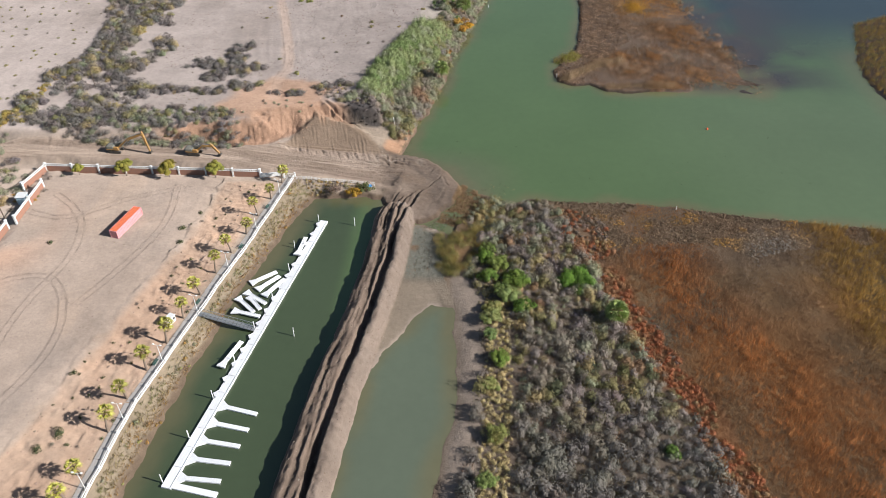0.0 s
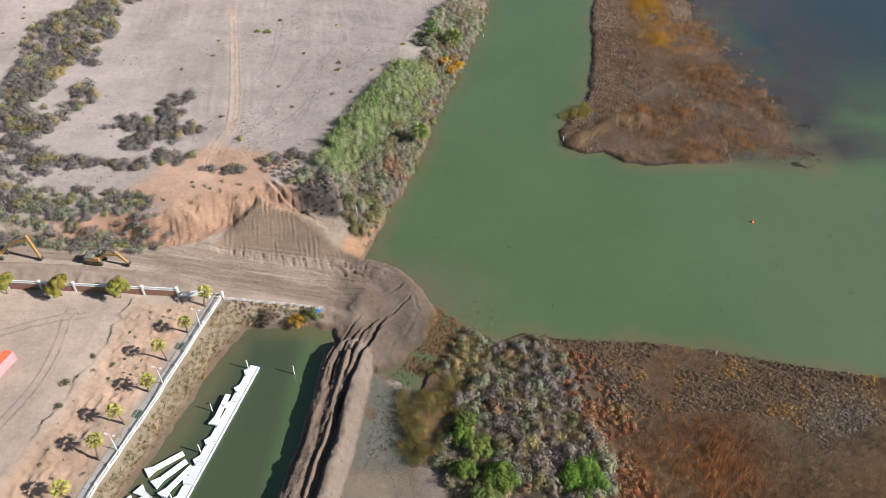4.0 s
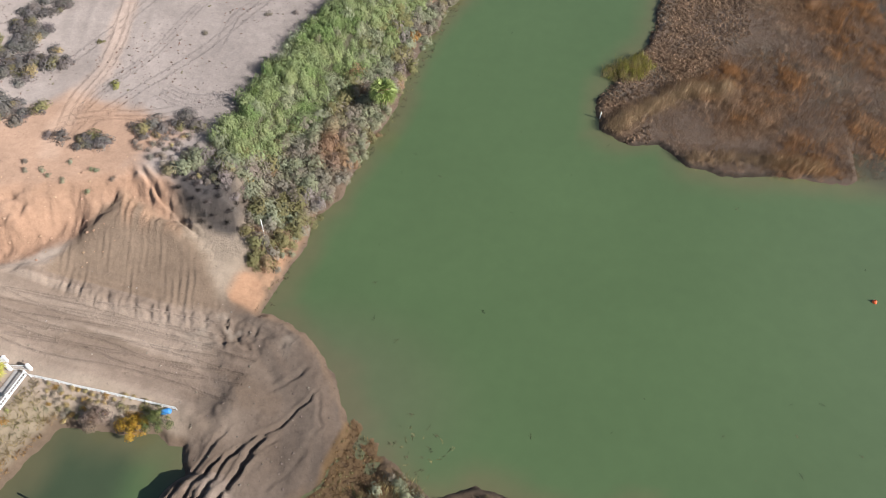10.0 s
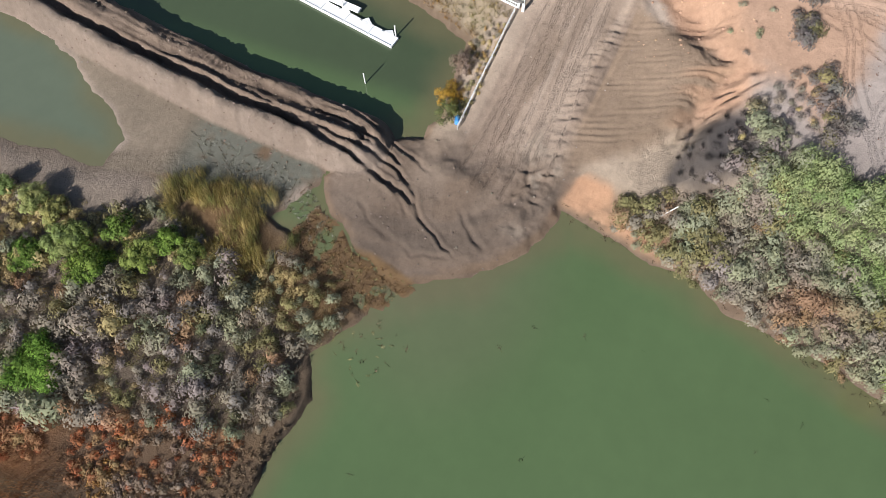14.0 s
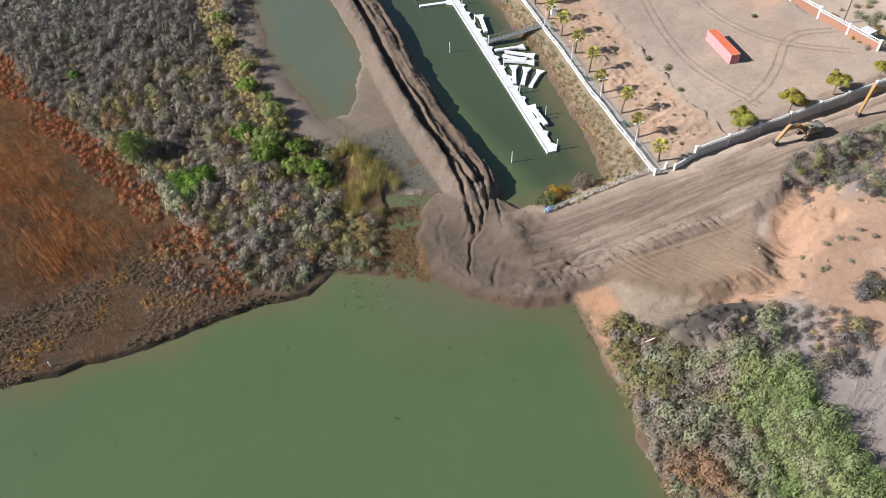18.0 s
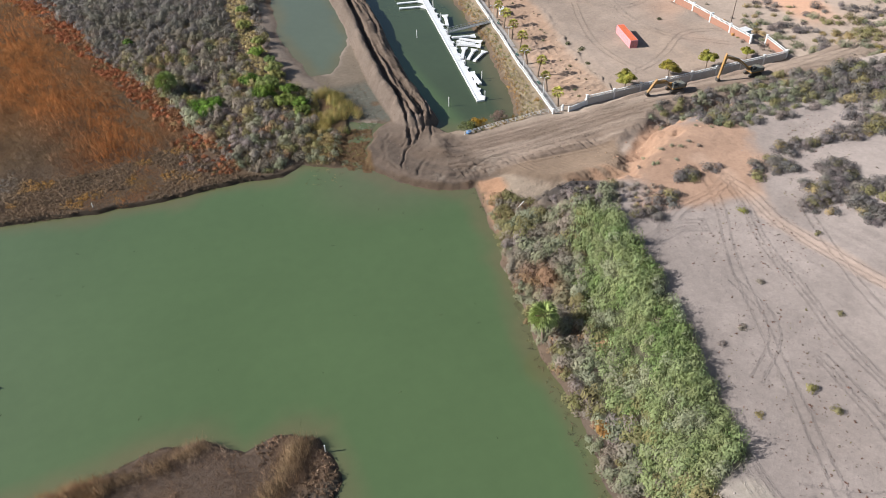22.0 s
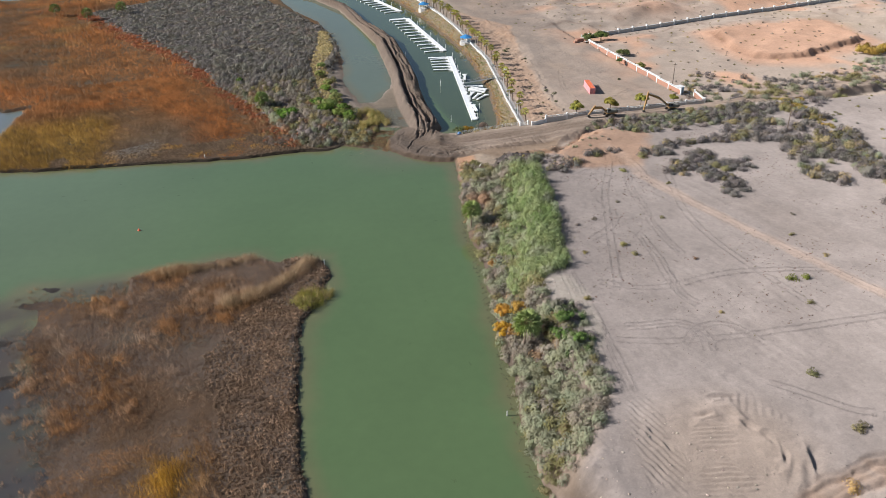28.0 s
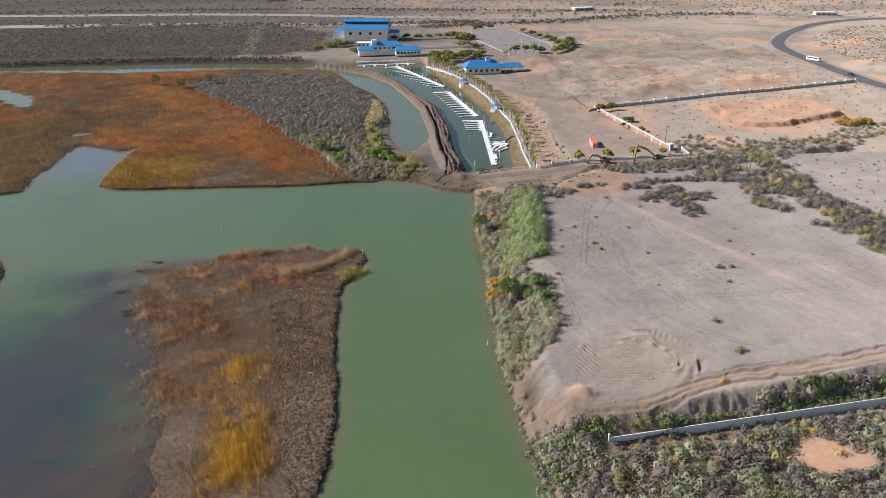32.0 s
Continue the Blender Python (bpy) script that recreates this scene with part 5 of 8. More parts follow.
x, y = placed([(-300, 100), (-176, 104), (-168, 160), (-166, 250), (-320, 260)], 7.0, 0.7)
wash.add(BRUSH_FAR, x, y, rng.uniform(0.5, 1.3, len(x)), rng.uniform(0.4, 1.0, len(x)), palette(len(x), [(2, OLIVE), (2, (0.32, 0.29, 0.12)), (1, GREY)]))
x, y = placed([(-176, 100), (-150, 102), (-132, 92), (-140, 76), (-145, 40), (-152, 40), (-160, 70), (-190, 90)], 3.2, 0.5, clear=lambda x, y: (inside(ROADWAY, x, y) > -2) | (grain(x, y, 10, 405, 2) < -0.1))
wash.add(BRUSH, x, y, rng.uniform(0.7, 1.5, len(x)), rng.uniform(0.6, 1.3, len(x)), palette(len(x), [(3, GREY), (2, MAUVE), (2, OLIVE), (1, GOLD)]))
BRINK = [(-86, 100), (-93, 98.4), (-106, 98.6), (-117, 100), (-126, 99), (-136, 100), (-146, 104), (-138, 112), (-113, 112.5), (-101, 109), (-88, 111.5), (-84, 110), (-83.5, 104)]
x, y = placed(BRINK, 2.0, 0.9)
size = rng.uniform(1.2, 2.4, len(x))
wash.add(BRUSH, x, y, size, size * rng.uniform(0.8, 1.2, len(x)), species(x, y, [(4, (0.22, 0.195, 0.175)), (2.5, (0.25, 0.26, 0.165)), (1, OLIVE), (0.7, (0.4, 0.32, 0.16))], 4.5, 421, 0.2))
x, y = placed([(-146, 76), (-154, 60), (-166, 46), (-182, 62), (-204, 66), (-232, 70), (-262, 52), (-296, 46), (-300, 62), (-262, 74), (-236, 92), (-196, 104), (-176, 118), (-164, 104)], 3.2, 0.62)
size = rng.uniform(1.3, 3.0, len(x))
wash.add(BRUSH, x, y, size, size * rng.uniform(0.7, 1.1, len(x)), species(x, y, [(3, (0.2, 0.175, 0.165)), (2.4, SAGE), (2, OLIVE), (1.4, (0.38, 0.29, 0.14))], 9.0, 380, 0.25))
u_ = rng.uniform(0, 1, 150)
x = np.interp(u_, [0, 0.25, 0.45, 0.75, 1], [-172, -170, -167, -151, -148]) + rng.normal(0, 2.2, 150)
y = np.interp(u_, [0, 0.25, 0.45, 0.75, 1], [100, 112, 136, 182, 206]) + rng.normal(0, 2.5, 150)
wash.add(SMALL_BRUSH, x, y, rng.uniform(0.9, 2.2, 150), rng.uniform(0.9, 2.0, 150), palette(150, [(3, (0.44, 0.31, 0.09)), (2, (0.36, 0.29, 0.11)), (1, OLIVE)]))
wash.build("wash_scrub", "dark grey brush with yellow clumps in the dry wash", "scrub")

# ---- the fenced bank of the marina and its head ----
marina_bank = Thicket()
FENCE = [(-65, 86), (-71, 55), (-74.5, 40), (-79, 17), (-83.5, -6), (-85, -25), (-88, -70), (-88, -105), (-85.5, -148), (-80, -190), (-75.5, -222)]
SHOREWEST = [(-57, 79.5), (-61, 70), (-65, 54), (-70, 36), (-73, 18), (-76, 0), (-79, -22), (-80, -47), (-80, -111), (-76, -181), (-73, -226)]
STRIP = SHOREWEST + [(px_ + 1.0, py_) for px_, py_ in FENCE[::-1]]
x, y = placed(STRIP, 0.85, 0.85)
shore_d = along(SHOREWEST, x, y)[0]
tone = species(x, y, [(3, (0.43, 0.35, 0.18)), (2, (0.27, 0.27, 0.11)), (1.4, (0.44, 0.27, 0.1)), (1.2, SAGE)], 3.5, 370, 0.2)
tone = tint(tone, (0.46, 0.25, 0.09), smooth((3.4 - shore_d) / 2.0) * 0.75)
x, y, tone = x[shore_d > 0.9], y[shore_d > 0.9], tone[shore_d > 0.9]
near = y > -50
marina_bank.add(TUFT, x[near], y[near], rng.uniform(0.6, 1.1, near.sum()), rng.uniform(0.4, 1.0, near.sum()), tone[near])
marina_bank.add(LOW, x[~near], y[~near], rng.uniform(0.8, 1.2, (~near).sum()), rng.uniform(0.4, 1.0, (~near).sum()), tone[~near])
x, y = placed(STRIP, 3.0, 0.5, clear=lambda x, y: y < -50)
marina_bank.add(SMALL_BRUSH, x, y, rng.uniform(0.4, 1.0, len(x)), rng.uniform(0.4, 0.9, len(x)), palette(len(x), [(2, (0.36, 0.34, 0.13)), (2, (0.46, 0.28, 0.09)), (2, SAGE), (1, STRAW)]))
HEAD = [(-63, 85), (-58, 80), (-41, 82), (-39, 84.5), (-50, 86)]
x, y = placed(HEAD, 1.2, 0.85)
marina_bank.add(BRUSH, x, y, rng.uniform(0.5, 1.0, len(x)), rng.uniform(0.5, 1.3, len(x)), palette(len(x), [(2, GREY), (2, OLIVE), (2, STRAW), (1, (0.38, 0.24, 0.09))]))
marina_bank.build("bank_grass", "dry orange and olive grass below the marina fence", "grass")

# ---- low ground behind the southern wall ----
wall_scrub = Thicket()
x, y = placed([(2, 282), (-5, 281), (-20, 285.5), (-40, 286), (-66, 281), (-110, 280), (-110, 288), (-12, 290), (0, 296)], 1.5, 0.93)
size = rng.uniform(1.2, 2.6, len(x))
ok = (y < 287.3) | (x > -13)
x, y, size = x[ok], y[ok], size[ok]
wall_scrub.add(SMALL_BRUSH, x, y, size, size * 1.1, species(x, y, [(3, (0.17, 0.2, 0.085)), (2, SAGE), (1.2, MAUVE), (0.35, (0.46, 0.33, 0.13)), (1, (0.12, 0.12, 0.09))], 6.0, 360, 0.25))
x, y = placed([(4, 284), (-4, 282), (-10, 288), (-110, 290), (-120, 330), (4, 330)], 1.9, 0.97, clear=lambda x, y: np.hypot((x + 60) / 9, (y - 302) / 6) + 0.5 * grain(x, y, 5, 409, 2) < 0.9)
size = rng.uniform(1.2, 2.8, len(x)) * (1 - 0.45 * smooth((293 - y) / 4) * smooth((-12 - x) / 4))
wall_scrub.add(SMALL_BRUSH, x, y, size, size * rng.uniform(0.7, 1.2, len(x)), species(x, y, [(3, (0.2, 0.178, 0.15)), (2.6, SAGE), (1.8, GREY), (1.4, OLIVE), (0.5, (0.46, 0.34, 0.14)), (1.3, (0.18, 0.19, 0.1))], 6.0, 361, 0.28))
x, y = np.array([-48, -62, -62, -20, -26, -28.0]), np.array([277.5, 294, 302, 291, 296, 291.5])
wall_scrub.add(BRUSH, x, y, np.full(6, 2.0), np.full(6, 1.9), palette(6, [(1, (0.5, 0.35, 0.14))]))
x, y = placed([(-4, 258), (0, 258), (2.5, 275), (3, 290), (-6, 284), (-3, 272)], 2.2, 0.75)
wall_scrub.add(BRUSH, x, y, rng.uniform(0.8, 1.8, len(x)), rng.uniform(0.8, 1.8, len(x)), palette(len(x), [(3, SAGE), (2, GREY), (1, (0.3, 0.2, 0.13))]))
x, y = placed([(-36, 298), (-46, 296), (-48, 304), (-38, 305)], 0.9, 0.9)
wall_scrub.add(BARE, x, y, rng.uniform(0.8, 1.6, len(x)), rng.uniform(0.8, 2.0, len(x)), palette(len(x), [(3, (0.07, 0.06, 0.055)), (1, (0.24, 0.17, 0.1))]))
wall_scrub.build("wall_scrub", "mixed grey and green brush round the long wall", "scrub")

# ---- weeds on the open sand ----
weeds = Thicket()
SAND = [(-24, 232), (-36, 200), (-46, 165), (-55, 145), (-80, 140), (-92, 128), (-122, 122), (-130, 150), (-134, 250), (-90, 272), (-40, 276)]
x, y = placed(SAND, 1.2, 0.6, 2.2)
many = smooth(grain(x, y, 14, 241, 3) * 2.4 + 0.5) * smooth((238 - y) / 30 + 0.2)
ok = rng.uniform(0, 1, len(x)) < many
x, y = x[ok], y[ok]
weeds.add(WEED, x, y, 0.12 + 0.42 * rng.uniform(0, 1, len(x)) ** 3, rng.uniform(0.1, 0.3, len(x)), palette(len(x), [(3, (0.24, 0.135, 0.1)), (2, (0.22, 0.17, 0.13)), (0.7, OLIVE)]))
x, y = placed([(-88, 84), (-145, 86), (-142, -20), (-108, -20), (-92, 42)], 5.0, 0.35)
weeds.add(LOW, x, y, rng.uniform(0.15, 0.4, len(x)), rng.uniform(0.06, 0.2, len(x)), palette(len(x), [(1, OLIVE), (1, GREY)]))
x, y = placed([(-73, 84), (-87, 82), (-92, 42), (-99, 14), (-107, -20), (-88, -20), (-80, 25)], 3.2, 0.35)
weeds.add(BRUSH, x, y, rng.uniform(0.3, 0.9, len(x)), rng.uniform(0.25, 0.7, len(x)), palette(len(x), [(2, (0.14, 0.15, 0.07)), (1, GREY)]))
weeds.build("sand_weeds", "small dark weeds dotted over the sand", "weeds")

# ---- scrub of the far desert ----
distant = Thicket()
x, y = placed([(8, -306), (75, -300), (139, -312), (300, -340), (420, -380), (420, -560), (60, -560), (-10, -440)], 3.0, 0.9)
distant.add(DISTANT, x, y, rng.uniform(1.0, 2.4, len(x)), rng.uniform(0.9, 2.0, len(x)), palette(len(x), [(3, (0.17, 0.145, 0.125)), (2, (0.21, 0.185, 0.165)), (1, OLIVE)], 0.25))
x, y = placed([(24, -266), (75, -280), (139, -295), (185, -299), (300, -313), (300, -318), (185, -305), (139, -301), (75, -287), (24, -274)], 2.0, 0.8)
distant.add(DISTANT, x, y, rng.uniform(1.0, 2.2, len(x)), rng.uniform(1.2, 2.6, len(x)), palette(len(x), [(3, (0.1, 0.095, 0.075)), (1, OLIVE)]))
x, y = placed([(20, -285), (10, -320), (-10, -345), (-90, -375), (-100, -440), (-260, -470), (60, -560), (60, -430), (50, -300)], 5.0, 0.5)
distant.add(DISTANT, x, y, rng.uniform(0.8, 1.8, len(x)), rng.uniform(0.7, 1.5, len(x)), palette(len(x), [(3, (0.17, 0.14, 0.12)), (1, GREY)]))
for line_ in ([(-120, -470), (-199, -474), (-301, -484), (-420, -520), (-560, -500)], [(300, -585), (100, -545), (-60, -510), (-200, -500)], [(700, -800), (300, -760), (0, -720), (-200, -640), (-442, -574)]):
    u_ = rng.uniform(0, 1, 700)
    x = np.interp(u_, np.linspace(0, 1, len(line_)), np.array(line_)[:, 0]) + rng.normal(0, 4, 700)
    y = np.interp(u_, np.linspace(0, 1, len(line_)), np.array(line_)[:, 1]) + rng.normal(0, 9, 700)
    distant.add(DISTANT, x, y, rng.uniform(1.2, 3.0, len(x)), rng.uniform(1.2, 3.6, len(x)), palette(len(x), [(3, (0.13, 0.115, 0.095)), (1, (0.17, 0.16, 0.08))]))
x, y = placed([(-405, -70), (-440, -190), (-480, -270), (-620, -350), (-800, -250), (-700, 40), (-430, 20)], 5.2, 0.8)
distant.add(DISTANT, x, y, rng.uniform(0.9, 2.0, len(x)), rng.uniform(0.7, 1.4, len(x)), palette(len(x), [(2, (0.17, 0.17, 0.09)), (2, (0.2, 0.185, 0.15)), (1, (0.14, 0.13, 0.08))]))
x, y = placed([(-115, -60), (-150, 20), (-200, 95), (-360, 90), (-380, -100), (-400, -260), (-230, -420), (-130, -280)], 6.5, 0.5)
distant.add(DISTANT, x, y, rng.uniform(0.5, 1.5, len(x)), rng.uniform(0.4, 1.1, len(x)), palette(len(x), [(2, GREY), (1, OLIVE), (1, STRAW)]))
x, y = placed([(400, -600), (-700, -420), (-900, -620), (-700, -900), (500, -1100)], 13.0, 0.55)
distant.add(DISTANT, x, y, rng.uniform(1.5, 3.5, len(x)), rng.uniform(1.0, 2.4, len(x)), palette(len(x), [(3, (0.15, 0.13, 0.11)), (1, OLIVE)]))
distant.build("distant_scrub", "scattered scrub on the distant desert plain", "scrub")


# ---- stones, clods and floating litter ----
def stone_set(n):
    """Rough lumps of unit size, each of a few triangles."""
    bm = bmesh.new()
    bmesh.ops.create_icosphere(bm, subdivisions=1, radius=0.5)
    tri = np.array([[v.co[:] for v in f.verts] for f in bm.faces])
    bm.free()
    key = np.round(tri, 3)
    out = []
    for _ in range(n):
        bumps = {}
        t = tri.copy()
        for i in range(t.shape[0]):
            for j in range(3):
                k = tuple(key[i, j])
                bumps.setdefault(k, rng.uniform(0.65, 1.3))
                t[i, j] *= bumps[k]
        t[:, :, 2] = t[:, :, 2] * 0.7 + 0.15
        out.append(t)
    return out


STONES = stone_set(5)
ROCK, _t, _b = shader("dry clods and stones", 0.95, spec=0.15)
_at = _t.nodes.new("ShaderNodeAttribute")
_at.attribute_name = "tone"
_n = noise_node(_t, 4.0, 4, 0.7)
_t.links.new(times(_t, _at.outputs["Color"], ranged(_t, _n.outputs["Fac"], 0.75, 1.25)), _b.inputs["Base Color"])
clods = Thicket()
BERM_AREA = [(-24, 67), (-24, 46), (-28, 20), (-33, 3), (-36, -25), (-40, -60), (-51, -60), (-47, -25), (-44.5, 5), (-41.5, 28), (-38.5, 48), (-36, 76)]
x, y = placed(BERM_AREA, 0.95, 0.6)
s_ = rng.uniform(0.12, 0.6, len(x)) ** 1.4
clods.add(STONES, x, y, s_, s_ * 0.8, palette(len(x), [(3, (0.17, 0.125, 0.098)), (1, (0.24, 0.19, 0.155))]))
for poly, step, tone_, big in ((YARD, 2.6, (0.27, 0.21, 0.17), 0.3), (SAND, 2.4, (0.24, 0.2, 0.175), 0.3), ([(-33, 104), (-18, 98), (-11, 86), (-18, 71), (-33, 72), (-37, 84)], 1.2, (0.16, 0.125, 0.1), 0.4), (ROADWAY, 2.2, (0.25, 0.2, 0.165), 0.35),
                               (SLOPE, 1.8, (0.36, 0.25, 0.18), 0.6), ([(-60, 108), (-100, 104), (-120, 112), (-80, 126), (-62, 132)], 1.6, (0.42, 0.27, 0.18), 0.6),
                               ([(-24, 200), (-32, 200), (-34, 210), (-24, 236), (-18, 236), (-19, 210)], 1.0, (0.42, 0.36, 0.3), 0.4),
                               ([(-3, 262), (-14, 250), (-22, 240), (-40, 276), (-20, 286), (0, 280)], 1.6, (0.36, 0.29, 0.24), 0.5)):
    x, y = placed(poly, step, 0.55)
    s_ = 0.08 + rng.uniform(0.0, 1.0, len(x)) ** 2.2 * big
    clods.add(STONES, x, y, s_, s_ * 0.8, palette(len(x), [(1, tone_)], 0.25))
clods.build("clods", "scattered clods and stones on bare earth", "stones", ROCK)
drift = Thicket()
x, y = placed([(-24, 108), (-10, 95), (0, 86), (60, 84), (100, 78), (110, 140), (40, 148), (20, 160), (15, 250), (2, 240)], 9.0, 0.28)
drift.add(LOW, x, y, rng.uniform(0.25, 0.7, len(x)), rng.uniform(0.03, 0.08, len(x)), palette(len(x), [(2, (0.06, 0.05, 0.035)), (1, UMBER)]), z=np.zeros(len(x)) + 0.02)
x, y = placed([(-5, 84), (3, 80), (6, 88), (-4, 93)], 1.4, 0.45)
drift.add(LOW, x, y, rng.uniform(0.3, 0.8, len(x)), rng.uniform(0.04, 0.15, len(x)), palette(len(x), [(2, UMBER), (1, STRAW)]), z=np.zeros(len(x)) + 0.02)
drift.build("floating_litter", "dark floating twigs and reed litter on the lake", "driftwood")


# ---- tyre tracks in the sand ----
def tone_at(x, y):
    i = np.clip(np.searchsorted(XS, x) - 1, 0, len(XS) - 2)
    j = np.clip(np.searchsorted(YS, y) - 1, 0, len(YS) - 2)
    return TONE[j, i]


def ease(line, rounds=3):
    line = np.array(line, float)
    for _ in range(rounds):
        a, b = line[:-1], line[1:]
        mid = np.stack([a * 0.75 + b * 0.25, a * 0.25 + b * 0.75], 1).reshape(-1, 2)
        line = np.concatenate([line[:1], mid, line[-1:]])
    return line


def track_rows(line, off, width, deep, shade):
    """A shallow rut with raised shoulders along a line, as vertices, quads and colours."""
    p = ease(line, 5)
    seg = np.hypot(*np.diff(p, axis=0).T)
    run = np.concatenate([[0], np.cumsum(seg)])
    t = np.arange(0, run[-1], 0.9)
    x, y = np.interp(t, run, p[:, 0]), np.interp(t, run, p[:, 1])
    dx, dy = np.gradient(x), np.gradient(y)
    n = np.hypot(dx, dy)
    nx, ny = -dy / n, dx / n
    off = off + 0.25 * grain(t, t * 0, 9.0, int(abs(off) * 100) + len(p), 2)
    cols = []
    for s, up in ((-0.8, 0.015), (-0.5, 0.02 + deep), (-0.2, 0.02), (0.2, 0.02), (0.5, 0.02 + deep), (0.8, 0.015)):
        xx, yy = x + nx * (off + s * width), y + ny * (off + s * width)
        cols.append(np.stack([xx, yy, height(xx, yy) + up], -1))
    co = np.stack(cols, 1)
    fac = np.array([1.0, 1.06, shade, shade, 1.06, 1.0])
    tone = tone_at(co[:, :, 0], co[:, :, 1]) * fac[None, :, None]
    m, c = co.shape[:2]
    k = (np.arange(m - 1)[:, None] * c + np.arange(c - 1)[None, :]).reshape(-1)
    return co.reshape(-1, 3), np.stack([k, k + 1, k + c + 1, k + c], -1), tone.reshape(-1, 3)


def tracks(name, lines, label, width=0.4, deep=0.08, shade=0.95):
    for line, offs in lines:
        for off in offs:
            v, f, t = track_rows(line, off, width, deep, shade)
            tagged(bulk(name, v, f, t, EARTH, True), label, "tracks", kind="stuff")


PAIR = (-0.95, 0.95)
tracks("tyre_track", [
    ([(-24, 244), (-27.5, 226), (-30.5, 206), (-33, 192), (-36.2, 180), (-39.2, 169.5), (-43.2, 160.3), (-47.1, 152.4), (-52, 147.9), (-59, 146), (-66, 149)], (-1.9, -0.9, 0.0, 0.95, 2.1)),
    ([(-80, 132), (-82, 144), (-80, 152), (-81, 163), (-85, 178), (-92, 205), (-102, 240)], (-2.0, -0.6, 1.2)),
    ([(-79, 140), (-77, 148), (-72, 157), (-70, 165), (-68, 175), (-65, 184), (-64, 200)], (-1.0, 0.0, 1.1)),
    ([(-58.6, 164), (-58.6, 172), (-57, 178), (-52, 182), (-44, 186.5)], PAIR), ([(-59, 186), (-57.6, 199), (-55, 209), (-53.4, 217.3), (-55.6, 222)], (-1.6, -0.4, 0.9)),
    ([(-34, 224), (-40.5, 225.8), (-46.7, 226), (-50, 231), (-47, 238)], (-1.4, 0.0, 1.3)), ([(-43, 234), (-50, 228), (-58, 230), (-60, 238)], (-0.8, 0.6)), ([(-56, 146), (-64, 141), (-74, 140), (-82, 136)], (-1.2, 0.2, 1.4)),
    ([(-36, 205), (-50, 214), (-70, 210), (-96, 218)], PAIR), ([(-30, 228), (-46, 234), (-70, 236), (-110, 240)], PAIR), ([(-78, 130), (-74, 142), (-62, 160), (-54, 178), (-40, 210)], PAIR),
    ([(-90, 150), (-78, 176), (-76, 200), (-80, 232)], PAIR), ([(-52, 250), (-58, 256), (-62, 262), (-66, 264)], PAIR),
    ([(-144, 66), (-128, 60), (-116, 70), (-104, 76), (-94, 78)], PAIR), ([(-140, 30), (-124, 38), (-114, 30), (-108, 10), (-116, -14)], PAIR), ([(-136, 74), (-122, 62), (-118, 44), (-124, 24), (-122, -6)], PAIR), ([(-100, 80), (-97, 62), (-101, 44), (-110, 24)], PAIR)], "single wheel track curving over the pale sand", 0.42, 0.02, 0.96)
tracks("haul_track", [([(-36, 96), (-56, 96), (-80, 95), (-110, 97), (-150, 97), (-200, 88)], (-5.0, -2.9, -0.9, 1.1, 3.4)),
                       ([(-30, 91), (-50, 94), (-66, 93), (-88, 99)], (-4.2, -1.2, 0.8, 3.6)),
                       ([(-38, 97), (-52, 98.5), (-70, 99.5), (-92, 99)], (-0.8, 1.0)),
                       ([(-34, 92), (-46, 91), (-60, 94), (-84, 92)], (-1.0, 0.9))], "haul track pressed into the brown earth", 0.4, 0.06, 0.9)

# ---- building helpers ----
def thing(name, at, turn=0.0, label="", category="", group="", kind=""):
    """An empty at a thing's base."""
    ob = new(name)
    ob.empty_display_size = 0.3
    ob.matrix_basis = pose(*at, 0, 0, turn)
    return tagged(ob, label, category, group, kind)


def part(name, bm, material, parent, label=""):
    me = bpy.data.meshes.new(name)
    bm.to_mesh(me)
    bm.free()
    me.materials.append(material)
    ob = new(name, me)
    ob.parent = parent
    return tagged(ob, label)


def solid(bm, size, at=(0, 0, 0), turn=(0, 0, 0), bevel=0.0, taper=1.0):
    """A box, its middle at a place, with bevelled edges; taper narrows its top."""
    made = bmesh.ops.create_cube(bm, size=1.0)["verts"]
    for v in made:
        k = taper if v.co.z > 0 else 1.0
        v.co = Vector((v.co.x * size[0] * k, v.co.y * size[1] * k, v.co.z * size[2]))
    m = Matrix.Translation(at) @ Euler([radians(a) for a in turn]).to_matrix().to_4x4()
    bmesh.ops.transform(bm, matrix=m, verts=made)
    if bevel:
        edges = list({e for v in made for e in v.link_edges})
        bmesh.ops.bevel(bm, geom=edges, offset=bevel, segments=1, affect="EDGES")
    return bm


def rod(bm, a, b, r, r2=None, sides=8):
    """A round bar from a to b."""
    a, b = Vector(a), Vector(b)
    made = bmesh.ops.create_cone(bm, cap_ends=True, segments=sides, radius1=r, radius2=r if r2 is None else r2, depth=(b - a).length)["verts"]
    m = Matrix.Translation((a + b) / 2) @ (b - a).to_track_quat("Z", "Y").to_matrix().to_4x4()
    bmesh.ops.transform(bm, matrix=m, verts=made)
    return bm


def prism(bm, outline, lo, hi):
    """An outline in x, y raised from lo to hi."""
    bottom = [bm.verts.new((x, y, lo)) for x, y in outline]
    top = [bm.verts.new((x, y, hi)) for x, y in outline]
    bm.faces.new(top)
    bm.faces.new(bottom[::-1])
    n = len(outline)
    for i in range(n):
        bm.faces.new((bottom[i], bottom[(i + 1) % n], top[(i + 1) % n], top[i]))
    bmesh.ops.recalc_face_normals(bm, faces=bm.faces)
    return bm


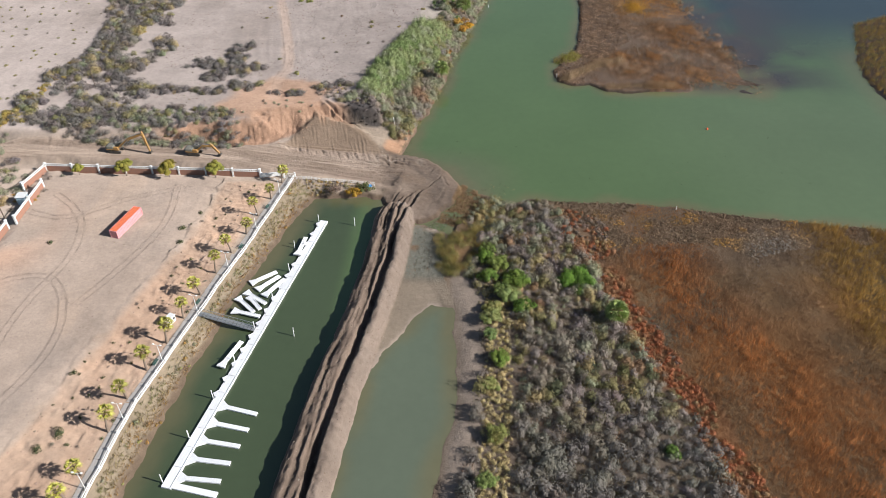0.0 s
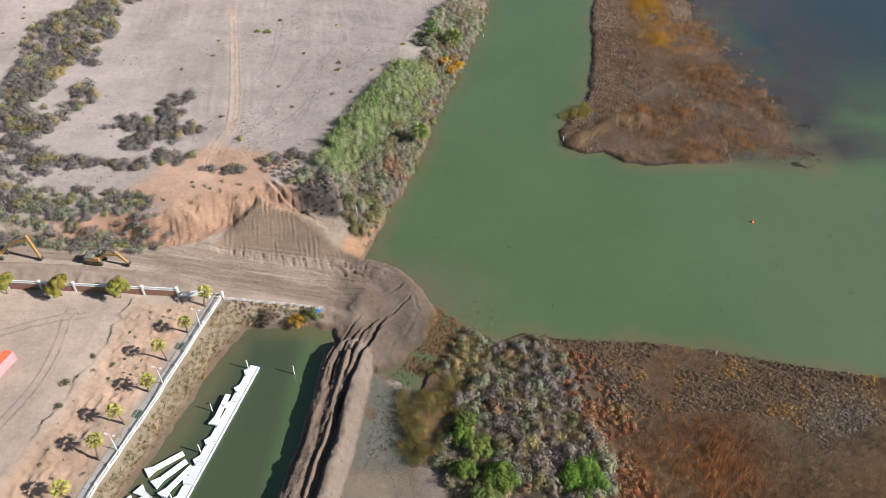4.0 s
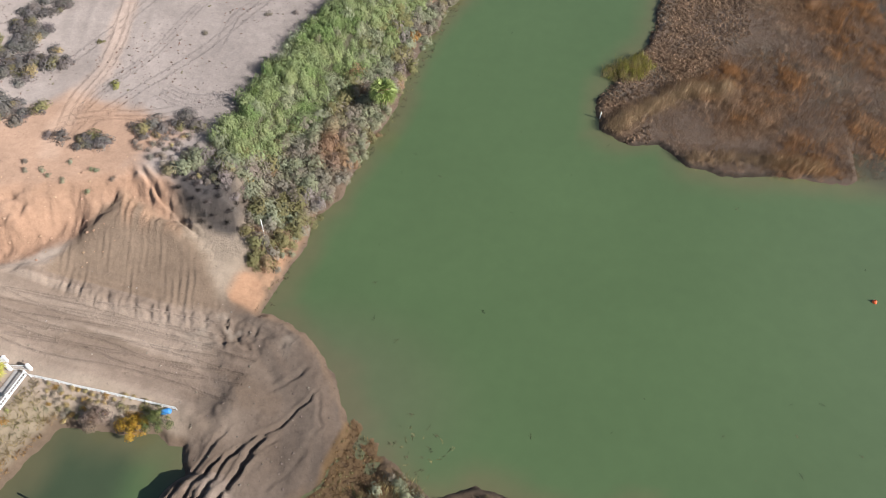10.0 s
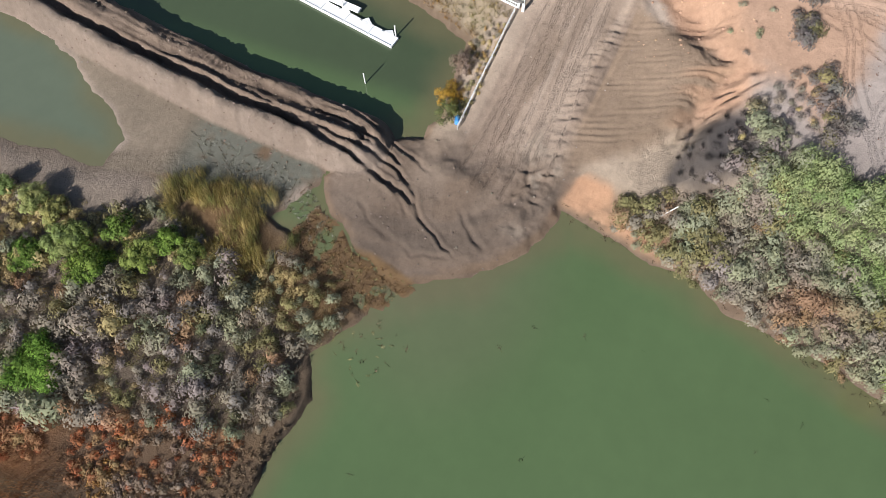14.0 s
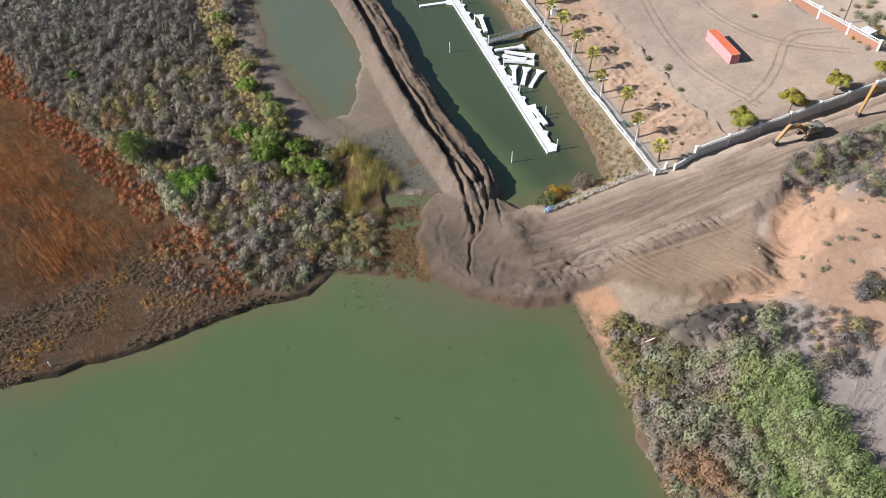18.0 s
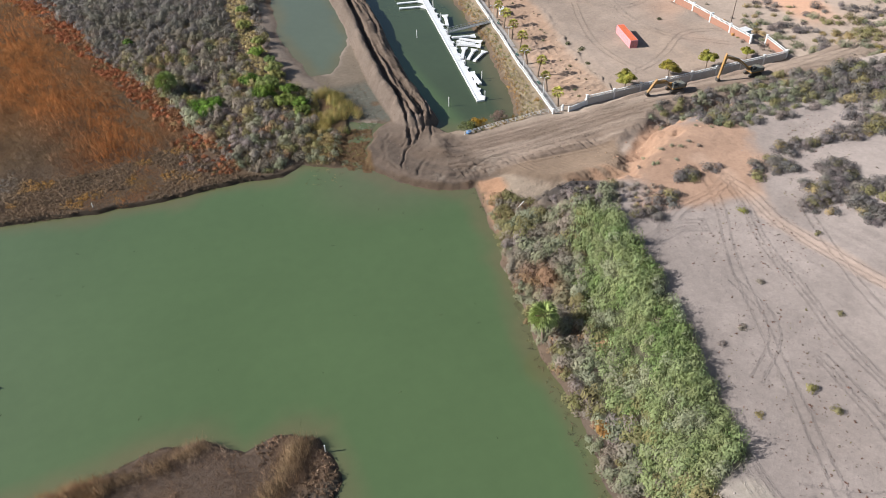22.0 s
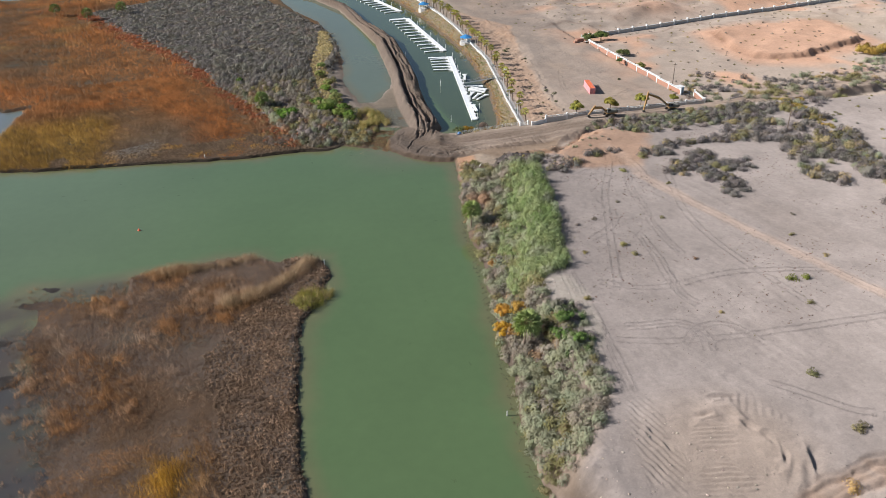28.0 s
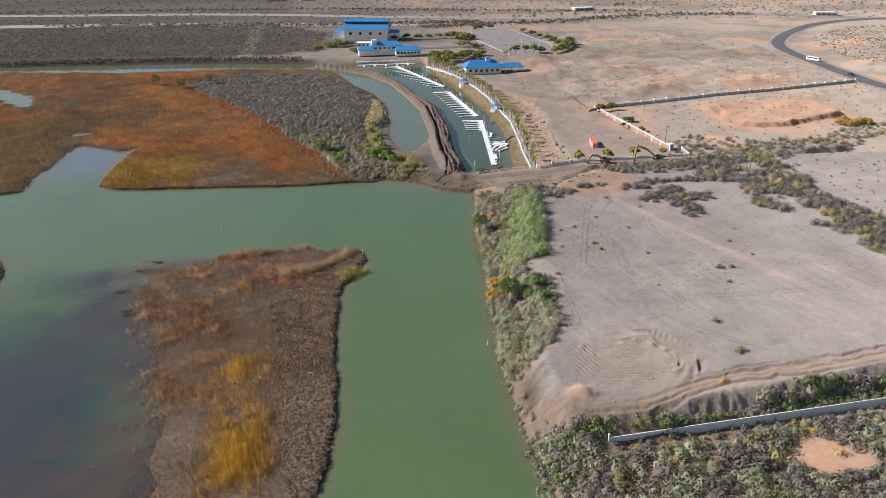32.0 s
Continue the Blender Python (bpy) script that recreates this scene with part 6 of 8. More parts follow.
def side_plate(bm, outline, y0, y1):
    """An outline in x, z made thick from y0 to y1."""
    a = [bm.verts.new((x, y0, z)) for x, z in outline]
    b = [bm.verts.new((x, y1, z)) for x, z in outline]
    bm.faces.new(a)
    bm.faces.new(b[::-1])
    n = len(outline)
    for i in range(n):
        bm.faces.new((a[i], a[(i + 1) % n], b[(i + 1) % n], b[i]))
    bmesh.ops.recalc_face_normals(bm, faces=bm.faces)
    return bm


def B():
    return bmesh.new()


def ground_z(x, y):
    return float(height(np.array([x]), np.array([y]))[0])


def stepped(line, gap, start=0.0):
    """Places along a line at equal steps: x, y and heading in degrees."""
    out, need = [], start
    for (ax, ay), (bx, by) in zip(line, line[1:]):
        length = math.hypot(bx - ax, by - ay)
        while need <= length:
            k = need / length
            out.append((ax + (bx - ax) * k, ay + (by - ay) * k, math.degrees(math.atan2(by - ay, bx - ax))))
            need += gap
        need -= length
    return out


BRICK = worn("red-brown rendered infill", (0.33, 0.165, 0.11), 0.85, dirt=(0.24, 0.17, 0.13), amount=0.5, scale=0.9, bump=0.4)
LIMEWASH = worn("grey limewash", (0.5, 0.48, 0.45), 0.9, dirt=(0.36, 0.31, 0.27), amount=0.5)
STEEL = worn("galvanised steel", (0.42, 0.43, 0.43), 0.45, 0.7, dirt=(0.3, 0.27, 0.22), amount=0.3)
DARKSTEEL = worn("dark greasy steel", (0.06, 0.055, 0.05), 0.6, 0.3, dirt=(0.2, 0.15, 0.1), amount=0.5)
DRAB = worn("dusty grey-green paint", (0.17, 0.17, 0.14), 0.6, dirt=(0.3, 0.24, 0.17), amount=0.7)
PAVE = worn("grey concrete paving", (0.36, 0.335, 0.31), 0.9, dirt=(0.33, 0.26, 0.2), amount=0.5, scale=0.6)
CONCRETE = worn("pale concrete", (0.5, 0.48, 0.45), 0.85, dirt=(0.35, 0.3, 0.25), amount=0.4)
RED_TOP = worn("faded orange-red container paint", (0.72, 0.17, 0.07), 0.6, dirt=(0.5, 0.2, 0.12), amount=0.4)
PINK = worn("sun-bleached pink container paint", (0.68, 0.3, 0.31), 0.65, dirt=(0.5, 0.17, 0.15), amount=0.5)
YELLOW = worn("ochre machine paint", (0.38, 0.205, 0.06), 0.55, dirt=(0.2, 0.15, 0.1), amount=0.85)
GLASS, _t, _b = shader("dark glass", 0.08, color=(0.03, 0.035, 0.04))
BLUE = worn("bright blue metal roofing", (0.03, 0.19, 0.43), 0.5, dirt=(0.06, 0.22, 0.38), amount=0.3, scale=0.3)
CREAM = worn("cream stucco", (0.8, 0.78, 0.74), 0.85, dirt=(0.42, 0.36, 0.3), amount=0.35, scale=0.4)
BENCHGREEN = worn("dark green bench paint", (0.03, 0.09, 0.07), 0.6, dirt=(0.12, 0.11, 0.09), amount=0.4)
LIGHTBLUE = worn("pale blue paint", (0.38, 0.52, 0.6), 0.6)
TARP = worn("blue plastic", (0.04, 0.25, 0.6), 0.5)
WOOD = worn("weathered pole timber", (0.13, 0.09, 0.065), 0.85, dirt=(0.2, 0.17, 0.14), amount=0.5, scale=2)
BARK = worn("rough palm bark", (0.2, 0.15, 0.11), 0.9, dirt=(0.12, 0.09, 0.07), amount=0.6, scale=3, bump=0.6)
ASPHALT = worn("worn asphalt", (0.1, 0.098, 0.098), 0.9, dirt=(0.17, 0.155, 0.14), amount=0.6, scale=0.05)
RUBBER = worn("dusty black rubber", (0.03, 0.03, 0.03), 0.85, dirt=(0.12, 0.1, 0.08), amount=0.4)
ORANGE, _t, _b = shader("orange float plastic", 0.4, color=(0.8, 0.13, 0.04))
CARS = [worn("car paint " + n, c, 0.25, 0.2) for n, c in (("white", (0.75, 0.75, 0.75)), ("dark", (0.04, 0.05, 0.06)), ("silver", (0.5, 0.5, 0.52)), ("red", (0.35, 0.04, 0.03)))]


# ---- walls and fences ----
def wall_run(a, b, posts, tall, name, label, panel=None, post_w=0.55, top_rail=True, outside=1):
    """A masonry wall from a to b with white posts, infill panels and a pierced parapet."""
    (ax, ay), (bx, by) = a, b
    length, turn = math.hypot(bx - ax, by - ay), math.degrees(math.atan2(by - ay, bx - ax))
    z = min(ground_z(ax, ay), ground_z(bx, by))
    wall = thing(name, (ax, ay, z), turn, label, "wall", kind="structure")
    gap = length / (posts - 1)
    body = tall * 0.72
    for i in range(posts):
        bm = solid(B(), (post_w, post_w, tall + 0.6), (i * gap, 0, tall / 2 - 0.15), bevel=0.03)
        solid(bm, (post_w + 0.2, post_w + 0.2, 0.16), (i * gap, 0, tall + 0.2), bevel=0.04)
        part("post", bm, WHITE, wall, "white masonry post with a cap")
    for i in range(posts - 1):
        mid, w = (i + 0.5) * gap, gap - post_w - 0.02
        part("panel", solid(B(), (w, 0.22, body + 0.6), (mid, 0, body / 2 - 0.3), bevel=0.015), panel or BRICK, wall)
        if panel is None:
            part("outer_face", solid(B(), (w, 0.05, body + 0.6), (mid, 0.14 * outside, body / 2 - 0.3), bevel=0.01), LIMEWASH, wall, "limewashed outer face")
        if top_rail:
            bm = solid(B(), (w, 0.3, 0.1), (mid, 0, body + 0.06), bevel=0.02)
            solid(bm, (w, 0.3, 0.12), (mid, 0, tall - 0.12), bevel=0.02)
            part("rail", bm, WHITE, wall, "white parapet rail")
            n = max(2, int(w / 0.55))
            bm = B()
            for k in range(n):
                solid(bm, (0.2, 0.2, tall - 0.18 - body - 0.1), (mid - w / 2 + (k + 0.5) * w / n, 0, (tall - 0.18 + body + 0.11) / 2))
            part("balusters", bm, WHITE, wall, "row of short white balusters")
    return wall


wall_run((-146, 88), (-75.6, 86.4), 9, 3.0, "wall_north", "red-brown yard wall with white posts and parapet")
wall_run((-75.2, 86.4), (-69.2, 87.6), 2, 1.4, "wall_gate", "low white wall stepping down to the gate", WHITE, 0.4)
wall_run((-146, 88), (-148.3, 77), 2, 3.0, "wall_entry", "short yard wall with white posts beside the entry", outside=-1)
wall_run((-141.6, 77), (-141.2, 58.4), 3, 3.0, "wall_west_inner", "red-brown yard wall with white posts at the entry", outside=-1)
wall_run((-143.2, 57), (-142.6, -20), 9, 3.0, "wall_west", "long red-brown yard wall with white posts", outside=-1)
far_wall = thing("wall_far", (0, 0, 0), 0, "long pale desert wall with square posts", "wall", kind="structure")
spots = stepped(WALL_LINE, 9.97)
for i, (x0, y0, h0) in enumerate(spots):
    z0 = ground_z(x0, y0)
    bm = solid(B(), (0.9, 0.9, 3.4), (x0, y0, z0 + 0.8), (0, 0, h0), 0.05)
    solid(bm, (1.15, 1.15, 0.22), (x0, y0, z0 + 2.6), (0, 0, h0), 0.05)
    part("post", bm, WHITE, far_wall, "white masonry post with a cap")
    if i + 1 < len(spots):
        x1, y1, _h = spots[i + 1]
        z1 = ground_z(x1, y1)
        mid, tilt = ((x0 + x1) / 2, (y0 + y1) / 2, (z0 + z1) / 2), -math.degrees(math.atan2(z1 - z0, 9.97))
        part("panel", solid(B(), (9.04, 0.3, 2.4), (mid[0], mid[1], mid[2] + 0.5), (0, tilt, h0), 0.03), LIMEWASH, far_wall)
        part("coping", solid(B(), (9.04, 0.5, 0.22), (mid[0], mid[1], mid[2] + 1.81), (0, tilt, h0), 0.03), WHITE, far_wall, "white coping")
wall_run((-14.5, 288.2), (-113, 288.8), 2, 2.5, "wall_long", "long whitewashed wall in the brush", WHITE, 0.25, False)

# the marina's promenade fence
fence = thing("marina_fence", (0, 0, 0), 0, "low white masonry fence along the marina promenade", "fence", kind="structure")
spots = stepped(FENCE, 4.4)
for (x0, y0, h0), (x1, y1, h1) in zip(spots, spots[1:]):
    z0, z1 = ground_z(x0, y0), ground_z(x1, y1)
    z = (z0 + z1) / 2
    length, turn = math.hypot(x1 - x0, y1 - y0), math.degrees(math.atan2(y1 - y0, x1 - x0))
    mid = ((x0 + x1) / 2, (y0 + y1) / 2)
    tilt = -math.degrees(math.atan2(z1 - z0, length))
    part("kerb", solid(B(), (length - 0.3, 0.24, 0.5), (mid[0], mid[1], z + 0.02), (0, tilt, turn), 0.02), WHITE, fence, "low white kerb")
    part("rail", solid(B(), (length - 0.3, 0.2, 0.1), (mid[0], mid[1], z + 0.98), (0, tilt, turn), 0.02), WHITE, fence, "white handrail")
    bm = B()
    for k in range(9):
        u = (k + 0.5) / 9
        solid(bm, (0.1, 0.1, 0.68), (x0 + (x1 - x0) * u, y0 + (y1 - y0) * u, z0 + (z1 - z0) * u + 0.6), (0, 0, turn))
    part("balusters", bm, WHITE, fence, "row of slim white balusters")
    bm = solid(B(), (0.3, 0.3, 1.45), (x0, y0, z0 + 0.5), (0, 0, turn), 0.03)
    part("post", bm, WHITE, fence)

# promenade slabs inside the fence
walkway = thing("promenade", (0, 0, 0), 0, "grey concrete promenade slabs behind the fence", "walkway", kind="structure")
for x0, y0, h0 in stepped(FENCE, 3.0, 1.5):
    nx_, ny_ = math.sin(radians(h0)), -math.cos(radians(h0))
    cx, cy = x0 + nx_ * 1.35, y0 + ny_ * 1.35
    part("slab", solid(B(), (2.96, 1.9, 0.4), (cx, cy, ground_z(cx, cy) - 0.08), (0, 0, h0), 0.02), PAVE, walkway)



def bench(at, turn):
    o = thing("bench", at, turn, "dark green slatted bench on the promenade", "bench", "benches on the promenade")
    for k in range(3):
        part("seat_slat", solid(B(), (1.9, 0.13, 0.05), (0, -0.16 + 0.16 * k, 0.46), bevel=0.01), BENCHGREEN, o)
    for k in range(2):
        part("back_slat", solid(B(), (1.9, 0.05, 0.14), (0, 0.3 + 0.03 * k, 0.66 + 0.2 * k), (12, 0, 0), 0.01), BENCHGREEN, o)
    for s in (-0.75, 0.75):
        part("leg", solid(B(), (0.09, 0.5, 0.46), (s, 0.02, 0.22), bevel=0.01), CONCRETE, o, "concrete leg")
    return o


for x0, y0 in ((-69.6, 70.2), (-72.9, 51.1), (-78.4, 28), (-82.6, 7)):
    bench((x0, y0, ground_z(x0, y0) + 0.12), 80)

# rail fence at the head of the channel
rail = thing("rail_fence", (0, 0, 0), 0, "pale steel rail fence beside the dirt road", "fence", kind="structure")
spots = stepped([(-64, 85.6), (-39, 84.6)], 2.5)
for i, (x0, y0, h0) in enumerate(spots):
    z0 = ground_z(x0, y0)
    part("post", rod(B(), (x0, y0, z0 - 0.3), (x0, y0, z0 + 1.25), 0.06), WHITE, rail)
    if i + 1 < len(spots):
        x1, y1, _h = spots[i + 1]
        z1 = ground_z(x1, y1)
        bm = B()
        for up in (0.45, 0.85, 1.2):
            rod(bm, (x0, y0, z0 + up), (x1, y1, z1 + up), 0.05, sides=6)
        part("rails", bm, WHITE, rail)

gate = thing("gate", (-66.3, 86.6, ground_z(-66.3, 86.6)), 10, "white metal gate between two posts", "gate")
for dx in (-1.7, 1.7):
    part("post", solid(B(), (0.5, 0.5, 2.0), (dx, 0, 0.8), bevel=0.04), WHITE, gate)
bm = B()
for k in range(9):
    rod(bm, (-1.3 + k * 0.325, 0, 0.15), (-1.3 + k * 0.325, 0, 1.45), 0.025, sides=6)
for up in (0.15, 1.45):
    rod(bm, (-1.4, 0, up), (1.4, 0, up), 0.04, sides=6)
part("leaf", bm, WHITE, gate, "white barred gate leaf")


# ---- palms, lamps and trees ----
def fan_fronds(bm, centre, count, reach, sides=7, droop=0.5):
    """Fan leaves: a stem and a ring of pointed blades each."""
    for i in range(count):
        a = i * 2.39996 + random.uniform(-0.2, 0.2)
        up = 1.35 - 1.95 * (i / count) + random.uniform(-0.12, 0.12)
        out = Vector((math.cos(a) * math.cos(up), math.sin(a) * math.cos(up), math.sin(up)))
        side = Vector((-math.sin(a), math.cos(a), 0))
        stem = Vector(centre) + out * reach * 0.42
        lift = out.cross(side)
        root = bm.verts.new(stem - out * reach * 0.4)
        hub = bm.verts.new(stem)
        last = None
        for k in range(sides):
            f = (k / (sides - 1) - 0.5) * 1.9
            tip = stem + (out * math.cos(f) + side * math.sin(f)) * reach * random.uniform(0.5, 0.62) - Vector((0, 0, reach * droop * 0.25 * (1 + abs(f))))
            dent = stem + (out * math.cos(f + 0.2) + side * math.sin(f + 0.2)) * reach * 0.24
            tv, dv = bm.verts.new(tip), bm.verts.new(dent)
            if last is not None:
                bm.faces.new((hub, last, tv))
            bm.faces.new((hub, tv, dv))
            last = dv
        bm.faces.new((root, hub, bm.verts.new(stem + side * 0.05 * reach)))
    return bm


PALM_GREEN, _t, _b = shader("fan palm leaf", 0.55, color=(0.37, 0.35, 0.08), spec=0.3)
PALM_DARK, _t, _b = shader("blue-green fan palm leaf", 0.55, color=(0.25, 0.3, 0.105), spec=0.2)
THATCH, _t, _b = shader("dry palm thatch", 0.9, color=(0.36, 0.26, 0.14))
for m_ in (PALM_GREEN, PALM_DARK, THATCH):
    t_ = m_.node_tree
    b_ = t_.nodes["Principled BSDF"]
    base = t_.nodes.new("ShaderNodeRGB")
    base.outputs[0].default_value = b_.inputs["Base Color"].default_value
    geo_ = t_.nodes.new("ShaderNodeObjectInfo")
    n_ = noise_node(t_, 1.7, 4, 0.7)
    c_ = times(t_, base.outputs[0], ranged(t_, geo_.outputs["Random"], 0.8, 1.25, 0, 1))
    t_.links.new(times(t_, c_, ranged(t_, n_.outputs["Fac"], 0.6, 1.4)), b_.inputs["Base Color"])


def fan_palm(at, tall, reach, leaf, label, group="", fronds=34):
    palm = thing("fan_palm", at, random.uniform(0, 360), label, "palm", group)
    bm = B()
    for k in range(6):
        rod(bm, (0.03 * k * k, 0, -0.4 + (tall + 0.4) * k / 6), (0.03 * (k + 1) ** 2, 0, -0.4 + (tall + 0.4) * (k + 1) / 6 + 0.03), 0.34 - 0.03 * k, 0.3 - 0.03 * k, 9)
    part("trunk", bm, BARK, palm, "rough brown trunk")
    part("crown", fan_fronds(B(), (1.0, 0, tall), fronds, reach), leaf, palm, "crown of green fan leaves")
    part("skirt", fan_fronds(B(), (1.0, 0, tall - 0.5), 12, reach * 0.55, 5, 2.2), THATCH, palm, "skirt of dry brown leaves")
    return palm


palms = [fan_palm((0, 0, 0), 5.0 + 0.5 * k, 2.25, PALM_GREEN, "young fan palm with yellow-green crown beside the promenade", "palms along the promenade", 19) for k in range(3)]
row = stepped(FENCE, 8.9, 3.0)
row = row[:12] + stepped(FENCE, 6.4, 112.0)
for i, (x0, y0, h0) in enumerate(row):
    nx_, ny_ = math.sin(radians(h0)), -math.cos(radians(h0))
    x0, y0 = x0 + nx_ * 2.7 + random.uniform(-0.3, 0.3), y0 + ny_ * 2.7
    m = pose(x0, y0, ground_z(x0, y0), 0, 0, random.uniform(0, 360)) @ Matrix.Scale(random.uniform(0.85, 1.12), 4)
    if i < 3:
        palms[i].matrix_basis = m
    else:
        o = copy_thing(palms[i % 3], m)
        o.scale = m.to_scale()

for x0, y0, tall, reach in ((-20.4, 157.6, 6.6, 3.5), (-12.6, 217.6, 7.4, 4.0)):
    fan_palm((x0, y0, ground_z(x0, y0)), tall, reach, PALM_DARK, "tall fan palm with thick skirt on the lake bank", fronds=46)
fan_palm((28.0, 26.6, ground_z(28, 26.6)), 4.6, 3.6, PALM_DARK, "blue-green fan palm standing in the scrub", fronds=46)
for x0, y0 in ((138, -191), (117, -170), (98, -181)):
    fan_palm((x0, y0, ground_z(x0, y0)), 5.0, 4.2, PALM_DARK, "far dark fan palm in the marsh", "palms in the marsh", 26)


def street_lamp(at, turn):
    lamp = thing("street_lamp", at, turn, "white twin-headed street lamp on a tapered pole", "lamp", "lamps along the promenade")
    part("base", solid(B(), (0.45, 0.45, 0.5), (0, 0, 0.1), bevel=0.04), CONCRETE, lamp)
    part("pole", rod(B(), (0, 0, 0.3), (0, 0, 5.6), 0.1, 0.06), WHITE, lamp)
    for s in (-1, 1):
        arm = part("arm", rod(B(), (0, 0, 5.4), (0, s * 0.8, 5.75), 0.045, sides=6), WHITE, lamp)
        part("lamp_head", solid(B(), (0.42, 0.62, 0.2), (0, s * 0.95, 5.78), bevel=0.06, taper=0.7), WHITE, arm, "white lamp head")
    return lamp


lamp = street_lamp((0, 0, 0), 0)
for i, (x0, y0, h0) in enumerate(stepped(FENCE, 17.6, 9.5)):
    x0, y0 = x0 + math.sin(radians(h0)) * 0.55, y0 - math.cos(radians(h0)) * 0.55
    m = pose(x0, y0, ground_z(x0, y0) + 0.1, 0, 0, h0)
    if i:
        copy_thing(lamp, m)
    else:
        lamp.matrix_basis = m


def crown_mesh(name, parts_, tone, parent, label, leaf=0.16, n=700, squash=0.9):
    """A crown of many small leaves over several clumps, with gaps between them."""
    th = Thicket()
    for cx, cy, cz, r in parts_:
        tri = leaf_cloud(max(60, int(n * r * r / 3)), leaf / r, squash, 6, 0.4)
        th.add([tri], np.array([cx]), np.array([cy]), np.array([r]), np.array([r * 1.25]), palette(1, [(1, tone)], 0.1), z=np.array([cz - r * 0.5]))
    ob = th.mesh(name)
    ob.parent = parent
    return tagged(ob, label)


def broad_tree(at, tall, wide, tone, label, group="", clumps=9, n=520, trunk=True, leaf=0.16):
    tree = thing("tree", at, random.uniform(0, 360), label, "tree", group)
    parts_, limbs = [], []
    for k in range(clumps):
        a, d = k * 2.4, wide * 0.5 * math.sqrt((k + 0.3) / clumps) * 0.85
        r = wide * random.uniform(0.26, 0.36)
        z = tall - r * 0.6 - (d / wide) ** 2 * tall * 0.7 - random.uniform(0, 0.2) * tall
        parts_.append((math.cos(a) * d, math.sin(a) * d, max(z, r * 0.6), r))
    bm = rod(B(), (0, 0, -0.4), (0.05, 0, tall * 0.45), 0.03 * tall, 0.02 * tall, 8)
    for cx, cy, cz, r in parts_[::2]:
        rod(bm, (0.05, 0, tall * random.uniform(0.25, 0.42)), (cx * 0.8, cy * 0.8, cz), 0.013 * tall, 0.005 * tall, 5)
    part("trunk", bm, BARK, tree, "short forking trunk")
    crown_mesh("crown", parts_, tone, tree, "leafy uneven crown", leaf, n)
    return tree


YELLOWGREEN = (0.33, 0.31, 0.07)
for i, x0 in enumerate((-89.4, -104.4, -118.2, -133.5)):
    y0 = 84.6
    broad_tree((x0, y0, ground_z(x0, y0)), 6.6 if i < 3 else 4.2, 5.2 if i < 3 else 3.4, YELLOWGREEN if i != 1 else (0.33, 0.28, 0.06),
               "small yellow-green tree inside the yard wall", "trees along the yard wall", 11, 800, leaf=0.22)
for x0, y0, tall, wide, tone in ((20.5, 41.5, 4.6, 8.2, LEAFY), (-0.5, 47.5, 3.8, 5.0, (0.17, 0.21, 0.055)), (4.2, 40.5, 4.2, 6.0, (0.14, 0.2, 0.04)),
                                 (2.0, 34.5, 3.8, 5.4, (0.21, 0.25, 0.09)), (6.0, 30.5, 3.4, 4.8, (0.12, 0.19, 0.04)), (-0.6, 12.4, 3.6, 4.2, (0.17, 0.24, 0.05)),
                                 (-3.5, 54, 3.2, 4.0, (0.14, 0.18, 0.05)), (-1.5, -10, 3.6, 4.6, (0.24, 0.24, 0.08)), (-2.0, 30.0, 3.2, 4.0, (0.25, 0.25, 0.09)),
                                 (36, -13, 2.2, 3.0, (0.11, 0.17, 0.04)), (-2.6, 26, 4.2, 4.4, (0.25, 0.27, 0.1)), (0.5, 36, 4.0, 4.2, (0.16, 0.2, 0.06)),
                                 (-3.2, 42, 4.0, 4.4, (0.12, 0.18, 0.04)), (-4.2, 50, 3.6, 4.0, (0.13, 0.2, 0.04)), (-2.8, 20, 3.4, 3.2, (0.17, 0.22, 0.08)), (-3, 4, 3.2, 3.4, (0.25, 0.26, 0.09)),
                                 (-4, -22, 3.6, 3.8, (0.2, 0.25, 0.08))):
    broad_tree((x0, y0, ground_z(x0, y0)), tall, wide * 1.1, tuple(c * 1.2 for c in tone), "bushy green tree among the grey scrub", "trees in the scrub", 11, 420, leaf=0.22)
for x0, y0, tone, what in ((-44.8, 80.9, (0.42, 0.25, 0.04), "small orange-leaved tree at the channel's head"), (-51.2, 81.0, (0.22, 0.16, 0.125), "bare grey-brown tree at the channel's head"),
                           (-41.3, 82.0, (0.14, 0.16, 0.06), "small olive bush tree at the channel's head")):
    broad_tree((x0, y0, max(0, ground_z(x0, y0))), 3.4, 4.6, tone, what, "", 8, 420)
for x0, y0, tall, wide, tone in ((-13.2, 203, 4.4, 4.6, (0.5, 0.27, 0.05)), (-16, 206, 4.6, 4.4, (0.46, 0.29, 0.07)), (-10.8, 208.6, 4.2, 4.4, (0.55, 0.32, 0.04)), (-12.8, 212, 3.4, 3.6, (0.4, 0.22, 0.07)), (-19, 180.5, 2.8, 3.0, (0.42, 0.23, 0.08))):
    broad_tree((x0, y0, ground_z(x0, y0)), tall, wide, tone, "small tree with orange autumn leaves on the lake bank", "orange trees on the lake bank", 9, 420, leaf=0.2)
for x0, y0, tall, wide in ((-19.5, 222, 3.8, 4.4), (-21.5, 218.5, 4.0, 4.0), (-16.6, 210, 3.4, 3.6), (-22, 226, 3.2, 3.6)):
    broad_tree((x0, y0, ground_z(x0, y0)), tall, wide, (0.16, 0.24, 0.07), "dense green bushy tree on the lake bank", "green trees on the lake bank", 9, 420, leaf=0.2)
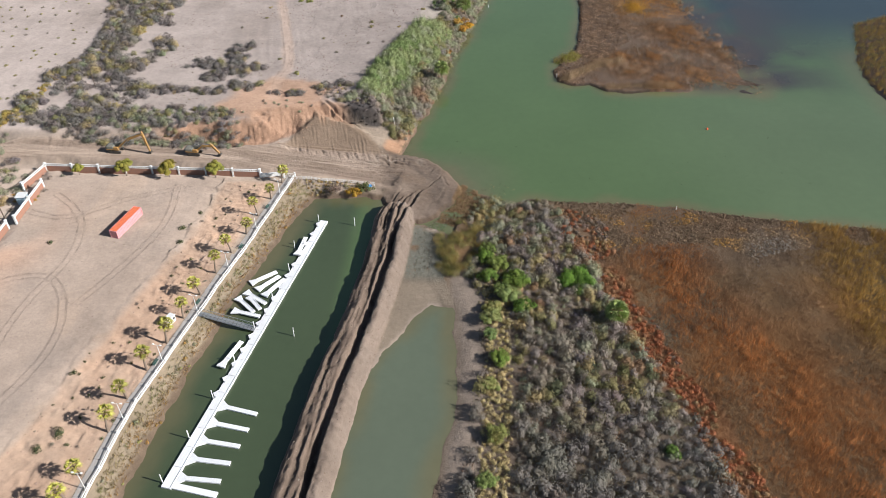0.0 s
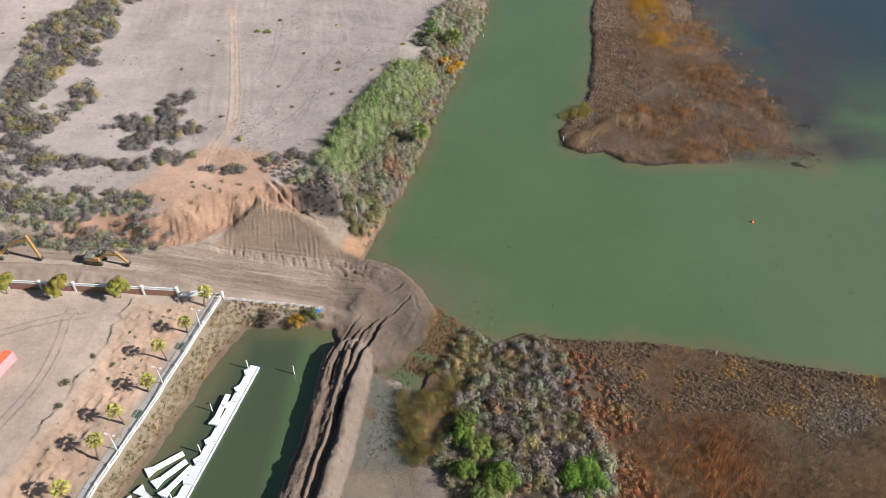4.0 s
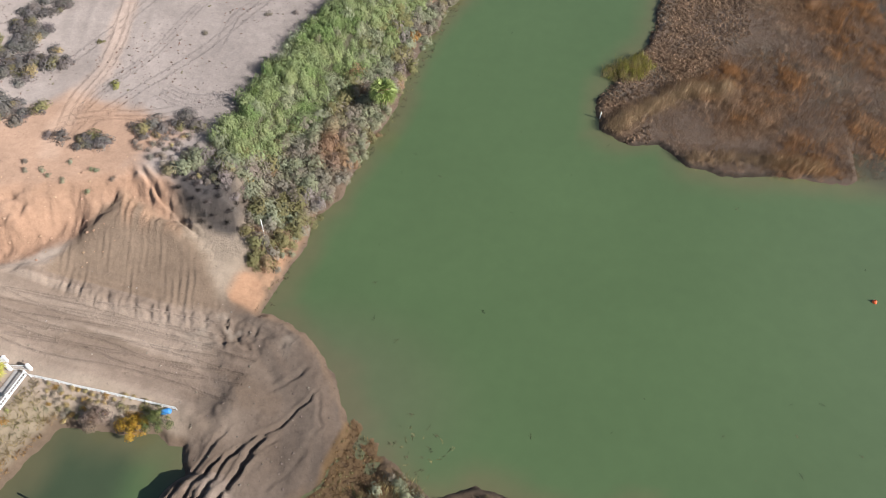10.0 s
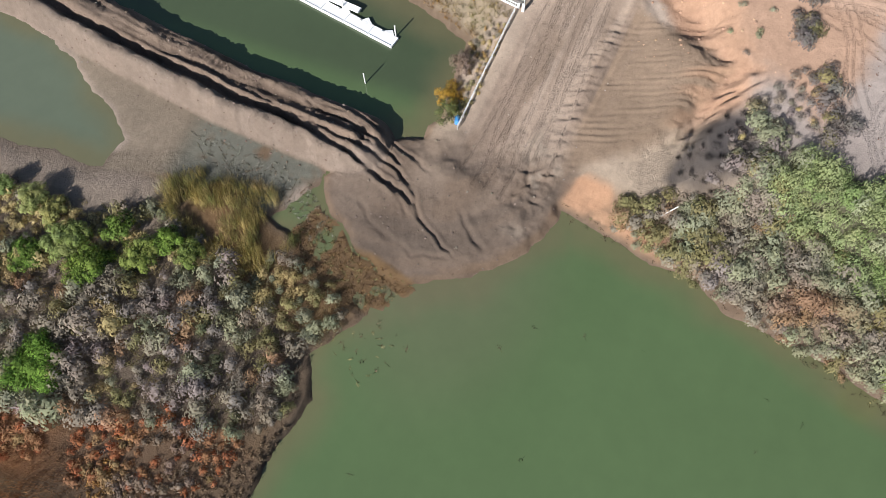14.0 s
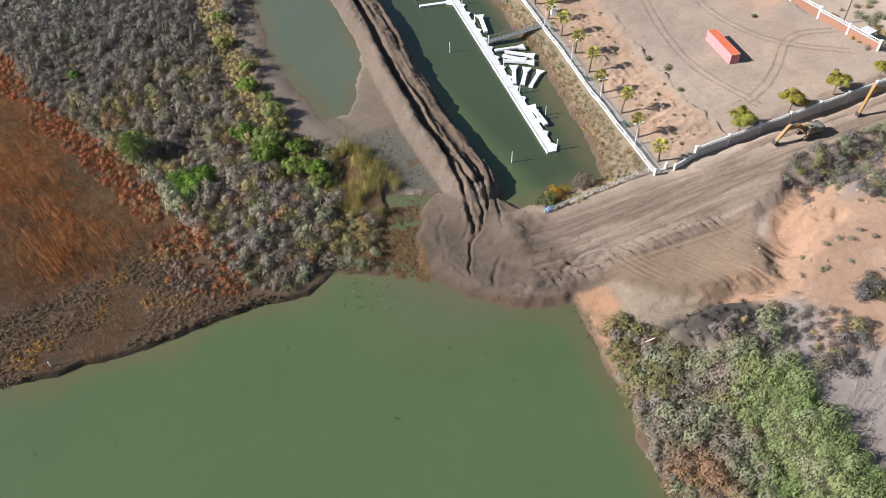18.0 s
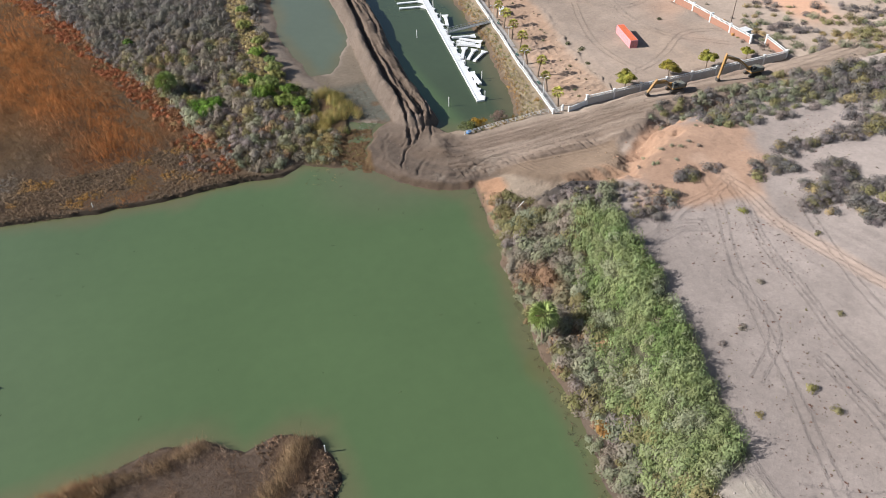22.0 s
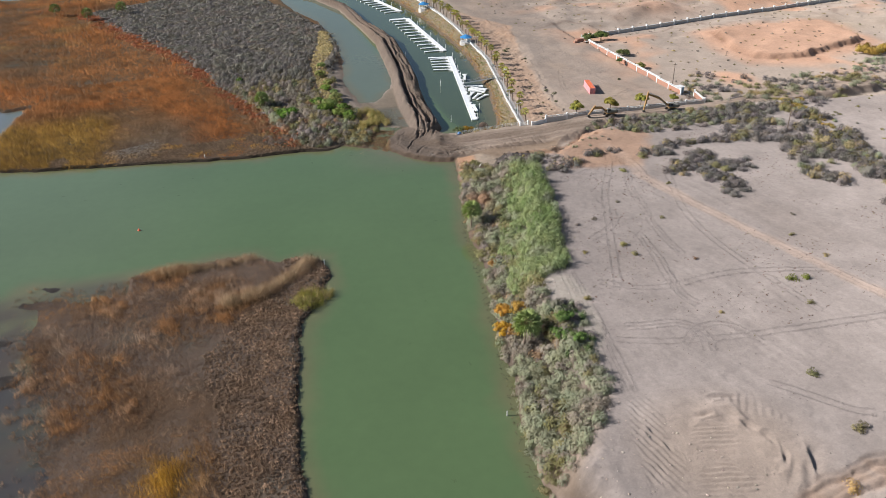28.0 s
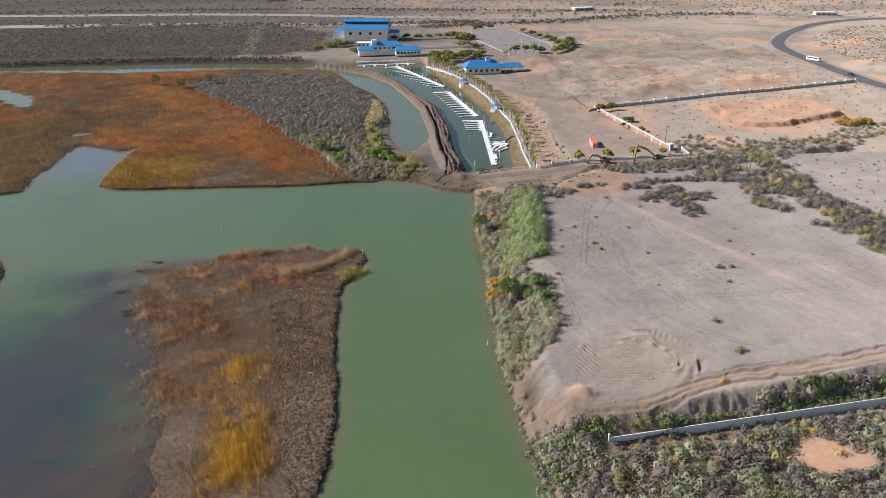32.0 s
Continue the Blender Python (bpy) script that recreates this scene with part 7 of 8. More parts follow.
for x0, y0, wide in ((26, 36, 5.0), (14.5, 49, 4.6), (23, 34, 4.2)):
    bare = thing("bare_bush", (x0, y0, ground_z(x0, y0)), 0, "leafless mauve-grey bush with a round dome", "bush", "bare bushes")
    th = Thicket().add([twig_cloud(520, 0.012, 0.8)], np.array([0.0]), np.array([0.0]), np.array([wide / 2]), np.array([wide / 2]), np.array([(0.25, 0.2, 0.2)]), z=np.array([0.0]))
    th.mesh("twigs").parent = bare


def sand_bush(at, r, tone, label):
    ob = thing("desert_bush", at, 0, label, "bush", "bushes on the sand")
    th = Thicket().add([np.concatenate([leaf_cloud(230, 0.14, 0.8), twig_cloud(40, 0.02)])], np.array([0.0]), np.array([0.0]), np.array([r]), np.array([r * 0.9]), np.array([tone]), z=np.array([0.0]))
    th.mesh("foliage").parent = ob
    return ob


for x0, y0, r, tone in ((-51, 175.5, 0.9, GREY), (-45.2, 177.3, 0.9, MAUVE), (-51.6, 191, 1.2, (0.3, 0.27, 0.1)), (-52, 196.4, 1.2, (0.27, 0.24, 0.12)), (-31, 211.6, 1.1, (0.33, 0.27, 0.1)),
                        (-62.6, 250.6, 1.4, (0.2, 0.19, 0.09)), (-60, 266.2, 1.6, (0.2, 0.17, 0.08)), (-84, 160.6, 0.9, OLIVE), (-83, 219, 1.6, (0.2, 0.22, 0.05)), (-87, 219.5, 1.3, (0.2, 0.22, 0.05)),
                        (-80, 229, 1.0, OLIVE), (-63, 167, 0.9, GREY), (-40, 192, 0.8, (0.33, 0.27, 0.1)), (-66, 203, 0.8, (0.25, 0.15, 0.09)), (-70, 180, 0.8, OLIVE), (-98, 200, 0.9, OLIVE),
                        (-106, 190, 0.8, GREY), (-75, 148, 1.3, (0.31, 0.3, 0.1)), (-99, 212, 0.9, STRAW), (-58, 226, 0.7, STRAW)):
    sand_bush((x0, y0, ground_z(x0, y0)), r * 1.25, tone, "rounded desert bush alone on the sand")
for x0, y0, r in ((-127, 50, 1.3), (-92, 58, 1.5), (-91, 52, 1.3), (-89, 66, 1.2), (-101, 3, 1.2), (-97, -14, 2.0), (-100, -18, 1.6)):
    sand_bush((x0, y0, ground_z(x0, y0)), r, (0.13, 0.14, 0.07), "dark green desert bush on the yard's slope")


# ---- docks ----
def dock_run(a, b, name, label, width=2.3):
    (ax, ay), (bx, by) = a, b
    length, turn = math.hypot(bx - ax, by - ay), math.degrees(math.atan2(by - ay, bx - ax))
    dock = thing(name, (ax, ay, 0), turn, label, "dock")
    n = round(length / 5.2)
    for k in range(n):
        bm = solid(B(), (length / n - 0.06, width, 0.5), ((k + 0.5) * length / n, 0, 0.3 + random.uniform(-0.03, 0.03)), (random.uniform(-0.6, 0.6), 0, 0), 0.04)
        solid(bm, (length / n - 0.4, 0.12, 0.16), ((k + 0.5) * length / n, width / 2 - 0.1, 0.6), bevel=0.02)
        part("pontoon", bm, DOCKWHITE, dock)
    return dock


def finger_shape(bm, length, width=1.05, flare=1.7):
    """A finger float with a flared root, along -y from the origin."""
    return prism(bm, [(-flare, 0), (flare, 0), (width / 2, -1.9), (width / 2, -length), (-width / 2, -length), (-width / 2, -1.9)], 0.12, 0.52)


def piles(dock, spots_, tall=3.0):
    for x0, y0 in spots_:
        part("pile", rod(B(), (x0, y0, -1.5), (x0, y0, tall), 0.13), WHITE, dock, "white round mooring pile")


docks = []
for a, b, gap, start, count, reach in (((-52.4, 67.6), (-70.6, -24.6), 4.9, 71.5, 5, 9.4), ((-71.4, -36), (-71.2, -114), 7.0, 1.6, 12, 9.6), ((-72.2, -134), (-53, -231), 6.6, 2.0, 15, 9.2)):
    dock = dock_run(a, b, "dock", "white floating dock with finger piers on green water")
    length = math.hypot(b[0] - a[0], b[1] - a[1])
    for k in range(count):
        bm = finger_shape(B(), reach)
        bmesh.ops.transform(bm, matrix=pose(start + k * gap, 1.1, 0, 0, 0, 180 + (2.5 if count == 5 else 0) * (k - 1)), verts=bm.verts)
        part("finger_pier", bm, DOCKWHITE, dock, "narrow white finger pier")
    if count == 5:
        for k in range(15):
            u = 2.0 + k * 4.75
            bm = prism(B(), [(u - 1.0, -1.16), (u + 1.0, -1.16), (u + random.uniform(-0.3, 0.3), -2.0)], 0.22, 0.56)
            part("bracket", bm, DOCKWHITE, dock, "white triangular bracket")
            part("cleat", solid(B(), (0.5, 0.12, 0.16), (u + 1.2, -0.8, 0.66), (0, 0, random.uniform(-12, 12)), 0.03), STEEL, dock, "steel mooring cleat")
    bm = solid(B(), (1.4, reach + 1.2, 0.42), (length - 0.9, 1.15 + reach / 2, 0.32), bevel=0.03)
    part("end_pier", bm, DOCKWHITE, dock)
    piles(dock, [(k, -1.4) for k in np.arange(0.8 if count == 5 else 3.0, length, 11.5 if count == 5 else 14.0)])
    docks.append(dock)

loose = (((-68, 39), (-61.8, 44)), ((-65.6, 36.4), (-60.6, 42.2)), ((-63.2, 34), (-59, 41)), ((-68.4, 35.4), (-62, 31)), ((-67, 33.6), (-63, 28.8)), ((-70, 33), (-64.4, 27.6)),
         ((-70, 28), (-62.4, 26)), ((-57.4, 51), (-56.4, 59)), ((-67.9, 8.4), (-64.9, 17)))
for i, ((ax, ay), (bx, by)) in enumerate(loose):
    length, turn = math.hypot(bx - ax, by - ay), math.degrees(math.atan2(by - ay, bx - ax))
    o = thing("loose_pier", (ax, ay, 0.05 + 0.06 * i), turn + 90, "loose white finger pier adrift beside the dock", "dock", "loose finger piers")
    part("deck", finger_shape(B(), length, 1.1, 1.2), DOCKWHITE, o)
    bm = solid(B(), (0.1, length - 2.4, 0.14), (0.42, -length / 2 - 0.8, 0.6), bevel=0.02)
    part("kerb", bm, DOCKWHITE, o)
for x0, y0, tall in ((-43, 66, 3.0), (-52.4, 20, 3.0), (-59, 55, 2.6), (-2, 235, 1.3), (54, 75.6, 2.2), (24.5, 163.5, 2.0), (-49, -32, 3.0), (-48, -70, 3.0)):
    o = thing("mooring_post", (x0, y0, 0), 0, "white post standing in the water", "post", "posts in the water")
    bm = rod(B(), (0, 0, -1.6), (0.08, 0.05, tall), 0.11)
    part("shaft", bm, WHITE, o)

gang = thing("gangway", (-77.3, 24.4, 0), math.degrees(math.atan2(-2.9, 14.8)), "grey steel truss gangway down to the dock", "gangway")
z0, z1, span = ground_z(-77.3, 24.4) + 0.15, 0.75, 15.1
bm = B()
for k in range(15):
    u = (k + 0.5) / 15
    solid(bm, (0.9, 1.5, 0.08), (u * span, 0, z0 + (z1 - z0) * u), (0, math.degrees(math.atan2(z0 - z1, span)), 0))
part("deck", bm, STEEL, gang, "grey plank deck")
for s in (-0.8, 0.8):
    bm = B()
    for up in (0.0, 1.1):
        rod(bm, (0, s, z0 + up), (span, s, z1 + up), 0.07, sides=6)
    for k in range(13):
        u = k / 12
        rod(bm, (u * span, s, z0 + (z1 - z0) * u), (u * span, s, z0 + (z1 - z0) * u + 1.1), 0.04, sides=6)
        if k < 12:
            w = (k + 1) / 12
            rod(bm, (u * span, s, z0 + (z1 - z0) * u), (w * span, s, z0 + (z1 - z0) * w + 1.1), 0.03, sides=5)
    part("side_truss", bm, STEEL, gang)

for x0, y0 in ((74.9, 125.5),):
    o = thing("buoy", (x0, y0, 0), 0, "small orange buoy on the lake", "buoy")
    bm = B()
    bmesh.ops.create_icosphere(bm, subdivisions=2, radius=0.45)
    rod(bm, (0, 0, 0.3), (0, 0, 0.65), 0.1)
    part("float", bm, ORANGE, o)


# ---- shipping container ----
def container():
    o = thing("shipping_container", (-108.2, 58.4, ground_z(-108.2, 58.4)), 76, "faded orange and pink forty-foot shipping container in the yard", "container")
    L_, W_, H_ = 12.19, 2.44, 2.6
    bm = B()
    for sx in (-1, 1):
        for sy in (-1, 1):
            solid(bm, (0.18, 0.18, H_), (sx * (L_ / 2 - 0.09), sy * (W_ / 2 - 0.09), H_ / 2), bevel=0.01)
    for sy in (-1, 1):
        for z in (0.1, H_ - 0.07):
            solid(bm, (L_ - 0.4, 0.14, 0.14), (0, sy * (W_ / 2 - 0.07), z))
    for sx in (-1, 1):
        for z in (0.1, H_ - 0.07):
            solid(bm, (0.14, W_ - 0.4, 0.14), (sx * (L_ / 2 - 0.07), 0, z))
    part("frame", bm, PINK, o)
    n = 42
    for sy in (-1, 1):
        bm, outline = B(), []
        for k in range(n):
            x0, x1 = -5.9 + k * 11.8 / n, -5.9 + (k + 0.5) * 11.8 / n
            d = 0.06 if k % 2 else 0.0
            outline += [(x0 + 0.03, sy * (W_ / 2 - 0.05 - d)), (x0 + 11.8 / n - 0.03, sy * (W_ / 2 - 0.05 - d))]
        lo, hi = [bm.verts.new((x, y, 0.16)) for x, y in outline], [bm.verts.new((x, y, H_ - 0.13)) for x, y in outline]
        for k in range(len(outline) - 1):
            bm.faces.new((lo[k], lo[k + 1], hi[k + 1], hi[k]))
        part("side_wall", bm, PINK, o, "corrugated sun-bleached pink side")
    bm = B()
    for k in range(20):
        solid(bm, (0.42, W_ - 0.2, 0.04), (-5.6 + k * 0.59, 0, H_ - 0.02), bevel=0.01)
    solid(bm, (L_ - 0.3, W_ - 0.2, 0.05), (0, 0, H_ - 0.06))
    part("roof", bm, RED_TOP, o, "ribbed orange-red roof")
    part("end_wall", solid(B(), (0.06, W_ - 0.36, H_ - 0.3), (-L_ / 2 + 0.1, 0, H_ / 2)), PINK, o)
    for sy in (-1, 1):
        door = part("door", solid(B(), (0.06, W_ / 2 - 0.2, H_ - 0.3), (L_ / 2 - 0.08, sy * (W_ / 4 - 0.07), H_ / 2), bevel=0.02), PINK, o)
        bm = B()
        for k in (-0.2, 0.25):
            rod(bm, (L_ / 2 - 0.01, sy * W_ / 4 + k, 0.2), (L_ / 2 - 0.01, sy * W_ / 4 + k, H_ - 0.2), 0.03, sides=6)
        part("locking_bars", bm, RED_TOP, door)
    part("floor", solid(B(), (L_ - 0.3, W_ - 0.3, 0.12), (0, 0, 0.12)), DARKSTEEL, o)


container()


# ---- excavators ----
def excavator(at, turn, elbow, tip, label, long_arm):
    """The machine faces +x. elbow and tip: x and z of the boom's knee and of the bucket's pin."""
    o = thing("excavator", at, turn, label, "excavator", "excavators on the dirt road")
    for s in (-1.15, 1.15):
        bm = side_plate(B(), [(-2.1, 0.25), (-1.8, 0.05), (1.8, 0.05), (2.1, 0.25), (2.15, 0.6), (1.85, 0.95), (-1.85, 0.95), (-2.15, 0.6)], s - 0.3, s + 0.3)
        track = part("track", bm, DARKSTEEL, o, "muddy steel crawler track")
        bm = B()
        for k in range(11):
            solid(bm, (0.1, 0.66, 0.06), (-1.75 + k * 0.35, s, 0.97))
        part("track_shoes", bm, DARKSTEEL, track)
    bm = solid(B(), (1.9, 2.0, 0.5), (0, 0, 0.75), bevel=0.05)
    rod(bm, (0, 0, 0.9), (0, 0, 1.25), 0.75, sides=20)
    part("undercarriage", bm, DARKSTEEL, o)
    part("deck", solid(B(), (4.3, 2.6, 0.35), (-0.5, 0, 1.38), bevel=0.06), YELLOW, o)
    body = part("engine_housing", solid(B(), (2.2, 2.5, 1.0), (-1.35, 0, 2.0), bevel=0.14), DRAB, o, "dusty grey-green engine cover")
    part("exhaust", rod(B(), (-1.5, -0.7, 2.4), (-1.5, -0.7, 3.0), 0.08), DARKSTEEL, body)
    part("counterweight", solid(B(), (0.65, 2.5, 1.15), (-2.6, 0, 1.85), bevel=0.2), DARKSTEEL, o, "dark rounded counterweight")
    part("side_box", solid(B(), (1.5, 0.75, 0.75), (0.7, -0.9, 1.9), bevel=0.06), YELLOW, o)
    cab = part("cab", solid(B(), (1.6, 0.95, 1.65), (0.75, 0.8, 2.35), bevel=0.1), DRAB, o, "dusty grey-green operator's cab")
    for nm, size, at_ in (("windscreen", (0.05, 0.75, 1.0), (1.56, 0.8, 2.55)), ("side_window", (1.1, 0.05, 0.8), (0.75, 1.28, 2.6)), ("roof_window", (0.7, 0.6, 0.04), (0.9, 0.8, 3.19))):
        part(nm, solid(B(), size, at_), GLASS, cab, "dark glass pane")
    ex, ez = elbow
    mx, mz = (0.9 + ex) * 0.5 - 0.1, max(1.7, ez) * 0.5 + 1.7
    w = 0.42
    if long_arm:
        outline = [(0.6, 1.7), (1.1, 1.5), (mx + 0.4, mz - 0.35), (ex + 0.2, ez - 0.35), (ex + 0.15, ez + 0.2), (mx, mz + 0.35)]
    else:
        outline = [(0.6, 1.7), (1.1, 1.5), (mx + 0.3, mz - 0.45), (ex + 0.1, ez - 0.35), (ex + 0.2, ez + 0.1), (mx + 0.1, mz + 0.4), (mx - 0.5, mz + 0.1)]
    boom = part("boom", side_plate(B(), outline, -w - 0.15, w - 0.15), YELLOW, o, "ochre boom")
    bm = B()
    for s in (-0.6, 0.3):
        rod(bm, (1.6, s, 1.5), (mx + 0.1, s, mz - 0.1), 0.1)
    rod(bm, (mx, -0.15, mz + 0.4), (ex + 0.1, -0.15, ez + 0.55), 0.1)
    part("hydraulic_cylinders", bm, STEEL, boom)
    tx, tz = tip
    ax, az = tx - ex, tz - ez
    n = math.hypot(ax, az)
    ax, az = ax / n, az / n
    arm_outline = [(ex - ax * 0.9 - az * 0.3, ez - az * 0.9 + ax * 0.3), (ex + az * 0.3, ez - ax * 0.3), (tx + az * 0.15, tz - ax * 0.15), (tx - az * 0.15, tz + ax * 0.15), (ex - az * 0.45, ez + ax * 0.45)]
    arm = part("arm", side_plate(B(), arm_outline, -w - 0.05, w - 0.25), YELLOW, o, "ochre dipper arm")
    bm = side_plate(B(), [(tx - 0.35, tz + 0.1), (tx + 0.35, tz + 0.1), (tx + 0.5, tz - 0.5), (tx + 0.1, tz - 1.0), (tx - 0.8, tz - 1.0), (tx - 0.95, tz - 0.75), (tx - 0.35, tz - 0.7)], -0.65, 0.35)
    bucket = part("bucket", bm, DARKSTEEL, arm, "dark toothed bucket")
    bm = B()
    for k in range(5):
        solid(bm, (0.25, 0.1, 0.08), (tx - 1.0, -0.55 + k * 0.2, tz - 0.9))
    part("teeth", bm, STEEL, bucket)
    return o


excavator((-125.2, 95.8, ground_z(-125.2, 95.8)), -4, (10.6, 7.4), (11.8, 1.0), "long-reach ochre excavator with raised boom", True)
excavator((-98.6, 94.6, ground_z(-98.6, 94.6)), -5, (6.4, 3.7), (8.6, 1.0), "ochre excavator with folded arm", False)

# ---- small things of the yard ----
o = thing("kiosk", (-145.2, 70.5, ground_z(-145.2, 70.5)), 5, "small pale blue gatehouse beside the entry", "hut")
part("walls", solid(B(), (2.6, 2.6, 2.6), (0, 0, 1.2), bevel=0.04), LIGHTBLUE, o)
part("roof", solid(B(), (3.1, 3.1, 0.18), (0, 0, 2.6), bevel=0.04), WHITE, o)
part("door", solid(B(), (0.06, 0.9, 2.0), (1.32, 0, 1.0), bevel=0.01), STEEL, o)
o = thing("site_cabin", (-83.6, 20.6, ground_z(-83.6, 20.6)), 68, "small white cabin beside the palms", "cabin")
part("body", solid(B(), (2.8, 1.5, 1.9), (0, 0, 0.9), bevel=0.04), WHITE, o)
for k in range(3):
    part("window", solid(B(), (0.55, 0.06, 0.6), (-0.85 + k * 0.85, -0.76, 1.25)), GLASS, o)
part("roof", solid(B(), (3.1, 1.8, 0.12), (0, 0, 1.92), bevel=0.02), WHITE, o)
o = thing("covered_pump", (-40.6, 84.0, ground_z(-40.6, 84.0)), 20, "bright blue sheeted pump beside the road", "pump")
part("cover", solid(B(), (1.9, 1.0, 0.8), (0, 0, 0.4), bevel=0.2, taper=0.7), TARP, o)
part("frame", rod(rod(B(), (-1.3, 0, 0.1), (1.3, 0, 0.1), 0.06), (0, -0.7, 0.1), (0, 0.7, 0.1), 0.06), STEEL, o)
o = thing("leaning_pole", (-35.4, 119.6, ground_z(-35.4, 119.6)), 0, "white pole leaning out of the bank shrubs", "pole")
part("shaft", rod(B(), (0, 0, -0.3), (-0.8, 1.9, 3.2), 0.08), WHITE, o)


def utility_pole(at, turn):
    o = thing("utility_pole", at, turn, "dark timber utility pole with a crossarm", "pole", "utility poles across the desert")
    part("shaft", rod(B(), (0, 0, -0.5), (0, 0, 10.5), 0.17, 0.11), WOOD, o)
    arm = part("crossarm", solid(B(), (2.2, 0.12, 0.14), (0, 0, 9.9), bevel=0.02), WOOD, o)
    for dx in (-0.9, 0.0, 0.9):
        part("insulator", rod(B(), (dx, 0, 9.97), (dx, 0, 10.3), 0.05), CREAM, arm)
    return o


pole = utility_pole((-147.5, 135.5, ground_z(-147.5, 135.5)), 4)
for x0, y0 in ((-149.5, 208), (-147, 62), (-151, 290)):
    copy_thing(pole, pose(x0, y0, ground_z(x0, y0), 0, 0, 4))

# ---- far buildings of the marina ----
def hip_roof(name, w, d, at, rise, over, parent, material=None, ridge=0.35):
    bm = B()
    x, y, z = at
    a, b = w / 2 + over, d / 2 + over
    low = [bm.verts.new(v) for v in ((x - a, y - b, z), (x + a, y - b, z), (x + a, y + b, z), (x - a, y + b, z))]
    base = [bm.verts.new(v) for v in ((x - a, y - b, z - 0.25), (x + a, y - b, z - 0.25), (x + a, y + b, z - 0.25), (x - a, y + b, z - 0.25))]
    r = a * ridge
    top = [bm.verts.new((x - a + r, y, z + rise)), bm.verts.new((x + a - r, y, z + rise))]
    bm.faces.new((low[0], low[1], top[1], top[0]))
    bm.faces.new((low[2], low[3], top[0], top[1]))
    bm.faces.new((low[1], low[2], top[1]))
    bm.faces.new((low[3], low[0], top[0]))
    for k in range(4):
        bm.faces.new((base[k], base[(k + 1) % 4], low[(k + 1) % 4], low[k]))
    bm.faces.new(base[::-1])
    bmesh.ops.recalc_face_normals(bm, faces=bm.faces)
    return part(name, bm, material or BLUE, parent, "bright blue metal roof")


def window(parent, at, w, h, turn=0):
    """A framed pane set proud of a wall that faces +y."""
    m = pose(*at, 0, 0, turn)
    bm = solid(B(), (w + 0.3, 0.12, h + 0.3), (0, 0, 0), bevel=0.02)
    bmesh.ops.transform(bm, matrix=m, verts=bm.verts)
    f = part("window", bm, WHITE, parent, "white window frame")
    bm = solid(B(), (w, 0.06, h), (0, 0.05, 0))
    bmesh.ops.transform(bm, matrix=m, verts=bm.verts)
    part("pane", bm, GLASS, f)


hall = thing("boathouse_hall", (-47, -378, ground_z(-44, -372) + 1.0), 164.4, "large cream hall with a bright blue stepped roof", "building")
part("walls", solid(B(), (44, 28, 11.4), (0, 0, 5.2), bevel=0.1), CREAM, hall)
bm = side_plate(B(), [(-15, 10.6), (15, 10.6), (4.5, 15.0), (-4.5, 15.0)], -22.8, 22.8)
bmesh.ops.transform(bm, matrix=pose(0, 0, 0, 0, 0, 90), verts=bm.verts)
part("roof", bm, BLUE, hall, "sloping blue metal roof")
part("clerestory", solid(B(), (44.4, 8.4, 2.4), (0, 0, 16.0), bevel=0.05), DARKSTEEL, hall, "dark clerestory band")
bm = side_plate(B(), [(-6.0, 17.2), (6.0, 17.2), (0.4, 19.4), (-0.4, 19.4)], -23.0, 23.0)
bmesh.ops.transform(bm, matrix=pose(0, 0, 0, 0, 0, 90), verts=bm.verts)
part("upper_roof", bm, BLUE, hall, "raised blue metal roof")
for k in range(4):
    ob = part("round_window", rod(B(), (-15 + k * 10, -14.15, 6.5), (-15 + k * 10, -13.8, 6.5), 1.4, sides=18), GLASS, hall, "dark round window")
for s, w in ((1, 10), (-1, 12)):
    part("annex", solid(B(), (w, 18, 6.6), (s * (22 + w / 2), 2, 3.0), bevel=0.08), CREAM, hall, "lower cream side wing")
    hip_roof("annex_roof", w, 18, (s * (22 + w / 2), 2, 6.4), 2.2, 0.6, hall)

villa = thing("harbour_office", (-38.5, -309, ground_z(-38.5, -309)), 170, "two-storey cream harbour office with flat roof", "building")
part("walls", solid(B(), (19, 10, 6.4), (0, 0, 3.0), bevel=0.06), CREAM, villa)
part("roof", solid(B(), (20, 11, 0.5), (0, 0, 6.4), bevel=0.06), WHITE, villa)
part("porch", solid(B(), (6, 5, 3.6), (9, -6.5, 1.6), bevel=0.05), WHITE, villa)
for k in range(5):
    for z in (1.8, 4.6):
        window(villa, (-7.2 + k * 3.6, -5.06, z), 1.4, 1.5, 180)

club = thing("club_house", (-56, -266, ground_z(-56, -266) + 1.0), 178, "waterfront clubhouse with blue hipped roofs and a white tower", "building")
part("walls", solid(B(), (22, 12, 4.6), (12, -3, 2.1), bevel=0.06), CREAM, club)
hip_roof("roof", 22, 12, (12, -3, 4.4), 3.2, 1.6, club)
part("upper_walls", solid(B(), (26, 13, 8.0), (-6, 6, 3.8), bevel=0.06), CREAM, club)
hip_roof("upper_roof", 26, 13, (-6, 6, 7.8), 3.4, 1.3, club)
part("wing", solid(B(), (14, 10, 5.0), (-24, 2, 2.3), bevel=0.06), CREAM, club)
hip_roof("wing_roof", 14, 10, (-24, 2, 4.8), 2.6, 1.0, club)
tower = part("tower", solid(B(), (4.2, 4.2, 12.5), (-17, 3, 6.0), bevel=0.08), WHITE, club, "white lookout tower")
part("tower_cap", solid(B(), (5.0, 5.0, 0.5), (-17, 3, 12.4), bevel=0.08), WHITE, tower)
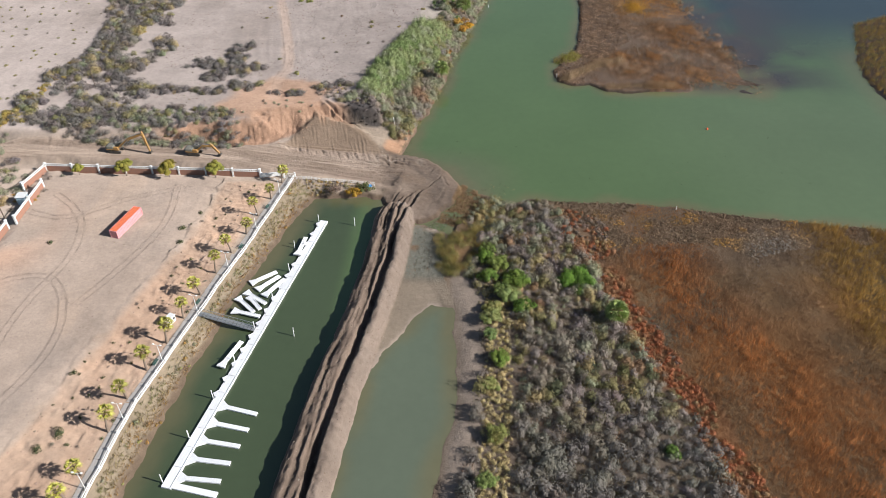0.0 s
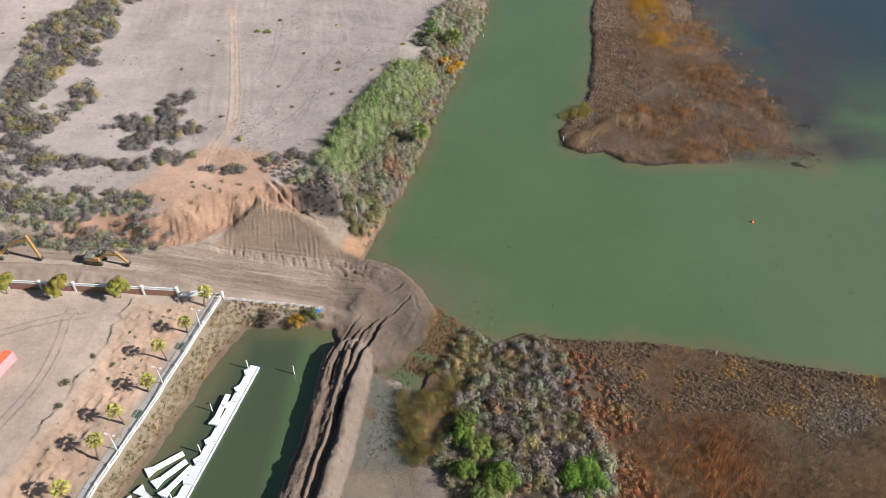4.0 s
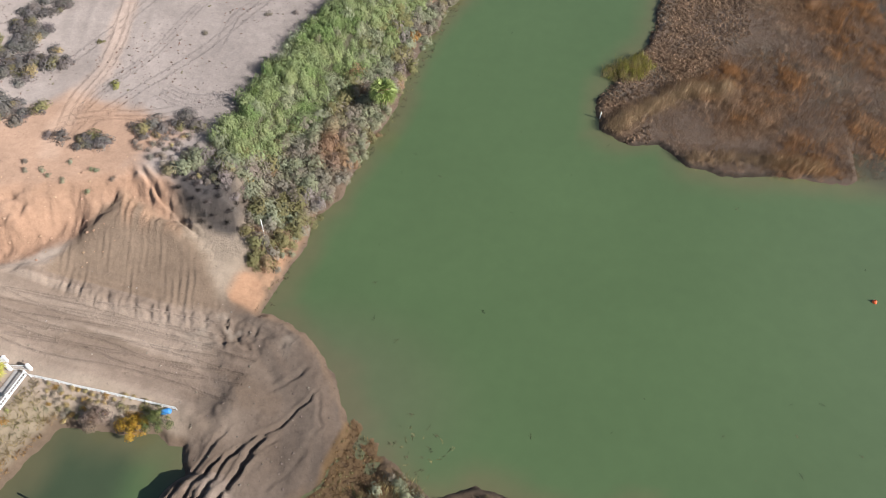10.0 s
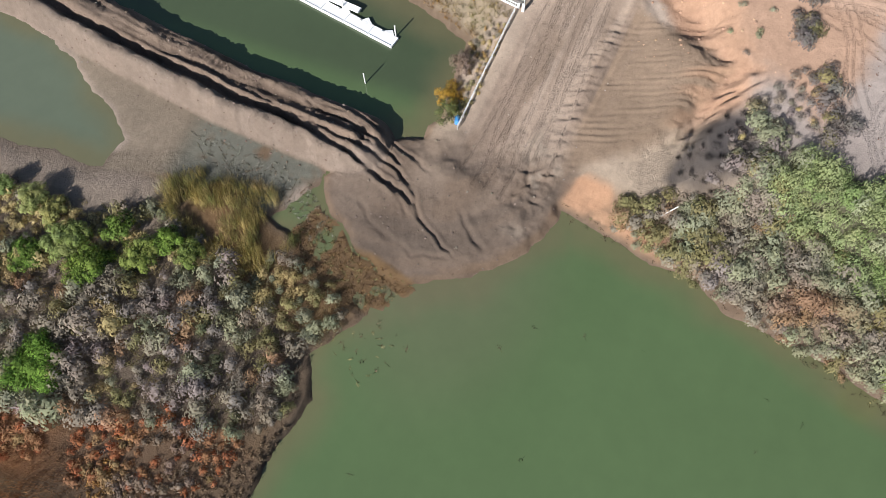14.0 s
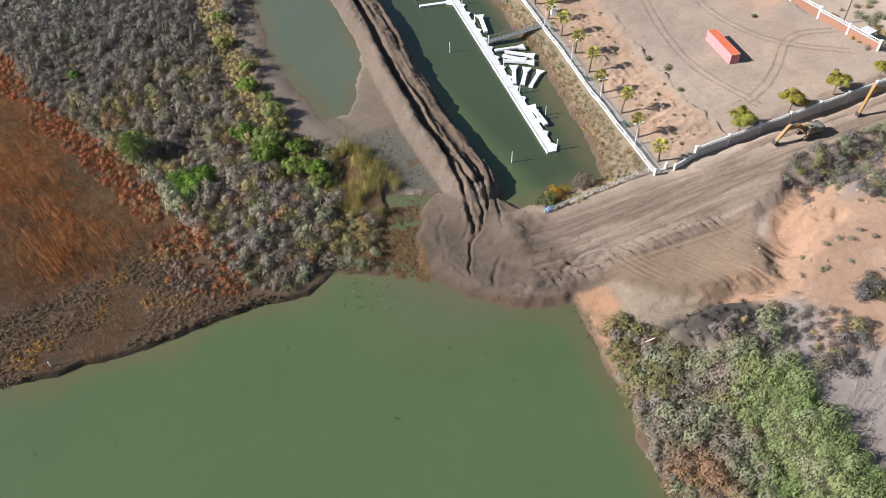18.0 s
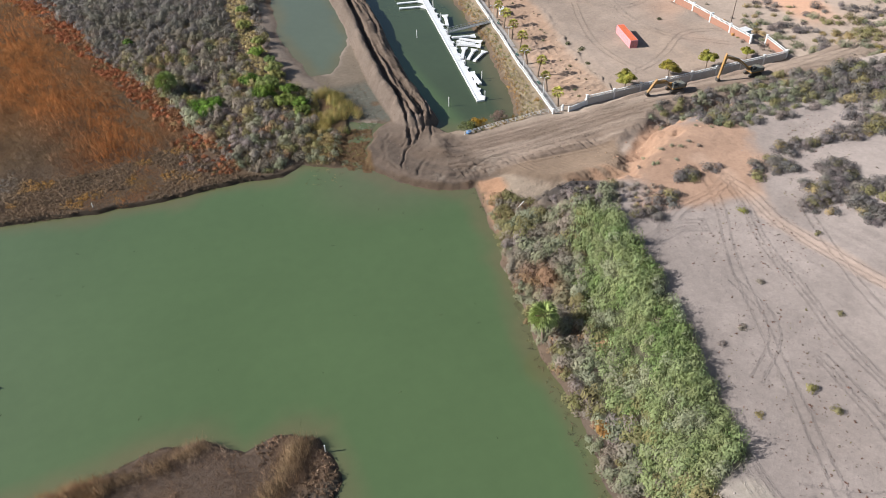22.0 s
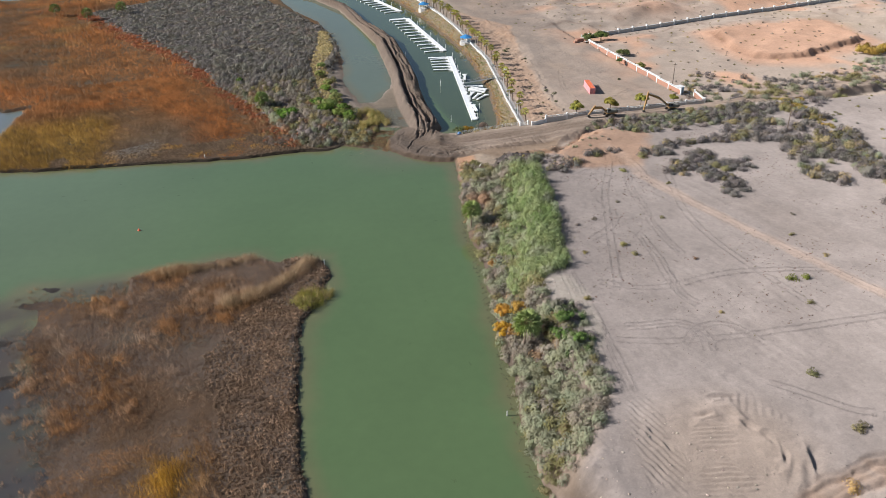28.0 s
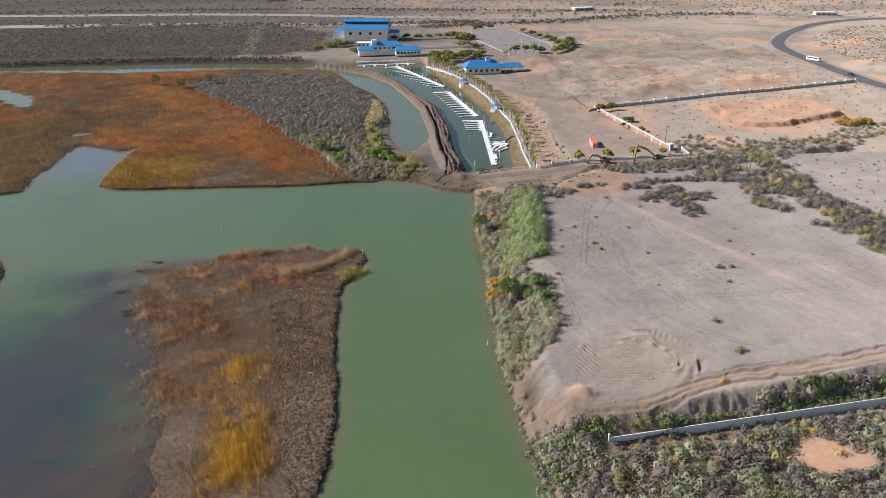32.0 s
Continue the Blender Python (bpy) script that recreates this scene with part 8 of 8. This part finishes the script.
for k in range(6):
    window(club, (-16 + k * 4.0, -0.56, 5.8), 2.2, 1.4, 180)
for k in range(7):
    window(club, (3 + k * 3.0, -9.06, 2.2), 2.0, 1.6, 180)

quay = thing("quay", (0, 0, 0), 0, "concrete quay with a timber pier before the clubhouse", "quay", kind="structure")
part("deck", solid(B(), (64, 9, 0.5), (-53, -252.5, 2.4), (0, 0, -2), 0.05), CONCRETE, quay)
part("face", solid(B(), (64, 1.0, 3.6), (-53, -248.2, 0.9), (0, 0, -2), 0.05), WHITE, quay)
part("floating_pier", solid(B(), (50, 2.0, 0.45), (-46, -244, 0.25), (0, 0, -2), 0.04), DOCKWHITE, quay)
for k in range(5):
    part("pier_finger", solid(B(), (1.2, 7, 0.4), (-26 - k * 9.5, -240.5, 0.25), (0, 0, -2), 0.03), DOCKWHITE, quay)
for k in range(9):
    part("bollard", rod(B(), (-25 - k * 6.6, -248.6, 2.5), (-25 - k * 6.6, -248.6, 3.7), 0.18), WHITE, quay)

pav = thing("pavilion", (-109, -161, ground_z(-109, -161) + 0.4), 176, "cream pavilion with blue hipped roof and cupola", "building")
part("walls", solid(B(), (27, 13, 4.8), (0, 0, 2.2), bevel=0.06), CREAM, pav)
hip_roof("roof", 27, 13, (0, 0, 4.6), 5.0, 1.6, pav)
cup = part("cupola", solid(B(), (3.6, 3.6, 2.4), (4, 0, 9.6), bevel=0.05), WHITE, pav, "white cupola with blue cap")
hip_roof("cupola_roof", 3.6, 3.6, (4, 0, 10.8), 1.4, 0.5, cup, ridge=0.95)
hip_roof("carport_roof", 18, 11, (22.5, -1, 4.4), 2.6, 0.6, pav)
for dx in (30, 24, 17):
    for dy in (-5, 3):
        part("column", solid(B(), (0.5, 0.5, 4.0), (dx, dy, 1.9), bevel=0.04), WHITE, pav)
for k in range(6):
    window(pav, (-10.5 + k * 4.2, -6.56, 2.4), 2.2, 1.8, 180)
pool = thing("pool_slide", (-94, -168, ground_z(-94, -168)), 0, "turquoise plastic play slide beside the pavilion", "slide")
TEAL = worn("turquoise plastic", (0.06, 0.5, 0.42), 0.4)
bm = solid(B(), (7, 2.4, 1.6), (0, 0, 1.4), (0, 14, 10), 0.2)
solid(bm, (2.4, 2.4, 3.2), (-3.4, -0.6, 1.5), bevel=0.15)
part("chute", bm, TEAL, pool)


def gazebo(at, r=2.8):
    o = thing("gazebo", at, 20, "white gazebo with blue roof on the bank", "gazebo", "gazebos on the marina bank")
    part("floor", rod(B(), (0, 0, -2.4), (0, 0, 0.25), r + 0.5, sides=8), CONCRETE, o)
    for k in range(8):
        a = k * math.pi / 4 + 0.39
        part("column", rod(B(), (r * math.cos(a), r * math.sin(a), 0.2), (r * math.cos(a), r * math.sin(a), 2.7), 0.12), WHITE, o)
    bm = B()
    for k in range(8):
        a, b = k * math.pi / 4 + 0.39, (k + 1) * math.pi / 4 + 0.39
        rod(bm, (r * math.cos(a), r * math.sin(a), 0.95), (r * math.cos(b), r * math.sin(b), 0.95), 0.07, sides=6)
    part("railing", bm, WHITE, o)
    roof = part("roof", rod(B(), (0, 0, 2.6), (0, 0, 4.1), r + 0.7, 0.15, 8), BLUE, o, "blue eight-sided roof")
    part("finial", rod(B(), (0, 0, 4.0), (0, 0, 4.7), 0.1, 0.04), WHITE, roof)
    return o


gz = gazebo((-84.5, -40, ground_z(-84.5, -40) + 0.6))
copy_thing(gz, pose(-84.0, -122, ground_z(-84, -122) + 0.6, 0, 0, 40))


# ---- roads, parking lot and vehicles ----
def ribbon(name, line, width, material, label, lift=0.06, gap=4.0):
    """A strip that lies on the ground along a line, with thickness."""
    spots_ = stepped(line, gap)
    bm, rows = B(), []
    for x0, y0, h0 in spots_:
        nx_, ny_ = -math.sin(radians(h0)), math.cos(radians(h0))
        row_ = []
        for s in (-0.5, -0.17, 0.17, 0.5):
            x1, y1 = x0 + nx_ * width * s, y0 + ny_ * width * s
            row_.append(bm.verts.new((x1, y1, ground_z(x1, y1) + lift)))
        rows.append(row_)
    for a, b in zip(rows, rows[1:]):
        for k in range(3):
            bm.faces.new((a[k], a[k + 1], b[k + 1], b[k]))
    bmesh.ops.recalc_face_normals(bm, faces=bm.faces)
    me = bpy.data.meshes.new(name)
    bm.to_mesh(me)
    bm.free()
    me.materials.append(material)
    return tagged(new(name, me), label, "road", kind="structure")


def eased(line, rounds=2):
    """The same line with its corners cut."""
    for _ in range(rounds):
        out = [line[0]]
        for (ax, ay), (bx, by) in zip(line, line[1:]):
            out += [(ax * 0.75 + bx * 0.25, ay * 0.75 + by * 0.25), (ax * 0.25 + bx * 0.75, ay * 0.25 + by * 0.75)]
        line = out + [line[-1]]
    return line


DUST = worn("compacted pale dust", (0.29, 0.25, 0.22), 0.95, dirt=(0.3, 0.24, 0.2), amount=0.5, scale=0.03)
ribbon("road", eased(ROAD_LINE + [(-720, -405), (-950, -380)]), 11.5, ASPHALT, "grey asphalt road curving through the desert", 0.35)
ribbon("road_shoulder", eased([(x0 - 1.5, y0 - 1.5) for x0, y0 in ROAD_LINE]), 19, DUST, "pale dusty shoulder of the asphalt road", 0.15)
ribbon("road_far", eased([(900, -850), (394, -719), (106, -680), (-164, -550), (-344, -505), (-525, -520), (-606, -474), (-700, -390)]), 26, DUST, "pale dusty highway across the plain", 0.3, 12.0)
ribbon("road_plain", eased([(900, -640), (359, -595), (100, -555), (-147, -480), (-260, -470)]), 30, DUST, "pale dirt road across the plain", 0.3, 12.0)
ribbon("causeway", eased([(74, -286), (70, -340), (66, -411), (60, -533)]), 14, worn("dark wet earth", (0.16, 0.12, 0.095), 0.95), "dark earth causeway beyond the river", 0.25)

lot = thing("parking_lot", (0, 0, 0), 0, "empty grey asphalt parking lot with pale kerbs", "parking lot", kind="structure")
top = 5.15
part("asphalt", prism(B(), LOT, top - 3.0, top), worn("sunlit grey asphalt", (0.19, 0.178, 0.17), 0.9, dirt=(0.24, 0.215, 0.19), amount=0.5, scale=0.05), lot)
for (ax, ay), (bx, by) in zip(LOT, LOT[1:] + LOT[:1]):
    length, turn = math.hypot(bx - ax, by - ay), math.degrees(math.atan2(by - ay, bx - ax))
    part("kerb", solid(B(), (length, 0.6, 0.3), ((ax + bx) / 2, (ay + by) / 2, top), (0, 0, turn), 0.05), CONCRETE, lot)
part("island", solid(B(), (44, 5, 0.4), (-186, -306, top + 0.1), (0, 0, 10), 0.1), worn("bare island soil", (0.3, 0.24, 0.18), 0.95), lot)
for x0, y0 in ((-176, -388), (-200, -392), (-180, -345), (-203, -340), (-176, -270), (-196, -276)):
    o = thing("lot_lamp", (x0, y0, top), 0, "tall pale lamp mast on the parking lot", "lamp", "lamps of the parking lot")
    part("mast", rod(B(), (0, 0, 0), (0, 0, 8.5), 0.16, 0.1), WHITE, o)
    part("lamp_head", solid(B(), (1.6, 0.4, 0.2), (0, 0, 8.5), bevel=0.05), WHITE, o)


def vehicle(name, at, turn, size, paint, label, category):
    o = thing(name, at, turn, label, category, "vehicles on the roads")
    l, w, h = size
    long_body = l > 8
    body = solid(B(), (l, w, h * (0.9 if long_body else 0.52)), (0, 0, 0.35 + h * (0.45 if long_body else 0.26)), bevel=0.12)
    if not long_body:
        solid(body, (l * 0.55, w * 0.9, h * 0.42), (-l * 0.05, 0, 0.35 + h * 0.7), bevel=0.15, taper=0.8)
    bo = part("body", body, paint, o)
    glass_z = 0.35 + h * (0.6 if long_body else 0.7)
    for s in (-1, 1):
        part("side_windows", solid(B(), (l * (0.86 if long_body else 0.42), 0.05, h * 0.26), (0, s * (w / 2 + 0.01 if long_body else w * 0.43), glass_z)), GLASS, bo)
    part("windscreen", solid(B(), (0.06, w * 0.8, h * 0.3), (l / 2 + 0.02 if long_body else l * 0.2, 0, glass_z)), GLASS, bo)
    for sx in (-0.32, 0.32):
        for sy in (-1, 1):
            wheel = part("wheel", rod(B(), (l * sx, sy * (w / 2 - 0.2), 0.42), (l * sx, sy * (w / 2 + 0.02), 0.42), 0.42, sides=14), RUBBER, o)
            part("rim", rod(B(), (l * sx, sy * (w / 2 - 0.1), 0.42), (l * sx, sy * (w / 2 + 0.04), 0.42), 0.22, sides=10), STEEL, wheel)


def on_road(x0, y0):
    return (x0, y0, ground_z(x0, y0) + 0.4)


vehicle("bus", on_road(-395, -151), 106, (12, 2.6, 3.2), CARS[0], "white coach driving on the asphalt road", "bus")
vehicle("car", on_road(-377, -84), 96, (4.8, 1.9, 1.6), CARS[1], "dark car on the asphalt road", "car")
for x0, y0, k in ((-250, -520, 0), (-361, -512, 0), (-470, -522, 2), (-430, -512, 3), (-560, -505, 0)):
    vehicle("car", (x0, y0, ground_z(x0, y0) + 0.6), 170, (4.8, 1.9, 1.6), CARS[k], "far parked car beside the highway", "car")

# ---- trees round the far buildings ----
FAR_TREES = ((-88, -206, 7, 9), (-93, -215, 9, 12), (-101, -222, 9, 13), (-111, -230, 9, 13), (-86, -224, 8, 10), (-88, -240, 8, 11), (-98, -238, 9, 12), (-118, -240, 8, 11), (-130, -242, 7, 10), (-122, -226, 7, 10),
             (-128, -296, 8, 12), (-136, -288, 6, 9), (-139, -352, 9, 15), (-132, -364, 9, 14), (-146, -346, 8, 12), (-160, -236, 10, 8), (-167, -230, 11, 8), (-173, -226, 10, 7), (-185, -242, 7, 10),
             (-200, -240, 8, 11), (-208, -246, 9, 12), (-215, -256, 10, 13), (-222, -268, 10, 13), (-218, -282, 8, 11), (-219, -300, 7, 9), (-220, -320, 7, 9), (-218, -342, 6, 8), (-219, -366, 6, 8), (-217, -390, 6, 8), (-176, -424, 8, 11),
             (-108, -364, 7, 8), (-98, -366, 7, 8), (-86, -369, 7, 8), (-72, -362, 6, 7), (-13, -331, 7, 11), (-3, -333, 6, 11), (-22, -336, 6, 10), (8, -322, 5, 11), (-26, -296, 4, 12), (-120, -372, 6, 8),
             (-144.5, -16, 5.5, 7), (-153, -18, 6.5, 8), (-150, 12, 4, 6), (-139.8, 27, 3.2, 3), (-147, 34, 3.5, 5), (-269, 44, 5, 12), (-280, 46, 4.5, 10), (-190, -428, 7, 9))
for i, (x0, y0, tall, wide) in enumerate(FAR_TREES):
    tone = ((0.13, 0.17, 0.05), (0.23, 0.22, 0.06), (0.15, 0.17, 0.06))[(i * 7 + i // 3) % 3] if x0 > -260 else (0.4, 0.28, 0.07)
    broad_tree((x0, y0, ground_z(x0, y0)), tall, wide, tone, "leafy tree near the marina buildings", "trees round the buildings", 8, 110, leaf=0.45)
for i, (x0, y0) in enumerate(((-88, -186), (-86, -198), (-80, -204), (-146, -226), (-150, -232), (-155, -236), (-92, -190), (-78, -212))):
    m = pose(x0, y0, ground_z(x0, y0), 0, 0, i * 50)
    copy_thing(palms[i % 3], m)

fence_far = thing("site_fence", (0, 0, 0), 0, "pale fence panels behind the clubhouse", "fence", kind="structure")
for x0, y0, h0 in stepped([(-80, -298), (-135, -292), (-150, -302)], 6.0, 3.0):
    part("panel", solid(B(), (5.9, 0.3, 2.4), (x0, y0, ground_z(x0, y0) + 1.0), (0, 0, h0), 0.03), CREAM, fence_far)
ruin = thing("brick_stack", (-138.5, -14, ground_z(-138.5, -14)), 8, "stack of red-brown blocks beside the wall", "blocks")
part("blocks", solid(solid(B(), (4.5, 2.4, 1.5), (0, 0, 0.7), bevel=0.06), (2.2, 1.6, 1.0), (3.2, 1.5, 0.4), bevel=0.06), BRICK, ruin)
part("slab", solid(B(), (3.0, 1.8, 0.2), (-3.4, 2.0, 0.15), bevel=0.03), CONCRETE, ruin)

for i, (x0, y0) in enumerate(((-395, -548), (-402, -552), (-408, -550), (-425, -556), (-300, -492), (-318, -494), (-262, -486), (-236, -484))):
    fan_palm((x0, y0, ground_z(x0, y0)), 12.0 if i < 4 else 8.0, 3.0, PALM_DARK, "tall slender palm beside the far highway", "palms along the highway", 20)
for x0, y0, w, d, h, turn in ((-372, -600, 30, 10, 4, 8), (-640, -455, 26, 12, 4.5, -20), (40, -860, 30, 12, 4, 0), (-10, -850, 18, 10, 4, 10), (90, -880, 24, 10, 4, 0)):
    o = thing("roadside_building", (x0, y0, ground_z(x0, y0)), turn, "small pale flat-roofed building by the highway", "building", "buildings by the highway")
    part("walls", solid(B(), (w, d, h), (0, 0, h / 2 - 0.4), bevel=0.08), LIMEWASH, o)
    part("roof", solid(B(), (w + 1, d + 1, 0.5), (0, 0, h - 0.2), bevel=0.05), WHITE, o)
    for k in range(4):
        window(o, (-w * 0.36 + k * w * 0.24, -d / 2 - 0.05, h * 0.5), 2.4, 1.8, 180)
        window(o, (-w * 0.36 + k * w * 0.24, d / 2 + 0.05, h * 0.5), 2.4, 1.8, 0)
